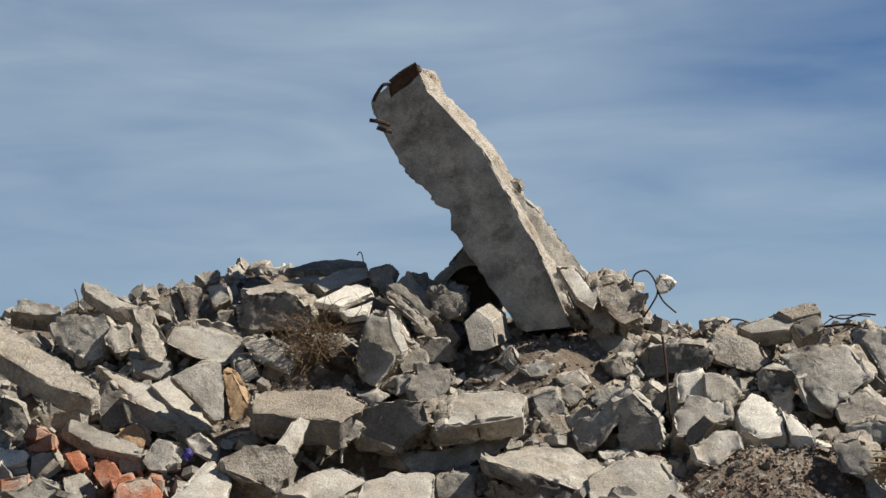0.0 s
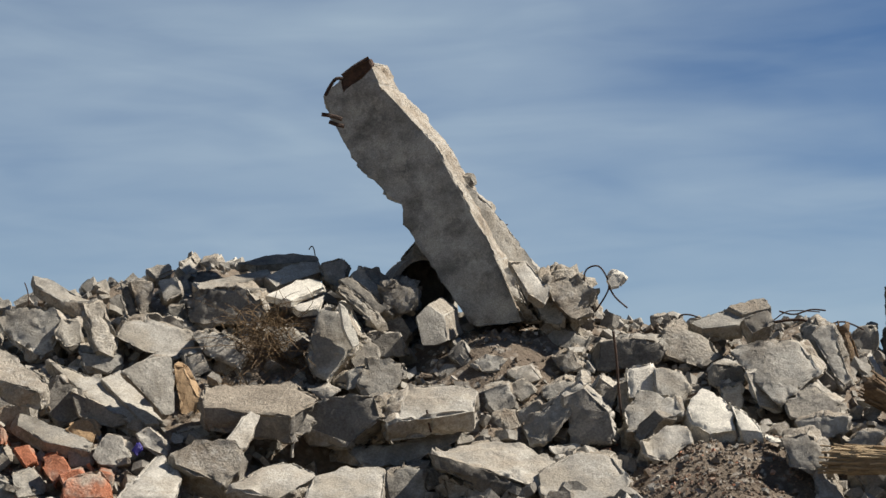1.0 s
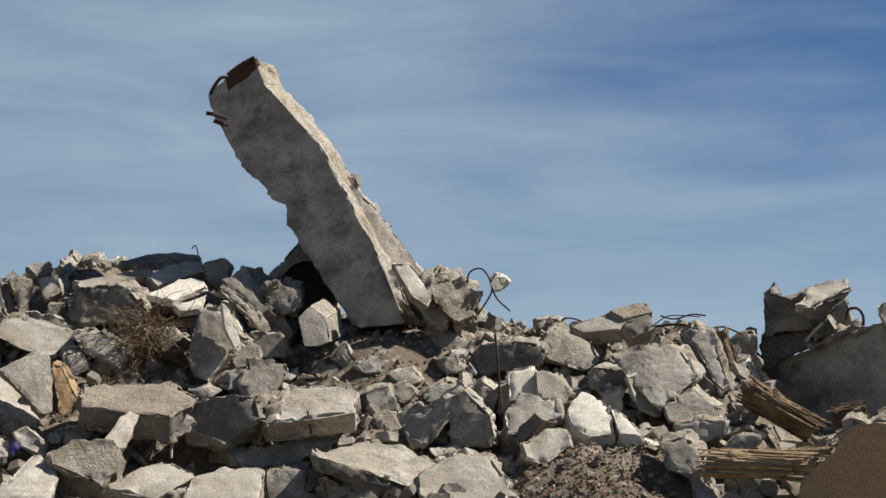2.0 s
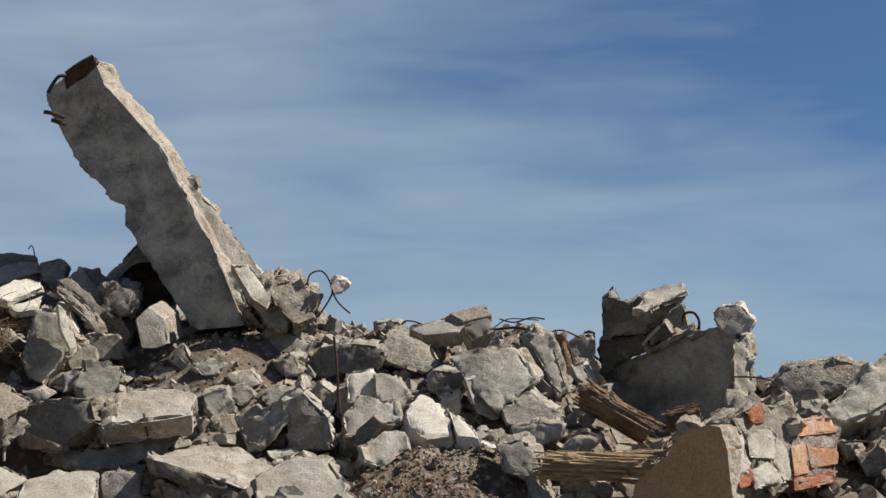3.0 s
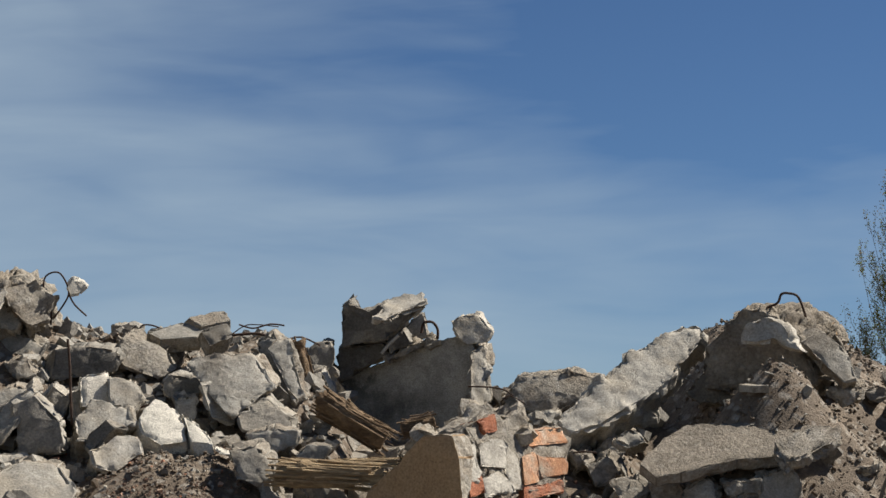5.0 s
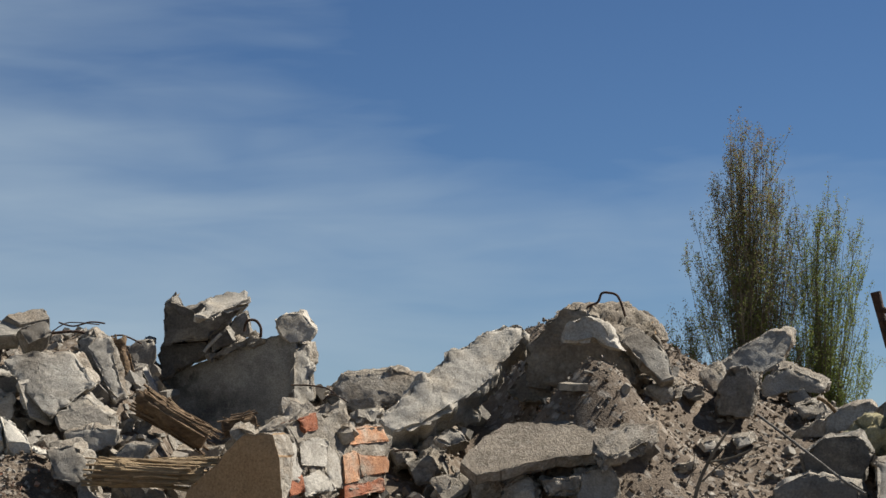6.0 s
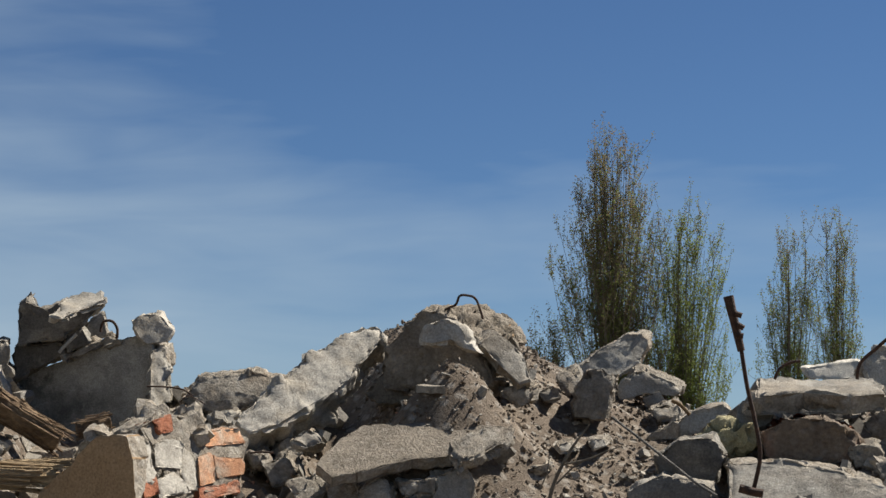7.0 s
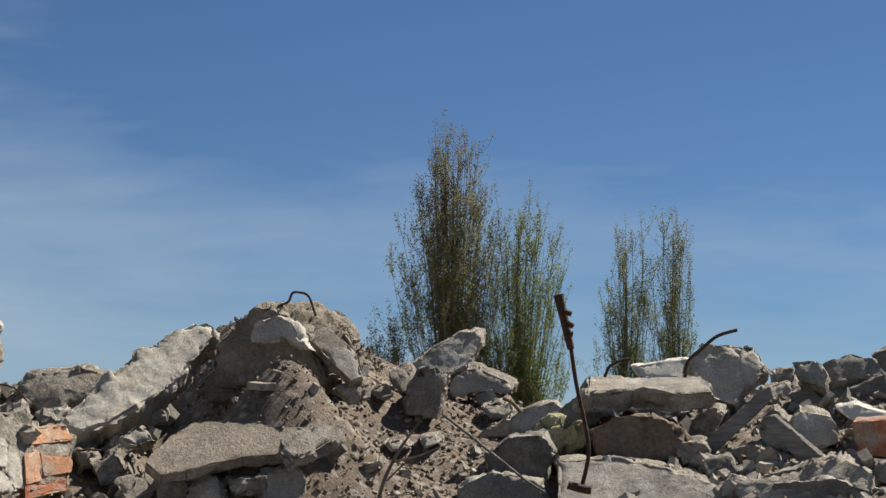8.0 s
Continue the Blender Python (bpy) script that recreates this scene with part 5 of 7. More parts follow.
chunk("brick_piece", "broken red brick with mortar lying in the rubble", "orange", (-0.944, 5.662, 1.661), (19.5, -25), [(-0.021, 0.011), (0.012, 0.02), (0.021, -0.01), (-0.012, -0.021)], (0.029, 0.062, 0.1), rough=0.004, chips=1, group="loose bricks", category="brick")
chunk("brick_piece", "broken red brick with mortar lying in the rubble", "brick", (-0.793, 5.483, 1.569), (18.2, -25), [(-0.019, 0.032), (0.024, 0.023), (0.018, -0.028), (-0.023, -0.027)], (0.028, 0.06, 0.1), rough=0.004, chips=1, group="loose bricks", category="brick")
chunk("brick_piece", "broken red brick with mortar lying in the rubble", "brick", (-0.577, 5.55, 1.588), (15.9, -25), [(-0.014, 0.022), (0.02, 0.008), (0.012, -0.02), (-0.019, -0.009)], (0.029, 0.06, 0.1), rough=0.004, chips=1, group="loose bricks", category="brick")
chunk("brick_piece", "broken red brick with mortar lying in the rubble", "orange", (-1.179, 5.556, 1.613), (20, -25), [(-0.027, 0.013), (0.017, 0.023), (0.026, -0.014), (-0.016, -0.022)], (0.024, 0.061, 0.1), rough=0.004, chips=1, group="loose bricks", category="brick")
# ---- bars, wires and twigs ----
bar("wire", "rusty wire bent over the rubble", [(1.022, 7.127, 2.104), (1.029, 7.126, 2.145), (1.069, 7.12, 2.148), (1.118, 7.113, 2.127)], 0.003, category="wire", group="bent wires")
bar("cable", "dark cable lying over the rubble", [(1.113, 6.556, 2.018), (1.15, 6.55, 2.049), (1.223, 6.537, 2.072), (1.331, 6.515, 2.085), (1.384, 6.504, 2.069)], 0.005, category="cable")
bar("rebar", "thin rusty rod standing in the rubble", [(0.648, 5.864, 2.004), (0.656, 5.863, 1.929), (0.661, 5.863, 1.845), (0.668, 5.862, 1.754)], 0.004)
bar("peg", "small white peg standing in the rubble", [(-0.291, 5.693, 1.68), (-0.294, 5.692, 1.657), (-0.294, 5.692, 1.635)], 0.004, material="white", category="peg")
bar("wire", "rusty wire sticking out of the heap", [(-0.277, 6.894, 2.33), (-0.283, 6.894, 2.365), (-0.291, 6.894, 2.377), (-0.301, 6.893, 2.365)], 0.002, category="wire", group="bent wires")
bar("root", "dark root lying over a slab", [(-1.143, 6.449, 2.144), (-1.107, 6.456, 2.168), (-1.071, 6.462, 2.15), (-1.035, 6.468, 2.141), (-0.994, 6.474, 2.152)], 0.004, material="bark", category="root")
bar("wire", "thin rusty wire sticking up", [(-1.215, 6.589, 2.142), (-1.219, 6.588, 2.19), (-1.23, 6.586, 2.224)], 0.002, category="wire", group="bent wires")
bar("wire", "thin rusty wire lying on white chunks", [(0.859, 5.989, 1.799), (0.889, 5.984, 1.815), (0.922, 5.979, 1.825)], 0.003, category="wire", group="bent wires")
bar("rebar", "rusty rod lying in front of a slab", [(0.022, 5.75, 1.685), (0.121, 5.749, 1.706), (0.194, 5.747, 1.721)], 0.004)
bar("rebar", "rusty rod stub in the rubble", [(0.091, 5.699, 1.769), (0.095, 5.699, 1.737), (0.103, 5.699, 1.705)], 0.003)
bar("wire", "thin wire along the ridge", [(1.259, 6.733, 2.071), (1.326, 6.721, 2.123), (1.372, 6.711, 2.13), (1.445, 6.696, 2.124)], 0.002, category="wire", group="bent wires")
bar("rebar", "small bent hook of rusty bar", [(1.227, 6.031, 1.774), (1.22, 6.033, 1.803), (1.239, 6.029, 1.817), (1.258, 6.025, 1.796)], 0.005)
bar("wire", "thin rusty wire at the wall's end", [(2.007, 6.296, 1.913), (2.067, 6.277, 1.912), (2.118, 6.26, 1.904), (2.152, 6.249, 1.882)], 0.003, category="wire", group="bent wires")
bar("wire", "thin rusty wire loop on the ridge", [(1.303, 6.679, 2.126), (1.351, 6.669, 2.114), (1.407, 6.658, 2.129), (1.455, 6.648, 2.125)], 0.003, category="wire", group="bent wires")
bar("wire", "thin rusty wire on the ridge", [(1.454, 6.648, 2.071), (1.51, 6.636, 2.086), (1.576, 6.621, 2.058)], 0.003, category="wire", group="bent wires")
bar("wire", "thin wire between stones", [(2.08, 6.174, 1.857), (2.106, 6.166, 1.879), (2.132, 6.157, 1.87), (2.159, 6.148, 1.852)], 0.002, category="wire", group="bent wires")
bar("wire", "thin wire at the masonry", [(2.032, 5.345, 1.684), (2.065, 5.333, 1.687), (2.096, 5.322, 1.684)], 0.003, category="wire", group="bent wires")
bar("twig", "bare dry twig growing from the slope", [(2.573, 4.561, 1.537), (2.588, 4.553, 1.603), (2.62, 4.536, 1.676), (2.642, 4.524, 1.713), (2.668, 4.51, 1.752)], material="bark", taper=0.4, category="twig", group="dry twigs")
bar("twig", "thin dry side twig", [(2.609, 4.542, 1.65), (2.665, 4.511, 1.664), (2.704, 4.489, 1.683), (2.742, 4.467, 1.698)], 0.003, material="bark", taper=0.5, category="twig", group="dry twigs")
bar("twig", "thin dry side twig", [(2.593, 4.55, 1.6), (2.633, 4.529, 1.644), (2.653, 4.518, 1.658)], 0.003, material="bark", taper=0.5, category="twig", group="dry twigs")
bar("twig", "thin dry side twig", [(2.556, 4.57, 1.588), (2.572, 4.561, 1.632), (2.577, 4.559, 1.676)], 0.002, material="bark", taper=0.5, category="twig", group="dry twigs")
bar("lug", "rusty lug on the pipe end", [(3.124, 4.509, 2.063), (3.139, 4.499, 2.056)], 0.008, category="steel")
bar("lug", "rusty lug on the pipe end", [(3.13, 4.505, 2.032), (3.143, 4.496, 2.022)], 0.008, category="steel")
bar("lug", "rusty lug on the pipe end", [(3.127, 4.507, 2.004), (3.142, 4.497, 2.001)], 0.008, category="steel")
bar("clamp", "rusty clamp at the bar's foot", [(3.125, 4.502, 1.591), (3.151, 4.485, 1.582), (3.178, 4.467, 1.576)], 0.012, category="steel")
bar("root", "yellowish root bent out of the soil", [(3.43, 5.339, 1.862), (3.453, 5.325, 1.849), (3.478, 5.309, 1.817)], material="straw", category="root")
bar("metal_strip", "pale strip of bent metal on the wall", [(1.805, 6.667, 2.039), (1.824, 6.662, 2.064), (1.861, 6.652, 2.103)], material="pale", category="metal strip")
# added block keeping sky out of the pipe; its dark tone stands for the shaded inside
chunk("concrete_chunk", "dark block added to close the drain pipe's far end", "dark", (0.109, 6.899, 2.194), (-0.9, 0), [(-0.108, 0.125), (0.08, 0.143), (0.107, -0.134), (-0.08, -0.133)], (0.008, 0.021, 0.15), bulge=0.06, chips=0, side="concrete")
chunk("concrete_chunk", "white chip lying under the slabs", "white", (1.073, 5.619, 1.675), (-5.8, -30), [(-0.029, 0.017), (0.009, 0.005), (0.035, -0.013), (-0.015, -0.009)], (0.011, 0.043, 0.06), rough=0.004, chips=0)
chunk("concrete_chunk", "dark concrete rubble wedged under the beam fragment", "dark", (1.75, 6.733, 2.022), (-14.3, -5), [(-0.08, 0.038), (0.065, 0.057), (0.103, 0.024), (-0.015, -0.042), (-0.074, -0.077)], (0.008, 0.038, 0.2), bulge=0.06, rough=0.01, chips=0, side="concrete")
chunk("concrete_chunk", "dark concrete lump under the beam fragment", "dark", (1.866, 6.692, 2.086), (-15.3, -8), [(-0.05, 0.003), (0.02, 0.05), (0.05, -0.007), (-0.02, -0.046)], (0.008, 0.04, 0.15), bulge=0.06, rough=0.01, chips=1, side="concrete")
chunk("crumbled_top", "small crumbs of concrete along the wall", "broken", (1.922, 6.697, 2.061), (-15.7, -20), [(-0.096, -0.028), (-0.008, 0.014), (0.089, 0.051), (0.095, 0.029), (0.001, -0.016), (-0.081, -0.05)], (0.006, 0.062, 0.12), bulge=0.08, rough=0.014, chips=0, parent=wall)

# ---- slabs of the western heap ----
chunk("concrete_chunk", "pale dusty slab of broken concrete, tilted in the heap", "pale", (-0.904, 5.925, 1.858), (12.3, -58), [(-0.123, 0.203), (-0.066, 0.222), (0.036, 0.035), (0.145, -0.215), (0.118, -0.25), (-0.004, -0.1), (-0.12, 0.138)], (0, 0, 0.045), side="broken", chips=1, rough=0.0049)
chunk("concrete_chunk", "pale dusty slab of broken concrete, tilted in the heap", "pale", (-0.744, 5.863, 1.804), (20.9, -58), [(-0.098, 0.128), (-0.03, 0.191), (0.071, -0.048), (0.07, -0.129), (-0.017, -0.129)], (0, 0, 0.045), side="broken", chips=1, rough=0.0049)
chunk("concrete_chunk", "broken grey concrete piece lying in the rubble heap", "concrete", (-0.684, 5.772, 1.856), (34.4, -22), [(-0.115, 0.031), (0.024, 0.101), (0.058, 0.082), (0.034, -0.099), (0.002, -0.11)], (0.009, 0.007, 0.03), side="broken", chips=1, rough=0.0035)
chunk("concrete_chunk", "broken grey concrete piece lying in the rubble heap", "concrete", (-1.148, 6.295, 2.049), (1.9, -20), [(-0.105, 0.054), (-0.035, 0.086), (0.06, 0.07), (0.098, 0.026), (0.069, -0.091), (-0.005, -0.103), (-0.08, -0.036)], (0.06, 0.044, 0.2), bulge=0.04, rough=0.01, side="broken", chips=2)
chunk("concrete_chunk", "pale dusty slab of broken concrete, tilted in the heap", "pale", (-1.029, 6.286, 2.038), (26.9, -22), [(-0.06, -0.012), (-0.004, 0.075), (0.032, 0.048), (0.037, -0.045), (-0.003, -0.066)], (0.03, 0.022, 0.1), side="broken", chips=2, rough=0.0075)
chunk("concrete_chunk", "broken grey concrete piece lying in the rubble heap", "concrete", (-1.069, 6.426, 2.173), (17.0, -52), [(-0.095, 0.111), (-0.049, 0.086), (0.064, -0.029), (0.098, -0.055), (0.082, -0.101), (-0.011, -0.055), (-0.093, 0.046)], (0, 0, 0.04), side="broken", chips=1, rough=0.0044)
chunk("concrete_chunk", "crumbling concrete lump with coarse brown aggregate", "broken", (-0.907, 6.147, 2.033), (26.0, -30), [(-0.048, 0.1), (-0.006, 0.11), (0.055, -0.029), (0.027, -0.105), (-0.029, -0.073)], (0.024, 0.018, 0.08), rough=0.012, chips=2)
chunk("concrete_chunk", "dusty slab of old concrete sliding down the heap", "broken", (-1.148, 5.701, 1.926), (16.8, -62), [(-0.126, 0.283), (-0.065, 0.211), (0.051, 0.014), (0.14, -0.174), (0.117, -0.236), (0.006, -0.146), (-0.137, 0.079)], (0, 0, 0.06), chips=1, rough=0.0066)
chunk("concrete_chunk", "broken grey concrete piece lying in the rubble heap", "concrete", (-0.975, 5.688, 1.71), (13.2, -58), [(-0.115, 0.131), (0.037, 0.012), (0.115, -0.054), (0.096, -0.1), (-0.022, -0.05), (-0.113, 0.06)], (0, 0, 0.04), side="broken", chips=1, rough=0.0044)
chunk("concrete_chunk", "ochre plastered fragment lying in the rubble", "ochre", (-0.889, 5.704, 1.711), (14.4, -35), [(-0.051, 0.01), (0.007, 0.046), (0.041, 0.01), (0.025, -0.038), (-0.021, -0.029)], (0, 0, 0.05), chips=1, rough=0.0055)
chunk("concrete_chunk", "dark weathered concrete piece wedged in the heap", "dark", (-0.969, 5.819, 1.797), (9.0, -25), [(-0.057, -0.019), (-0.047, 0.036), (-0.015, 0.087), (0.056, 0.046), (0.069, -0.029), (0.025, -0.065), (-0.032, -0.056)], (0.045, 0.033, 0.15), rough=0.012, side="broken", chips=2)
chunk("concrete_chunk", "dark weathered concrete piece wedged in the heap", "dark", (-1.136, 5.951, 1.897), (10.3, -40), [(0.007, 0.032), (0.083, -0.008), (0.075, -0.049), (-0.075, -0.008), (-0.09, 0.031)], (0, 0, 0.05), side="broken", chips=1, rough=0.0055)
chunk("concrete_chunk", "broken grey concrete piece lying in the rubble heap", "concrete", (-1.33, 6.476, 2.146), (16.1, -40), [(-0.085, -0.006), (-0.047, 0.045), (0.071, 0.011), (0.074, -0.028), (-0.013, -0.02)], (0, 0, 0.08), side="broken", chips=2, rough=0.0075)
chunk("concrete_chunk", "dark weathered concrete piece wedged in the heap", "dark", (-0.859, 6.405, 2.142), (19.3, -20), [(-0.025, 0.072), (0.002, 0.052), (0.026, -0.06), (-0.003, -0.063)], (0.015, 0.011, 0.05), side="broken", chips=1, rough=0.0055)
chunk("concrete_chunk", "crumbling concrete lump with coarse brown aggregate", "broken", (-0.816, 6.411, 2.163), (20.9, -20), [(-0.042, 0.057), (0.036, 0.071), (0.019, -0.051), (-0.013, -0.076)], (0.024, 0.018, 0.08), chips=2, rough=0.0075)
chunk("concrete_chunk", "dark weathered concrete piece wedged in the heap", "dark", (-0.787, 6.666, 2.27), (14.4, -35), [(-0.043, -0.006), (0.029, 0.039), (0.036, 0.001), (-0.022, -0.033)], (0, 0, 0.06), side="broken", chips=1, rough=0.0066)
chunk("concrete_chunk", "broken grey concrete piece lying in the rubble heap", "concrete", (-0.734, 6.47, 2.193), (18.2, -28), [(-0.04, 0.034), (0.027, 0.047), (0.039, -0.019), (-0.025, -0.06)], (0.024, 0.018, 0.08), side="broken", chips=2, rough=0.0075)
chunk("concrete_chunk", "dark weathered concrete piece wedged in the heap", "dark", (-0.566, 6.336, 2.125), (-1.1, -8), [(-0.118, 0.036), (-0.042, 0.069), (0.086, 0.059), (0.154, -0.018), (0.106, -0.066), (-0.076, -0.057), (-0.109, -0.02)], (0.06, 0.044, 0.2), rough=0.014, side="broken", chips=2)
chunk("concrete_chunk", "broken grey concrete piece lying in the rubble heap", "concrete", (-0.535, 6.539, 2.226), (4.5, -62), [(-0.131, -0.03), (0.116, 0.094), (0.123, 0.04), (-0.104, -0.097)], (0, 0, 0.03), side="broken", chips=1, rough=0.0035)
chunk("concrete_chunk", "dark weathered concrete piece wedged in the heap", "dark", (-0.398, 6.799, 2.321), (3.2, -60), [(-0.149, -0.03), (-0.039, 0.047), (0.127, 0.042), (0.14, -0.007), (-0.077, -0.049)], (0, 0, 0.03), side="broken", chips=1, rough=0.0035)
chunk("concrete_chunk", "pale dusty slab of broken concrete, tilted in the heap", "pale", (-0.335, 6.602, 2.257), (8.8, -55), [(-0.098, -0.039), (-0.009, 0.055), (0.086, 0.072), (0.09, 0.006), (-0.068, -0.096)], (0, 0, 0.035), side="broken", chips=1, rough=0.0039)
chunk("concrete_chunk", "broken piece with bright white plaster", "white", (-0.31, 6.453, 2.19), (8.6, -58), [(-0.12, -0.054), (-0.007, 0.058), (0.08, 0.073), (0.086, 0.019), (-0.038, -0.089)], (0, 0, 0.025), chips=1, rough=0.0035)
chunk("concrete_chunk", "broken piece with bright white plaster", "white", (-0.278, 6.404, 2.13), (10.4, -45), [(-0.054, -0.006), (0.056, 0.053), (0.034, -0.016), (-0.034, -0.033)], (0, 0, 0.03), chips=1, rough=0.0035)
chunk("concrete_chunk", "broken grey concrete piece lying in the rubble heap", "concrete", (-0.203, 6.607, 2.26), (15.7, -20), [(-0.054, 0.025), (0.03, 0.054), (0.051, 0.023), (0.019, -0.066), (-0.044, -0.034)], (0.03, 0.022, 0.1), side="broken", chips=2, rough=0.0075)
chunk("concrete_chunk", "thin dusty layer of a split concrete slab", "broken", (-0.093, 6.359, 2.112), (16.8, -34), [(-0.095, 0.085), (-0.057, 0.115), (0.057, -0.046), (0.069, -0.087), (0.024, -0.065)], (0.009, 0.007, 0.03), rough=0.01, chips=2)
chunk("concrete_chunk", "thin dusty layer of a split concrete slab", "dark", (-0.077, 6.44, 2.146), (16.7, -34), [(-0.089, 0.077), (-0.05, 0.107), (0.055, -0.04), (0.067, -0.082), (0.017, -0.062)], (0.009, 0.007, 0.03), rough=0.01, chips=2, side="broken")
chunk("concrete_chunk", "thin dusty layer of a split concrete slab", "concrete", (-0.06, 6.52, 2.18), (16.5, -34), [(-0.083, 0.07), (-0.043, 0.1), (0.052, -0.032), (0.064, -0.075), (0.011, -0.06)], (0.009, 0.007, 0.03), rough=0.01, chips=2, side="broken")
chunk("concrete_chunk", "thin dusty layer of a split concrete slab", "dark", (-0.042, 6.6, 2.215), (16.4, -34), [(-0.077, 0.062), (-0.037, 0.093), (0.048, -0.028), (0.06, -0.071), (0.002, -0.055)], (0.009, 0.007, 0.03), rough=0.01, chips=2, side="broken")
chunk("concrete_chunk", "broken grey concrete piece lying in the rubble heap", "concrete", (-0.202, 6.107, 1.991), (9.8, -14), [(-0.074, -0.048), (-0.049, 0.065), (-0.012, 0.132), (0.041, 0.121), (0.094, 0.025), (0.056, -0.048), (-0.01, -0.13), (-0.048, -0.112)], (0.048, 0.035, 0.16), rough=0.01, bulge=0.03, side="broken", chips=2)
chunk("concrete_chunk", "broken piece with bright white plaster", "white", (-0.141, 6.068, 2.035), (27.3, -14), [(-0.023, 0.077), (-0.0, 0.056), (0.032, -0.056), (0.007, -0.071), (-0.019, -0.007)], (0.012, 0.009, 0.04), chips=1, rough=0.0044)
# sides take the dark concrete so their colour carries the shade over the hollow
chunk("concrete_chunk", "thick slab under brown dust with shade-dark sides, roofing a dark hollow", "dusty", (-0.398, 5.717, 1.804), (3.8, -70), [(-0.166, 0.076), (-0.035, 0.14), (0.098, 0.149), (0.189, 0.002), (0.094, -0.165), (-0.033, -0.113), (-0.149, -0.071)], (0, 0, 0.075), rough=0.008, chips=1, side="dark")
chunk("concrete_chunk", "dark weathered concrete piece wedged in the heap", "dark", (-0.166, 5.708, 1.739), (-2.4, -10), [(-0.12, 0.012), (-0.039, 0.058), (0.107, 0.077), (0.119, 0.007), (0.027, -0.077), (-0.094, -0.076)], (0.06, 0.044, 0.2), side="broken", chips=2, rough=0.0075)
chunk("concrete_chunk", "broad grey slab with a dusty top and dark edge", "concrete", (0.096, 5.759, 1.791), (1.1, -56), [(-0.139, -0.045), (-0.087, 0.091), (0.063, 0.108), (0.147, 0.069), (0.131, -0.042), (0.007, -0.073), (-0.12, -0.102)], (0, 0, 0.07), side="broken", chips=2, rough=0.0075)
chunk("concrete_chunk", "pale dusty slab of broken concrete, tilted in the heap", "pale", (-0.138, 5.258, 1.57), (7.4, -60), [(-0.182, -0.085), (-0.078, 0.032), (0.047, 0.081), (0.123, 0.068), (0.097, -0.09)], (0, 0, 0.06), side="broken", chips=1, rough=0.0066)
chunk("concrete_chunk", "broken grey concrete piece lying in the rubble heap", "concrete", (-0.316, 5.301, 1.582), (11.2, -58), [(-0.137, -0.048), (-0.017, 0.063), (0.047, 0.085), (0.117, 0.01), (-0.006, -0.104)], (0, 0, 0.06), side="broken", chips=1, rough=0.0066)
chunk("concrete_chunk", "crumbling concrete lump with coarse brown aggregate", "broken", (-0.505, 5.388, 1.632), (5.1, -38), [(-0.104, 0.039), (-0.04, 0.066), (0.101, 0.041), (0.085, -0.04), (0.04, -0.087), (-0.084, -0.019)], (0, 0, 0.1), chips=2, rough=0.0075)
chunk("concrete_chunk", "pale dusty slab of broken concrete, tilted in the heap", "pale", (-0.419, 5.495, 1.7), (28.1, -30), [(-0.055, -0.026), (0.037, 0.073), (0.066, 0.06), (-0.002, -0.044), (-0.043, -0.062)], (0.012, 0.009, 0.04), side="broken", chips=1, rough=0.0044)
chunk("concrete_chunk", "pale dusty slab of broken concrete, tilted in the heap", "pale", (-0.63, 5.325, 1.573), (16.4, -58), [(-0.129, -0.083), (0.022, 0.142), (0.071, 0.031), (0.038, -0.086)], (0, 0, 0.06), side="broken", chips=1, rough=0.0066)
chunk("brick_piece", "broken red brick with mortar lying in the rubble", "brick", (-0.797, 5.253, 1.564), (13.2, -35), [(-0.079, -0.041), (-0.059, 0.032), (0.023, 0.055), (0.061, -0.003), (0.052, -0.043)], (0, 0, 0.1), rough=0.006, group="loose bricks", category="brick", chips=2)
chunk("concrete_chunk", "broken grey concrete piece lying in the rubble heap", "concrete", (-0.798, 5.63, 1.655), (15.7, -30), [(-0.059, -0.01), (-0.015, 0.063), (0.04, 0.045), (0.061, -0.006), (0.019, -0.048), (-0.045, -0.042)], (0.03, 0.022, 0.1), side="broken", chips=2, rough=0.0075)
chunk("brick_piece", "broken red brick with mortar lying in the rubble", "brick", (-1.167, 5.682, 1.729), (19.0, -30), [(-0.04, -0.014), (-0.019, 0.028), (0.021, 0.028), (0.046, -0.01), (-0.006, -0.032)], (0.024, 0.018, 0.08), rough=0.005, group="loose bricks", category="brick", chips=2)
chunk("brick_piece", "broken red brick with mortar lying in the rubble", "brick", (-1.135, 5.626, 1.688), (18.8, -30), [(-0.043, -0.004), (0.033, 0.037), (0.037, -0.012), (-0.025, -0.023)], (0.024, 0.018, 0.08), rough=0.005, group="loose bricks", category="brick", chips=2)
chunk("brick_piece", "broken red brick with mortar lying in the rubble", "brick", (-1.026, 5.57, 1.644), (17.9, -30), [(-0.033, 0.02), (0.007, 0.034), (0.029, -0.017), (-0.003, -0.039)], (0.024, 0.018, 0.08), rough=0.005, group="loose bricks", category="brick", chips=2)
chunk("brick_piece", "broken red brick with mortar lying in the rubble", "brick", (-0.929, 5.506, 1.601), (17.1, -30), [(-0.04, 0.011), (0.016, 0.043), (0.035, -0.008), (-0.012, -0.043)], (0.024, 0.018, 0.08), rough=0.005, group="loose bricks", category="brick", chips=2)
chunk("concrete_chunk", "broken piece with bright white plaster", "white", (-1.213, 5.557, 1.656), (16.7, -50), [(-0.039, -0.03), (-0.036, 0.054), (0.038, 0.029), (0.051, -0.006), (-0.012, -0.045)], (0, 0, 0.05), chips=1, rough=0.0055)
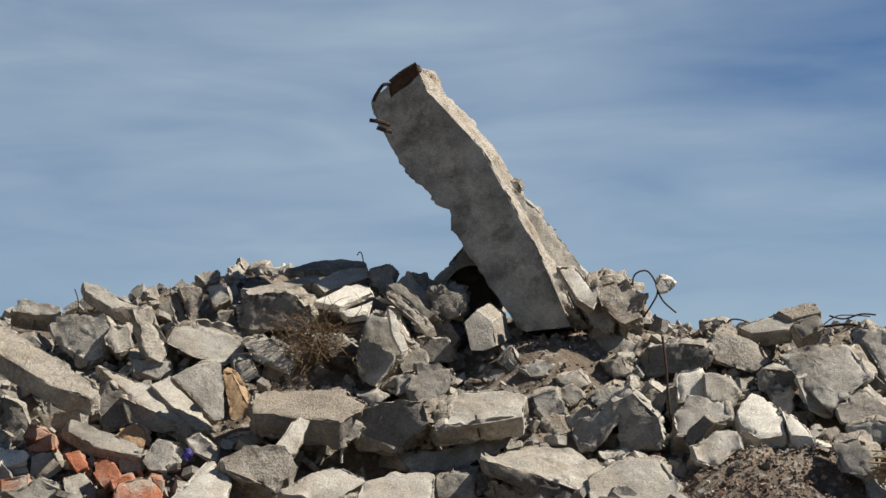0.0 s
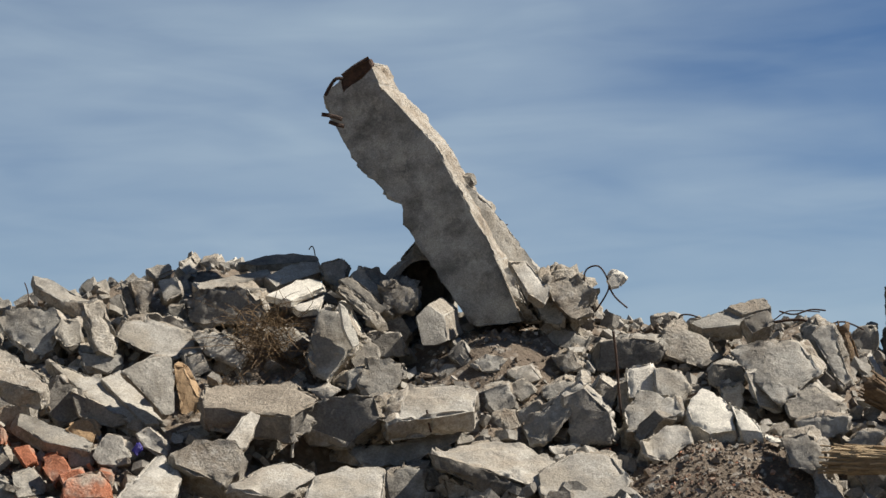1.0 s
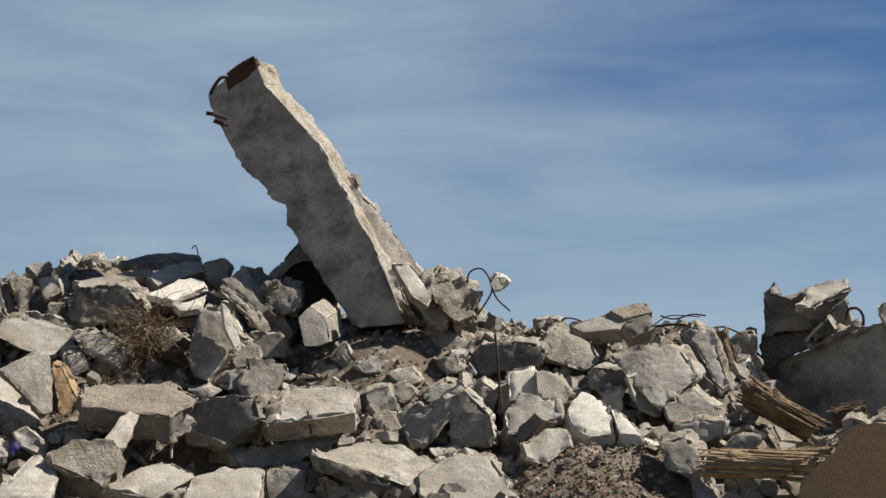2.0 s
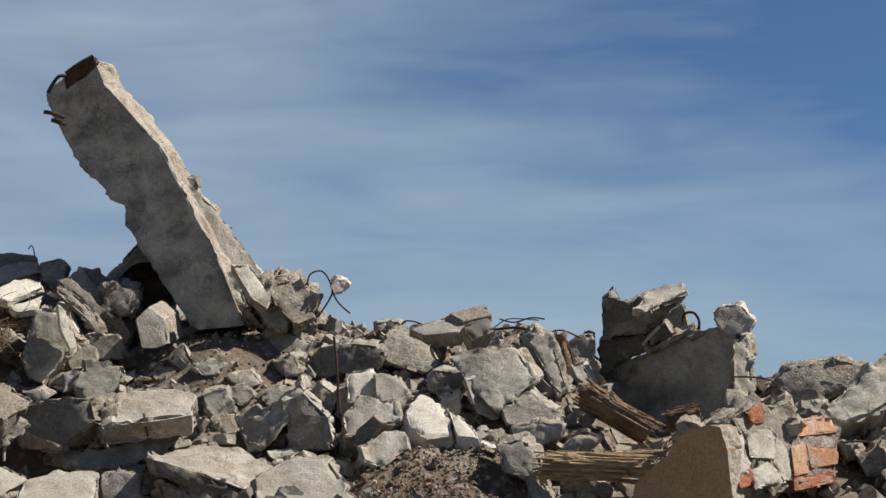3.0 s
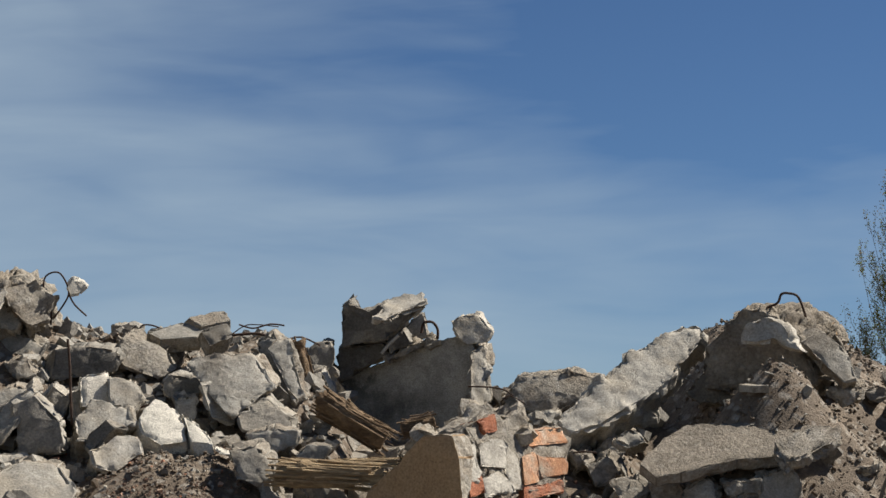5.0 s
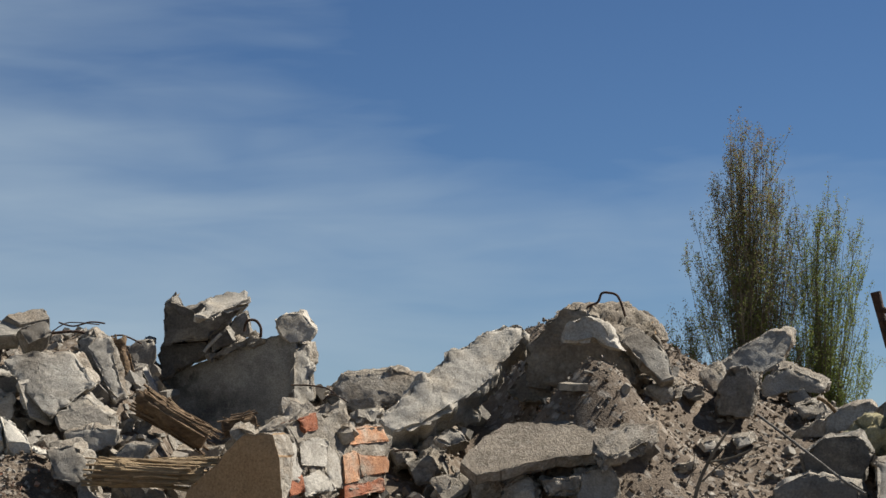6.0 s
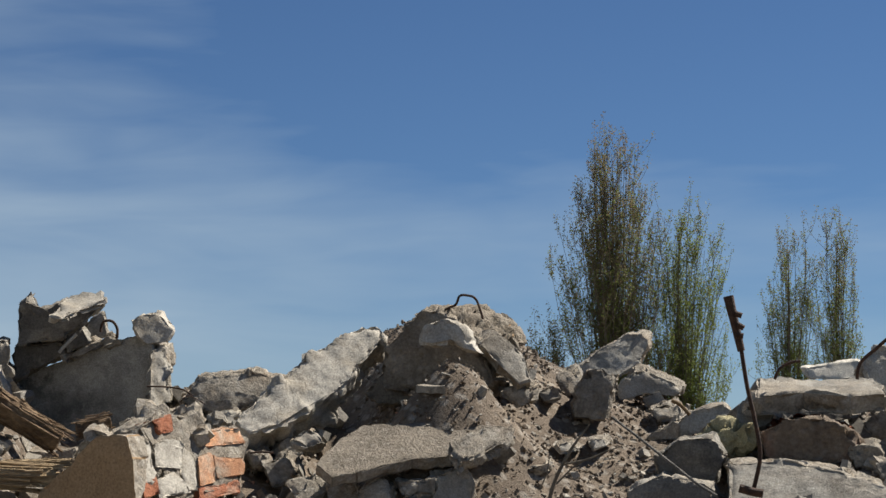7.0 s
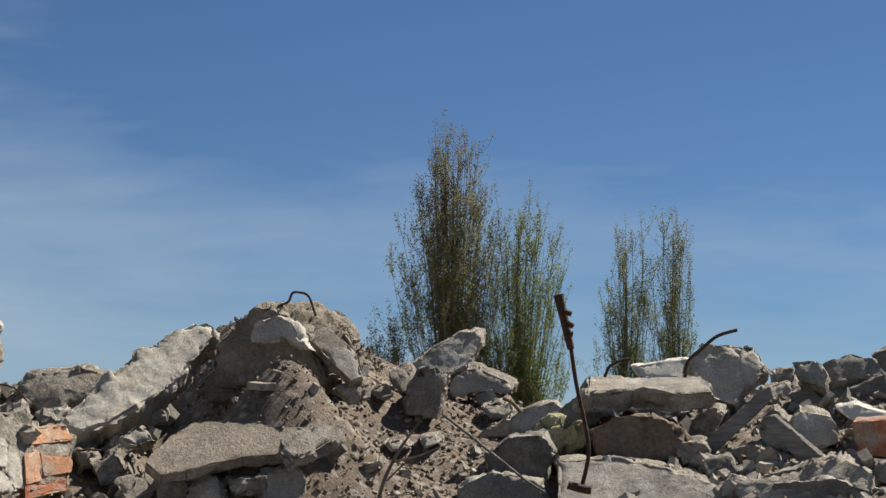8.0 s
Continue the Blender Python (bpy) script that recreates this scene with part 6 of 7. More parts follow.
# ---- pale blocks and slabs below the ridge ----
chunk("concrete_chunk", "broken piece with bright white plaster", "white", (0.748, 5.96, 1.857), (11.2, -20), [(-0.049, 0.05), (0.033, 0.065), (0.044, -0.008), (0.027, -0.056), (-0.053, -0.049)], (0.036, 0.026, 0.12), chips=2, rough=0.0075)
chunk("concrete_chunk", "pale dusty slab of broken concrete, tilted in the heap", "pale", (0.832, 5.941, 1.851), (6.4, -30), [(-0.047, 0.052), (0.03, 0.058), (0.059, -0.004), (0.011, -0.067), (-0.053, -0.036)], (0.036, 0.026, 0.12), side="broken", chips=2, rough=0.0075)
chunk("concrete_chunk", "broken piece with bright white plaster", "white", (0.915, 5.786, 1.757), (1.5, -52), [(-0.066, 0.025), (0.0, 0.132), (0.067, 0.072), (0.068, -0.08), (-0.012, -0.098), (-0.06, -0.041)], (0, 0, 0.08), chips=2, rough=0.0075)
chunk("concrete_chunk", "broken piece with bright white plaster", "white", (1.02, 5.728, 1.729), (-1.6, -56), [(-0.039, 0.113), (0.017, 0.038), (0.048, -0.105), (-0.027, -0.045)], (0, 0, 0.05), chips=1, rough=0.0055)
chunk("concrete_chunk", "pale dusty slab of broken concrete, tilted in the heap", "pale", (0.751, 5.82, 1.767), (-3.0, -38), [(-0.082, 0.01), (-0.028, 0.076), (0.087, 0.064), (0.102, -0.001), (-0.005, -0.074), (-0.076, -0.073)], (0, 0, 0.1), side="broken", chips=2, rough=0.0075)
chunk("concrete_chunk", "pale dusty slab of broken concrete, tilted in the heap", "pale", (0.775, 5.678, 1.672), (0.6, -35), [(-0.068, 0.002), (-0.006, 0.055), (0.06, 0.066), (0.072, 0.004), (-0.003, -0.068), (-0.056, -0.055)], (0, 0, 0.1), side="broken", chips=2, rough=0.0075)
chunk("concrete_chunk", "dark weathered concrete piece wedged in the heap", "dark", (0.733, 5.758, 1.723), (-26.9, -15), [(-0.05, -0.016), (0.015, 0.046), (0.046, 0.023), (-0.013, -0.05)], (0.018, 0.013, 0.06), side="broken", chips=1, rough=0.0066)
chunk("concrete_chunk", "crumbling concrete lump with coarse brown aggregate", "broken", (1.176, 6.509, 2.128), (-4.8, -58), [(-0.082, 0.006), (0.048, 0.056), (0.068, -0.006), (-0.035, -0.051)], (0, 0, 0.04), chips=1, rough=0.0044)
chunk("concrete_chunk", "broken grey concrete piece lying in the rubble heap", "concrete", (1.073, 6.476, 2.082), (-9.0, -55), [(-0.11, -0.008), (0.011, 0.068), (0.101, 0.028), (0.063, -0.036), (-0.064, -0.053)], (0, 0, 0.05), side="broken", chips=1, rough=0.0055)
chunk("concrete_chunk", "broken grey concrete piece lying in the rubble heap", "concrete", (1.176, 6.357, 2.07), (2.0, -35), [(-0.058, 0.01), (0.035, 0.047), (0.054, 0.002), (-0.031, -0.056)], (0, 0, 0.06), side="broken", chips=1, rough=0.0066)
chunk("concrete_chunk", "jagged splintered concrete at the pillar's foot", "broken", (0.561, 6.336, 2.15), (19.2, -22), [(-0.1, 0.061), (0.005, 0.072), (0.081, 0.029), (0.072, -0.057), (-0.005, -0.088), (-0.055, -0.019)], (0.036, 0.026, 0.12), rough=0.016, chips=3)
chunk("concrete_chunk", "jagged splinter of concrete leaning on the pillar's foot", "pale", (0.437, 6.316, 2.197), (18.2, -28), [(-0.064, 0.078), (-0.004, 0.084), (0.061, -0.027), (0.028, -0.088), (-0.021, -0.046)], (0.018, 0.013, 0.06), side="broken", chips=1, rough=0.0066)
# ---- brick masonry and the beam on the wall ----
ochre_wall = chunk("plastered_masonry", "masonry fragment with smooth ochre plaster", "ochre", (1.507, 5.114, 1.629), (-53.6, 0), [(-0.173, -0.056), (-0.065, 0.017), (-0.016, 0.065), (0.018, 0.088), (0.116, 0.093), (0.138, 0.034), (0.155, -0.117), (-0.187, -0.122)], (-0.1, 0, 0.3), rough=0.004, chips=0, side="broken", group="brick masonry", category="masonry")
masonry = chunk("brick_masonry", "broken end of brick masonry held by grey mortar", "broken", (1.793, 5.195, 1.657), (33.9, -20), [(-0.212, 0.042), (-0.172, 0.092), (-0.046, 0.134), (0.08, 0.133), (0.139, 0.092), (0.3, 0.095), (0.297, 0.044), (0.212, -0.076), (0.017, -0.092), (-0.063, -0.125), (-0.198, -0.156), (-0.278, -0.155)], (0.12, 0.05, 0.3), rough=0.012, chips=1, group="brick masonry", category="masonry")
chunk("brick", "", "orange", (1.94, 5.315, 1.727), (32.9, -20), [(-0.085, 0.016), (0.088, 0.034), (0.096, -0.017), (-0.092, -0.032)], (0.024, 0.018, 0.08), rough=0.004, chips=1, parent=masonry)
chunk("brick", "", "orange", (1.862, 5.222, 1.636), (33.4, -20), [(-0.021, 0.039), (0.04, 0.05), (0.028, -0.037), (-0.046, -0.05)], (0.024, 0.018, 0.08), rough=0.004, chips=1, parent=masonry)
chunk("brick", "", "orange", (1.953, 5.287, 1.644), (32.7, -20), [(-0.065, 0.028), (0.079, 0.028), (0.056, -0.021), (-0.068, -0.035)], (0.024, 0.018, 0.08), rough=0.004, chips=1, parent=masonry)
chunk("brick", "", "brick", (1.73, 5.185, 1.754), (34.5, -20), [(-0.052, 0.013), (0.037, 0.031), (0.041, -0.015), (-0.026, -0.029)], (0.024, 0.018, 0.08), rough=0.004, chips=1, parent=masonry)
chunk("brick", "", "brick", (1.655, 5.06, 1.584), (34.8, -20), [(-0.03, 0.018), (0.035, 0.031), (0.032, -0.018), (-0.036, -0.029)], (0.024, 0.018, 0.08), rough=0.004, chips=1, parent=masonry)
chunk("brick", "", "brick", (1.9, 5.222, 1.577), (33.0, -20), [(-0.083, 0.01), (0.097, 0.026), (0.088, -0.004), (-0.096, -0.029)], (0.024, 0.018, 0.08), rough=0.004, chips=1, parent=masonry)
chunk("plaster", "cracked pale plaster on the masonry", "pale", (1.641, 5.079, 1.646), (35.0, -20), [(-0.032, 0.041), (0.062, 0.065), (0.026, -0.048), (-0.056, -0.057)], (0.015, 0.011, 0.05), bulge=0.02, rough=0.006, chips=2, side="broken", parent=masonry)
chunk("plaster", "cracked pale plaster on the masonry", "pale", (1.741, 5.16, 1.677), (34.3, -20), [(-0.062, 0.029), (0.05, 0.039), (0.068, 0.011), (0.028, -0.042), (-0.08, -0.039)], (0.015, 0.011, 0.05), bulge=0.02, rough=0.006, chips=2, side="broken", parent=masonry)
chunk("plaster", "cracked pale plaster on the masonry", "pale", (1.737, 5.122, 1.596), (34.2, -20), [(-0.064, 0.015), (0.025, 0.038), (0.049, 0.009), (0.066, -0.025), (-0.073, -0.038)], (0.015, 0.011, 0.05), bulge=0.02, rough=0.006, chips=2, side="broken", parent=masonry)
chunk("plaster", "cracked pale plaster on the masonry", "pale", (1.796, 5.176, 1.629), (33.8, -20), [(0.005, 0.069), (0.037, 0.04), (0.019, -0.055), (-0.02, -0.052), (-0.039, 0.003)], (0.015, 0.011, 0.05), bulge=0.02, rough=0.006, chips=2, side="broken", parent=masonry)
chunk("broken_crown", "crumbled broken crown of the masonry", "broken", (1.721, 5.291, 1.751), (-12.1, -50), [(-0.155, -0.05), (-0.1, 0.01), (0.008, 0.087), (0.122, 0.077), (0.148, -0.014), (0.03, -0.035), (-0.05, -0.07)], (0, 0, 0.06), rough=0.022, chips=0, parent=ochre_wall)
# thin slab added on the dark beam, paler to give its top a sunlit tone
chunk("concrete_chunk", "pale broken slab added as the sunlit top of a beam fragment", "pale", (1.81, 6.462, 2.182), (-7.0, -62), [(-0.094, -0.091), (-0.029, 0.072), (0.09, 0.11), (0.097, 0.046), (0.008, -0.026), (-0.065, -0.104)], (0, 0, 0.02), rough=0.01, chips=0, side="broken")
# ---- slabs and blocks of the eastern mound ----
chunk("concrete_chunk", "long concrete slab leaning on the mound with a crumbled edge", "pale", (2.358, 5.65, 1.925), (-9.6, -38), [(-0.274, -0.176), (-0.138, -0.029), (-0.014, 0.089), (0.083, 0.162), (0.18, 0.216), (0.24, 0.204), (0.213, 0.143), (0.14, 0.047), (0.058, -0.051), (-0.055, -0.129), (-0.146, -0.196), (-0.241, -0.231)], (0, 0, 0.13), rough=0.012, chips=0)
chunk("concrete_chunk", "brown earth-stained broken block on the mound top", "dusty", (2.703, 5.523, 1.99), (-32.9, -6), [(-0.184, -0.06), (-0.164, 0.025), (-0.104, 0.086), (-0.049, 0.141), (0.035, 0.139), (0.092, 0.116), (0.118, 0.063), (0.147, 0.001), (0.177, -0.074), (0.137, -0.113), (0.041, -0.099), (-0.08, -0.116), (-0.168, -0.102)], (0.09, 0.066, 0.3), bulge=0.05, rough=0.012, chips=2)
chunk("concrete_chunk", "flaked pale plaster on the brown block", "pale", (2.668, 5.374, 2.037), (-29.2, -14), [(-0.085, -0.017), (-0.076, 0.031), (-0.029, 0.058), (0.033, 0.044), (0.061, -0.009), (0.096, -0.049), (0.041, -0.034), (0.007, -0.008), (-0.044, -0.019)], (0.015, 0.011, 0.05), rough=0.007, chips=0)
chunk("concrete_chunk", "flat concrete slab leaning against the mound top", "concrete", (2.853, 5.406, 2.009), (-4.6, -32), [(-0.1, 0.105), (-0.051, 0.12), (0.024, 0.056), (0.077, -0.014), (0.081, -0.111), (0.042, -0.125), (-0.012, -0.055), (-0.061, 0.023)], (0.015, 0.011, 0.05), chips=1, side="broken", rough=0.0055)
chunk("concrete_chunk", "dark rounded block in the hollow of the mound", "dark", (2.622, 5.648, 1.899), (-33.8, -12), [(-0.097, -0.018), (-0.068, 0.04), (0.006, 0.054), (0.077, 0.043), (0.108, -0.018), (0.046, -0.051), (-0.074, -0.051)], (0.06, 0.044, 0.2), bulge=0.05, rough=0.01, side="broken", chips=2)
chunk("concrete_chunk", "ochre plastered fragment lying in the rubble", "ochre", (3.021, 5.736, 2.108), (-16.6, -30), [(-0.038, 0.025), (0.025, 0.02), (0.04, -0.022), (-0.025, -0.023)], (0.024, 0.018, 0.08), chips=2, rough=0.0075)
chunk("concrete_chunk", "flat smooth concrete slab half buried in the dusty mound", "dusty", (2.431, 5.109, 1.7), (-24.2, -60), [(-0.267, -0.098), (-0.206, 0.051), (-0.137, 0.132), (0.081, 0.155), (0.276, 0.123), (0.294, 0.079), (0.208, -0.011), (0.144, -0.044), (0.002, -0.064), (-0.151, -0.141), (-0.22, -0.166)], (0, 0, 0.035), rough=0.004, chips=0, side="broken")
chunk("concrete_chunk", "pale crumbled concrete edge lying on a slab", "broken", (2.57, 4.944, 1.711), (-20.1, -56), [(-0.099, -0.04), (-0.01, 0.042), (0.082, 0.096), (0.098, 0.054), (0.007, -0.047), (-0.072, -0.101)], (0, 0, 0.03), rough=0.014, chips=0)
chunk("concrete_chunk", "broken grey concrete piece lying in the rubble heap", "concrete", (2.224, 5.38, 1.729), (-11.4, -25), [(-0.065, -0.013), (-0.006, 0.035), (0.03, 0.021), (0.049, -0.012), (-0.009, -0.034)], (0.024, 0.018, 0.08), side="broken", chips=2, rough=0.0075)
# ---- slabs of the eastern rubble ----
chunk("concrete_chunk", "broad grey concrete slab jutting over the rubble", "concrete", (3.8, 5.121, 1.898), (-35.0, -72), [(-0.231, -0.045), (-0.177, 0.092), (0.038, 0.124), (0.2, 0.115), (0.24, -0.049), (0.123, -0.081), (-0.018, -0.033), (-0.176, -0.098)], (0, 0, 0.06), rough=0.008, chips=2, side="broken")
chunk("concrete_chunk", "pale sunlit boulder of concrete on the rubble", "pale", (4.205, 5.171, 1.962), (-13.5, -18), [(-0.13, 0.022), (-0.077, 0.081), (0.01, 0.093), (0.114, 0.077), (0.153, -0.007), (0.07, -0.068), (-0.019, -0.119), (-0.116, -0.075)], (0.06, 0.044, 0.2), bulge=0.12, rough=0.012, chips=4, side="broken")
chunk("concrete_chunk", "broken grey concrete piece lying in the rubble heap", "concrete", (4.474, 5.084, 1.96), (-29.7, -30), [(-0.061, 0.045), (0.014, 0.05), (0.05, -0.004), (0.04, -0.062), (-0.041, -0.027)], (0.036, 0.026, 0.12), side="broken", chips=2, rough=0.0075)
chunk("concrete_chunk", "dark weathered concrete piece wedged in the heap", "dark", (4.643, 5.072, 1.974), (-40.8, -35), [(-0.118, 0.001), (-0.014, 0.08), (0.075, 0.035), (0.11, -0.025), (0.021, -0.032), (-0.073, -0.059)], (0, 0, 0.12), side="broken", chips=2, rough=0.0075)
chunk("concrete_chunk", "pale dusty slab of broken concrete, tilted in the heap", "pale", (4.094, 4.62, 1.765), (-14.8, -15), [(-0.066, 0.023), (0.008, 0.113), (0.058, 0.046), (0.086, -0.043), (-0.016, -0.078), (-0.069, -0.061)], (0.042, 0.031, 0.14), side="broken", chips=2, rough=0.0075)
chunk("concrete_chunk", "pale dusty slab of broken concrete, tilted in the heap", "pale", (3.666, 5.261, 1.823), (-18.4, -35), [(-0.135, -0.046), (-0.038, 0.045), (0.08, 0.078), (0.088, 0.037), (0.064, -0.038), (-0.057, -0.077)], (0, 0, 0.1), side="broken", chips=2, rough=0.0075)


# ---- drain pipe under the pillar ----
def pipe(label, centre, axis, length, outer, wall):
    """A short thick-walled pipe with a worn rim."""
    bm = bmesh.new()
    rings = []
    n = 40
    for r, y in ((outer, 0.0), (outer, length), (outer - wall, length), (outer - wall, 0.0)):
        rings.append([bm.verts.new((r * math.cos(2 * math.pi * k / n), y, r * math.sin(2 * math.pi * k / n))) for k in range(n)])
    for a, b in zip(rings, rings[1:] + rings[:1]):
        for k in range(n):
            bm.faces.new((a[k], a[(k + 1) % n], b[(k + 1) % n], b[k]))
    bmesh.ops.recalc_face_normals(bm, faces=bm.faces)
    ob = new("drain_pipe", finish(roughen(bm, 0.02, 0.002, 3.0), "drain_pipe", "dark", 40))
    ob.matrix_basis = pose(*centre, *axis)
    return tagged(ob, label, "pipe", "pipe under the pillar")


pipe("short dark concrete drain pipe wedged under the pillar", (0.10, 6.62, 2.20), (4, 0, 6), 0.38, 0.112, 0.014)


# ---- loose rubble ----
def hull(rnd, flat=0.7):
    """An angular stone about one unit across."""
    bm = bmesh.new()
    for _ in range(11):
        p = Vector((rnd.uniform(-1, 1), rnd.uniform(-1, 1), rnd.uniform(-1, 1)))
        p = p / max(abs(p.x), abs(p.y), abs(p.z)) * rnd.uniform(0.75, 1.0)
        bm.verts.new((p.x * 0.5, p.y * 0.5 * rnd.uniform(0.75, 1), p.z * 0.5 * flat))
    out = bmesh.ops.convex_hull(bm, input=bm.verts)
    bmesh.ops.delete(bm, geom=[v for v in out["geom_interior"] if isinstance(v, bmesh.types.BMVert)], context="VERTS")
    bmesh.ops.recalc_face_normals(bm, faces=bm.faces)
    return bm


def shard(rnd):
    """A broken-off plate or block about one unit across, with sharp split faces."""
    bm = bmesh.new()
    bmesh.ops.create_cube(bm, size=1.0)
    bmesh.ops.scale(bm, vec=(1.0, rnd.uniform(0.55, 0.9), rnd.uniform(0.18, 0.6)), verts=bm.verts)
    for _ in range(rnd.randint(4, 6)):
        way = Vector((rnd.gauss(0, 1), rnd.gauss(0, 1), rnd.gauss(0, 0.45))).normalized()
        cut = bmesh.ops.bisect_plane(bm, geom=bm.verts[:] + bm.edges[:] + bm.faces[:], plane_co=way * rnd.uniform(0.2, 0.42), plane_no=way, clear_outer=True)
        loop = [e for e in cut["geom_cut"] if isinstance(e, bmesh.types.BMEdge)]
        if loop:
            bmesh.ops.holes_fill(bm, edges=loop, sides=0)
    bmesh.ops.recalc_face_normals(bm, faces=bm.faces)
    return bm


def surface(az, d):
    x, y = d * math.sin(radians(az)), d * math.cos(radians(az)) - ARM
    return Vector((x, y, heap(az, d) + crumble(x, y, d)))


def bare(az, d):
    """Stretches of the heap where soil lies open."""
    return 22.3 < az < 33.2 and (d > 5.9 or az < 32) or 6.5 < az < 11.5 and d < 6.2 or 2 < az < 4.6 and 6.2 < d < 7.0


def lumps():
    """Fist- to head-sized pieces that fill the heap between the large ones."""
    rnd = random.Random(11)
    shapes = {}
    for m in ("concrete", "broken", "dark", "pale"):
        shapes[m] = []
        for k in range(8):
            bm = shard(rnd)
            bmesh.ops.scale(bm, vec=(0.19, 0.19, 0.19), verts=bm.verts)
            shapes[m].append(finish(roughen(bm, 0.015, 0.005 if m == "broken" else 0.003, k + 2.0), "rubble_piece", m))
    words = {"concrete": "fist-sized grey concrete rubble lying in the heap", "broken": "crumbly brown lump of old concrete rubble",
             "dark": "dark grimy concrete rubble wedged in the heap", "pale": "pale dusty piece of concrete rubble"}
    made = 0
    while made < 230:
        az, d = rnd.uniform(-14, 45), 5.4 + 1.75 * rnd.random()
        if bare(az, d) and rnd.random() < 0.88:
            continue
        m = rnd.choices(("concrete", "broken", "dark", "pale"), (5, 4, 3, 3))[0]
        size = rnd.choice((0.25, 0.32, 0.38, 0.45, 0.55, 0.7)) * (0.75 if d > 6.9 else 1)
        ob = new("rubble_piece", rnd.choice(shapes[m]))
        ob.matrix_basis = pose(*(surface(az, d) + Vector((0, 0, 0.02 * size))), rnd.uniform(-50, 50), rnd.uniform(-50, 50), rnd.uniform(0, 360)) @ Matrix.Diagonal((size, size * rnd.uniform(0.8, 1.3), size, 1))
        tagged(ob, words[m], "rubble", "small rubble of the heap")
        made += 1


def gravel(name, label, material, count, small, large, seed, where=None):
    """Uncounted grit and crumbs, joined."""
    rnd = random.Random(seed)
    kinds = []
    for _ in range(9):
        bm = shard(rnd) if large > 0.045 else hull(rnd, 0.7)
        bmesh.ops.triangulate(bm, faces=bm.faces)
        bm.verts.index_update()
        kinds.append(([v.co.copy() for v in bm.verts], [[v.index for v in f.verts] for f in bm.faces]))
        bm.free()
    verts, faces = [], []
    n = 0
    while n < count:
        az, d = rnd.uniform(-14, 45), 5.3 + 2.4 * rnd.random()
        if where and not where(az, d):
            continue
        n += 1
        size = small * (large / small) ** (rnd.random() ** 1.8)
        if bare(az, d) and size > 0.022 and rnd.random() < 0.85:
            size *= 0.4
        m = pose(*(surface(az, d) + Vector((0, 0, size * 0.2))), rnd.uniform(-60, 60), rnd.uniform(-60, 60), rnd.uniform(0, 360))
        co, fs = rnd.choice(kinds)
        k = len(verts)
        verts += [m @ (c * size) for c in co]
        faces += [[k + i for i in f] for f in fs]
    mesh = bpy.data.meshes.new(name)
    mesh.from_pydata(verts, [], faces)
    mesh.materials.append(M[material])
    return tagged(new(name, mesh), label, "gravel", kind="stuff")


lumps()
gravel("grey_grit", "grey concrete grit and crumbs strewn over the heap", "concrete", 5200, 0.008, 0.06, 1)
gravel("brown_grit", "brown crumbs of mortar and soil over the heap", "soil", 5200, 0.008, 0.05, 2)
gravel("pale_grit", "pale chips of concrete and plaster in the soil", "pale", 1300, 0.006, 0.04, 3)
gravel("small_rubble", "small dark broken rubble between the chunks", "dark", 1100, 0.025, 0.09, 8, lambda az, d: not bare(az, d))
gravel("small_rubble", "small grey broken rubble between the chunks", "concrete", 1100, 0.025, 0.09, 9, lambda az, d: not bare(az, d))
gravel("small_rubble", "small brown broken rubble between the chunks", "broken", 1100, 0.025, 0.09, 10, lambda az, d: not bare(az, d))
gravel("soil_crumbs", "fine crumbs of dusty soil on the bare slopes", "soil", 9000, 0.005, 0.02, 12, bare)
gravel("soil_crumbs", "fine brown crumbs of soil below the white chunks", "loam", 2600, 0.004, 0.014, 13, lambda az, d: 6.3 < az < 11.8 and d < 6.3)
gravel("brick_grit", "red brick crumbs in the brown soil", "brick", 420, 0.008, 0.05, 4, lambda az, d: az < -8 and d < 6.2 or 5 < az < 12 and d < 6.3 or 16 < az < 24 and d < 6.3)


# ---- dry stalks and twigs ----
def tuft(name, label, centre, spread, count, length, seed, lean=0.8, r=0.0012):
    rnd = random.Random(seed)
    ob = new(name)
    ob.location = centre
    joined = bmesh.new()
    for _ in range(count):
        p = Vector([rnd.uniform(-s, s) for s in spread])
        way = Vector((rnd.uniform(-lean, lean), rnd.uniform(-lean, 0.2), rnd.uniform(-0.5, 1))).normalized()
        bend = Vector((rnd.uniform(-1, 1), rnd.uniform(-1, 1), rnd.uniform(-1, 0.2))) * 0.5
        k = length * rnd.uniform(0.5, 1.2)
        one = tube([p, p + way * k * 0.5, p + (way + bend) * k], r * rnd.uniform(0.7, 1.6), 3, 0.5)
        mesh = bpy.data.meshes.new("stalk")
        one.to_mesh(mesh)
        one.free()
        joined.from_mesh(mesh)
        bpy.data.meshes.remove(mesh)
    part("stalks", joined, "straw", ob)
    return tagged(ob, label, "dry grass", kind="stuff")


tuft("dry_tuft", "tangled brown tuft of dry roots and grass", (-0.41, 6.2, 2.0), (0.10, 0.06, 0.07), 240, 0.15, 5)
tuft("dry_tuft", "sparse brown dry grass on the soil", (-0.45, 5.95, 1.80), (0.12, 0.06, 0.03), 60, 0.10, 6)


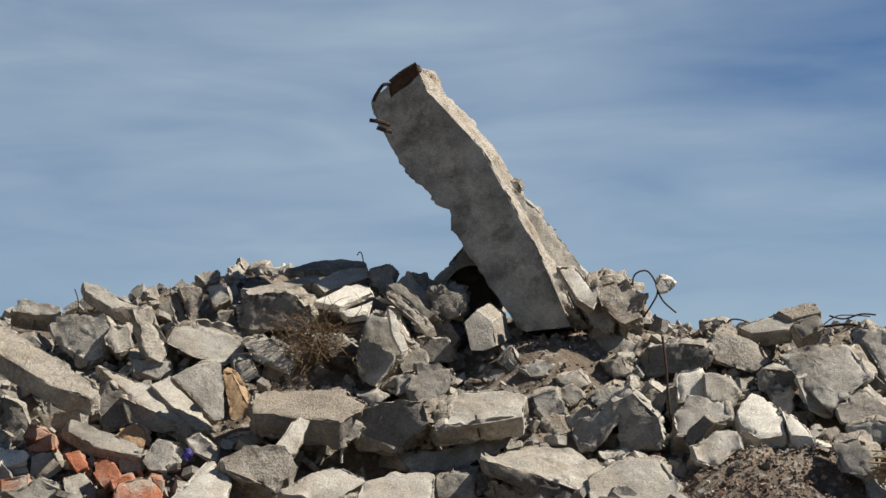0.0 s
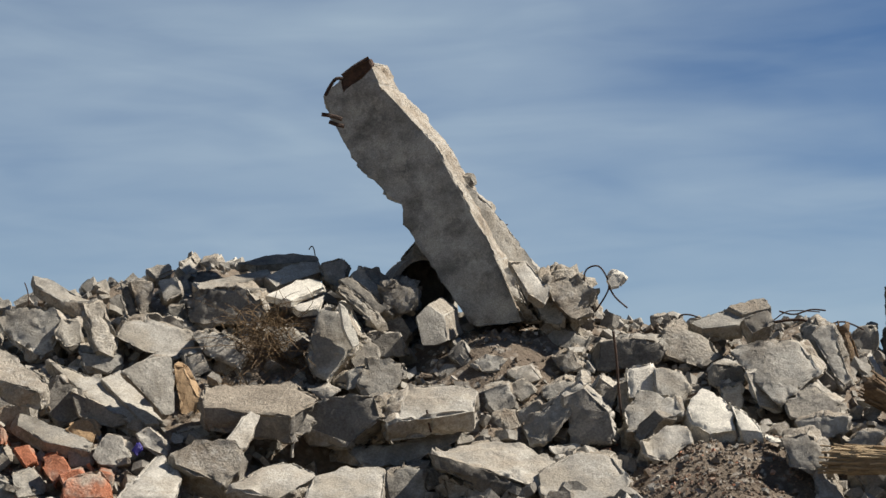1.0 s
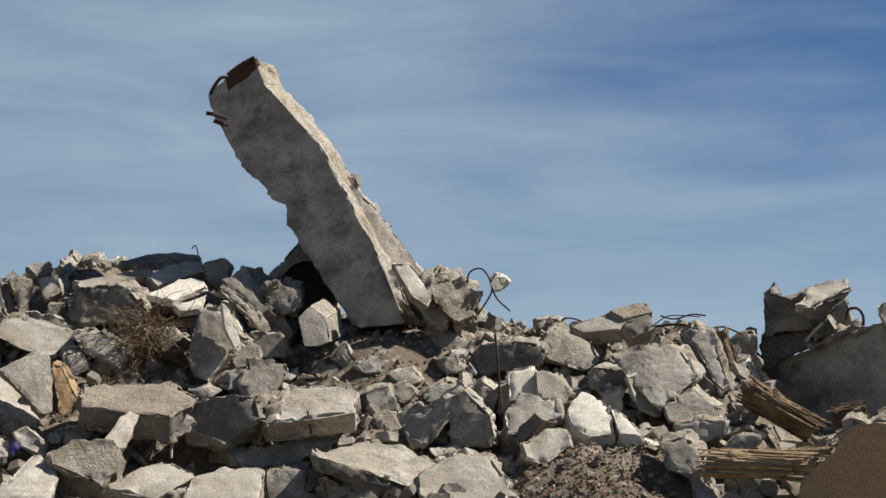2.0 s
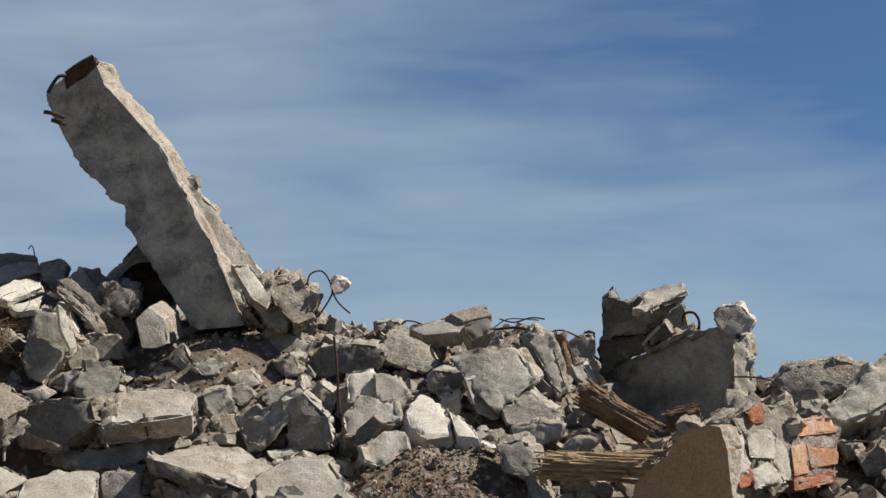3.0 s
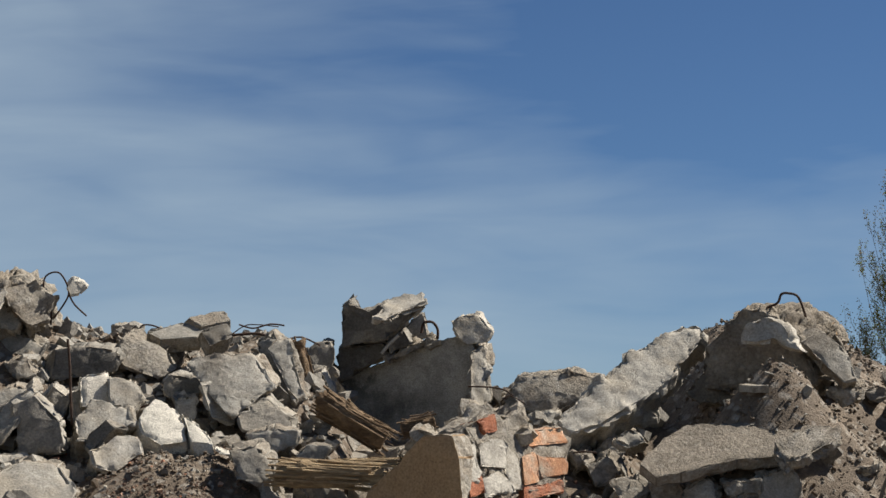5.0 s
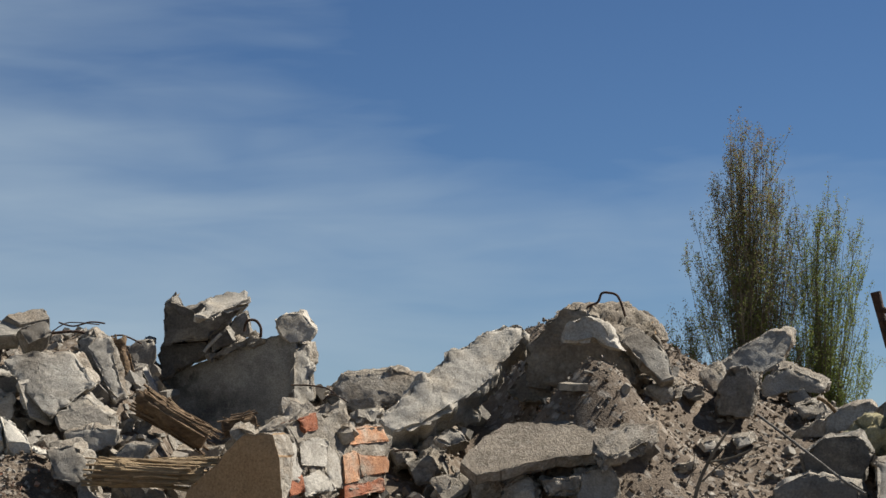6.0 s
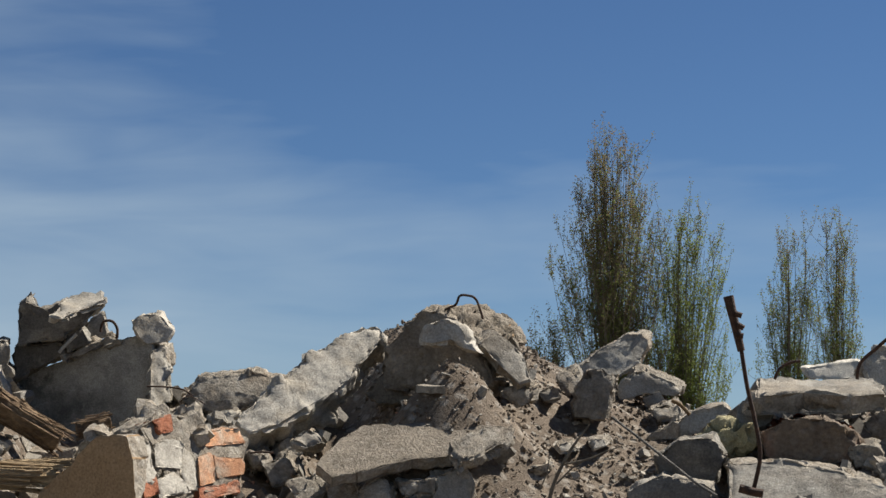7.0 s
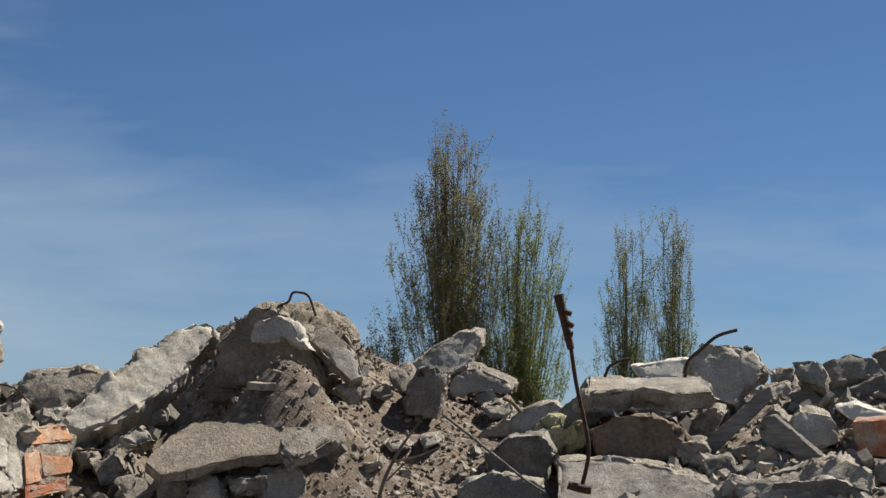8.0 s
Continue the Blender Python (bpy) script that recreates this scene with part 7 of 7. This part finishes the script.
# ---- poplars behind the heap ----
def poplar(label, bearing, distance, height, half, green, seed, limbs=46):
    """A fastigiate tree in young leaf: trunk, steep limbs with twigs, and small leaf sprays."""
    rnd = random.Random(seed)
    tree = new("poplar_tree")
    tree.location = (distance * math.sin(radians(bearing)), distance * math.cos(radians(bearing)), 0)
    sway = Vector((rnd.uniform(-0.3, 0.3), 0, 0))
    trunk = [Vector((0, 0, 0)), Vector((0.1, 0, height * 0.3)) + sway, Vector((-0.1, 0, height * 0.6)), Vector((0, 0, height * 0.92))]
    part("trunk", tube(trunk, 0.011 * height, 8, 0.12), "bark", tree)
    twigs = bmesh.new()
    leaf_v, leaf_f, bud_v, bud_f = [], [], [], []

    def add(bm_from):
        mesh = bpy.data.meshes.new("twig")
        bm_from.to_mesh(mesh)
        bm_from.free()
        twigs.from_mesh(mesh)
        bpy.data.meshes.remove(mesh)

    def spray(p, n, size):
        up = p.z / height
        for _ in range(n):
            q = p + Vector((rnd.gauss(0, 0.08), rnd.gauss(0, 0.08), rnd.gauss(0, 0.15)))
            a = Vector((rnd.gauss(0, 1), rnd.gauss(0, 1), rnd.gauss(0, 1))).normalized() * size * rnd.uniform(0.5, 1.2)
            b = a.cross(Vector((rnd.gauss(0, 1), rnd.gauss(0, 1), rnd.gauss(0, 1)))).normalized() * size * rnd.uniform(0.4, 0.8)
            v, f = (leaf_v, leaf_f) if rnd.random() < green + 0.2 - 0.9 * (up - 0.45) else (bud_v, bud_f)
            k = len(v)
            v += [q - a, q + b, q + a, q - b]
            f.append((k, k + 1, k + 2, k + 3))

    for i in range(limbs):
        s = (i + rnd.random()) / limbs
        top = height * (0.30 + 0.70 * rnd.random() ** 0.52)
        reach = half * float(np.interp(top / height, (0.3, 0.5, 0.7, 0.85, 1.0), (0.9, 1.0, 0.92, 0.75, 0.42))) * rnd.uniform(0.15, 1.0) ** 0.7
        turn = rnd.uniform(0, 2 * math.pi)
        out = Vector((math.cos(turn), math.sin(turn), 0)) * reach
        start = Vector((0, 0, max(0.6, top * rnd.uniform(0.06, 0.3))))
        mid = start.lerp(Vector((0, 0, top)), 0.45) + out * rnd.uniform(0.45, 0.65)
        end = Vector((0, 0, top)) + out
        pts = [start, start.lerp(mid, 0.5) + out * 0.15, mid, mid.lerp(end, 0.55) + Vector((rnd.gauss(0, 0.1), rnd.gauss(0, 0.1), 0)), end]
        add(tube(pts, 0.042, 4, 0.2))
        for k in range(16):
            t = rnd.uniform(0.15, 1.0)
            j = min(int(t * 4), 3)
            p = pts[j].lerp(pts[j + 1], t * 4 - j)
            side = Vector((rnd.gauss(0, 0.34) + out.x * 0.06, rnd.gauss(0, 0.34) + out.y * 0.06, rnd.uniform(0.7, 1.4))) * rnd.uniform(0.7, 1.5)
            add(tube([p, p + side * 0.5 + Vector((side.x * 0.2, side.y * 0.2, 0)), p + side], 0.012, 3, 0.5))
            for w in (0.35, 0.7, 1.0):
                spray(p + side * w, 14, 0.055)
    part("branchwork", twigs, "bark", tree)
    for nm, v, f, m in (("foliage", leaf_v, leaf_f, "leaf"), ("brown_foliage", bud_v, bud_f, "leafbrown")):
        if v:
            mesh = bpy.data.meshes.new(nm)
            mesh.from_pydata(v, [], f)
            mesh.materials.append(M[m])
            new(nm, mesh).parent = tree
    return tagged(tree, label, "tree", "poplars behind the heap")


poplar("tall columnar poplar in sparse young brownish leaf", 30.05, 100, 18.5, 3.5, 0.5, 1, 120)
poplar("columnar poplar in fresh green leaf beside a taller one", 31.95, 101, 15.8, 2.9, 1.0, 2, 64)
poplar("small young poplar with sparse green leaf", 28.05, 99, 9.0, 1.4, 0.7, 3, 30)
poplar("slender poplar with sparse young leaf", 35.05, 112, 15.7, 2.1, 0.75, 4, 34)
poplar("slender upright poplar with sparse young leaf", 36.4, 112, 16.1, 1.8, 0.7, 5, 32)
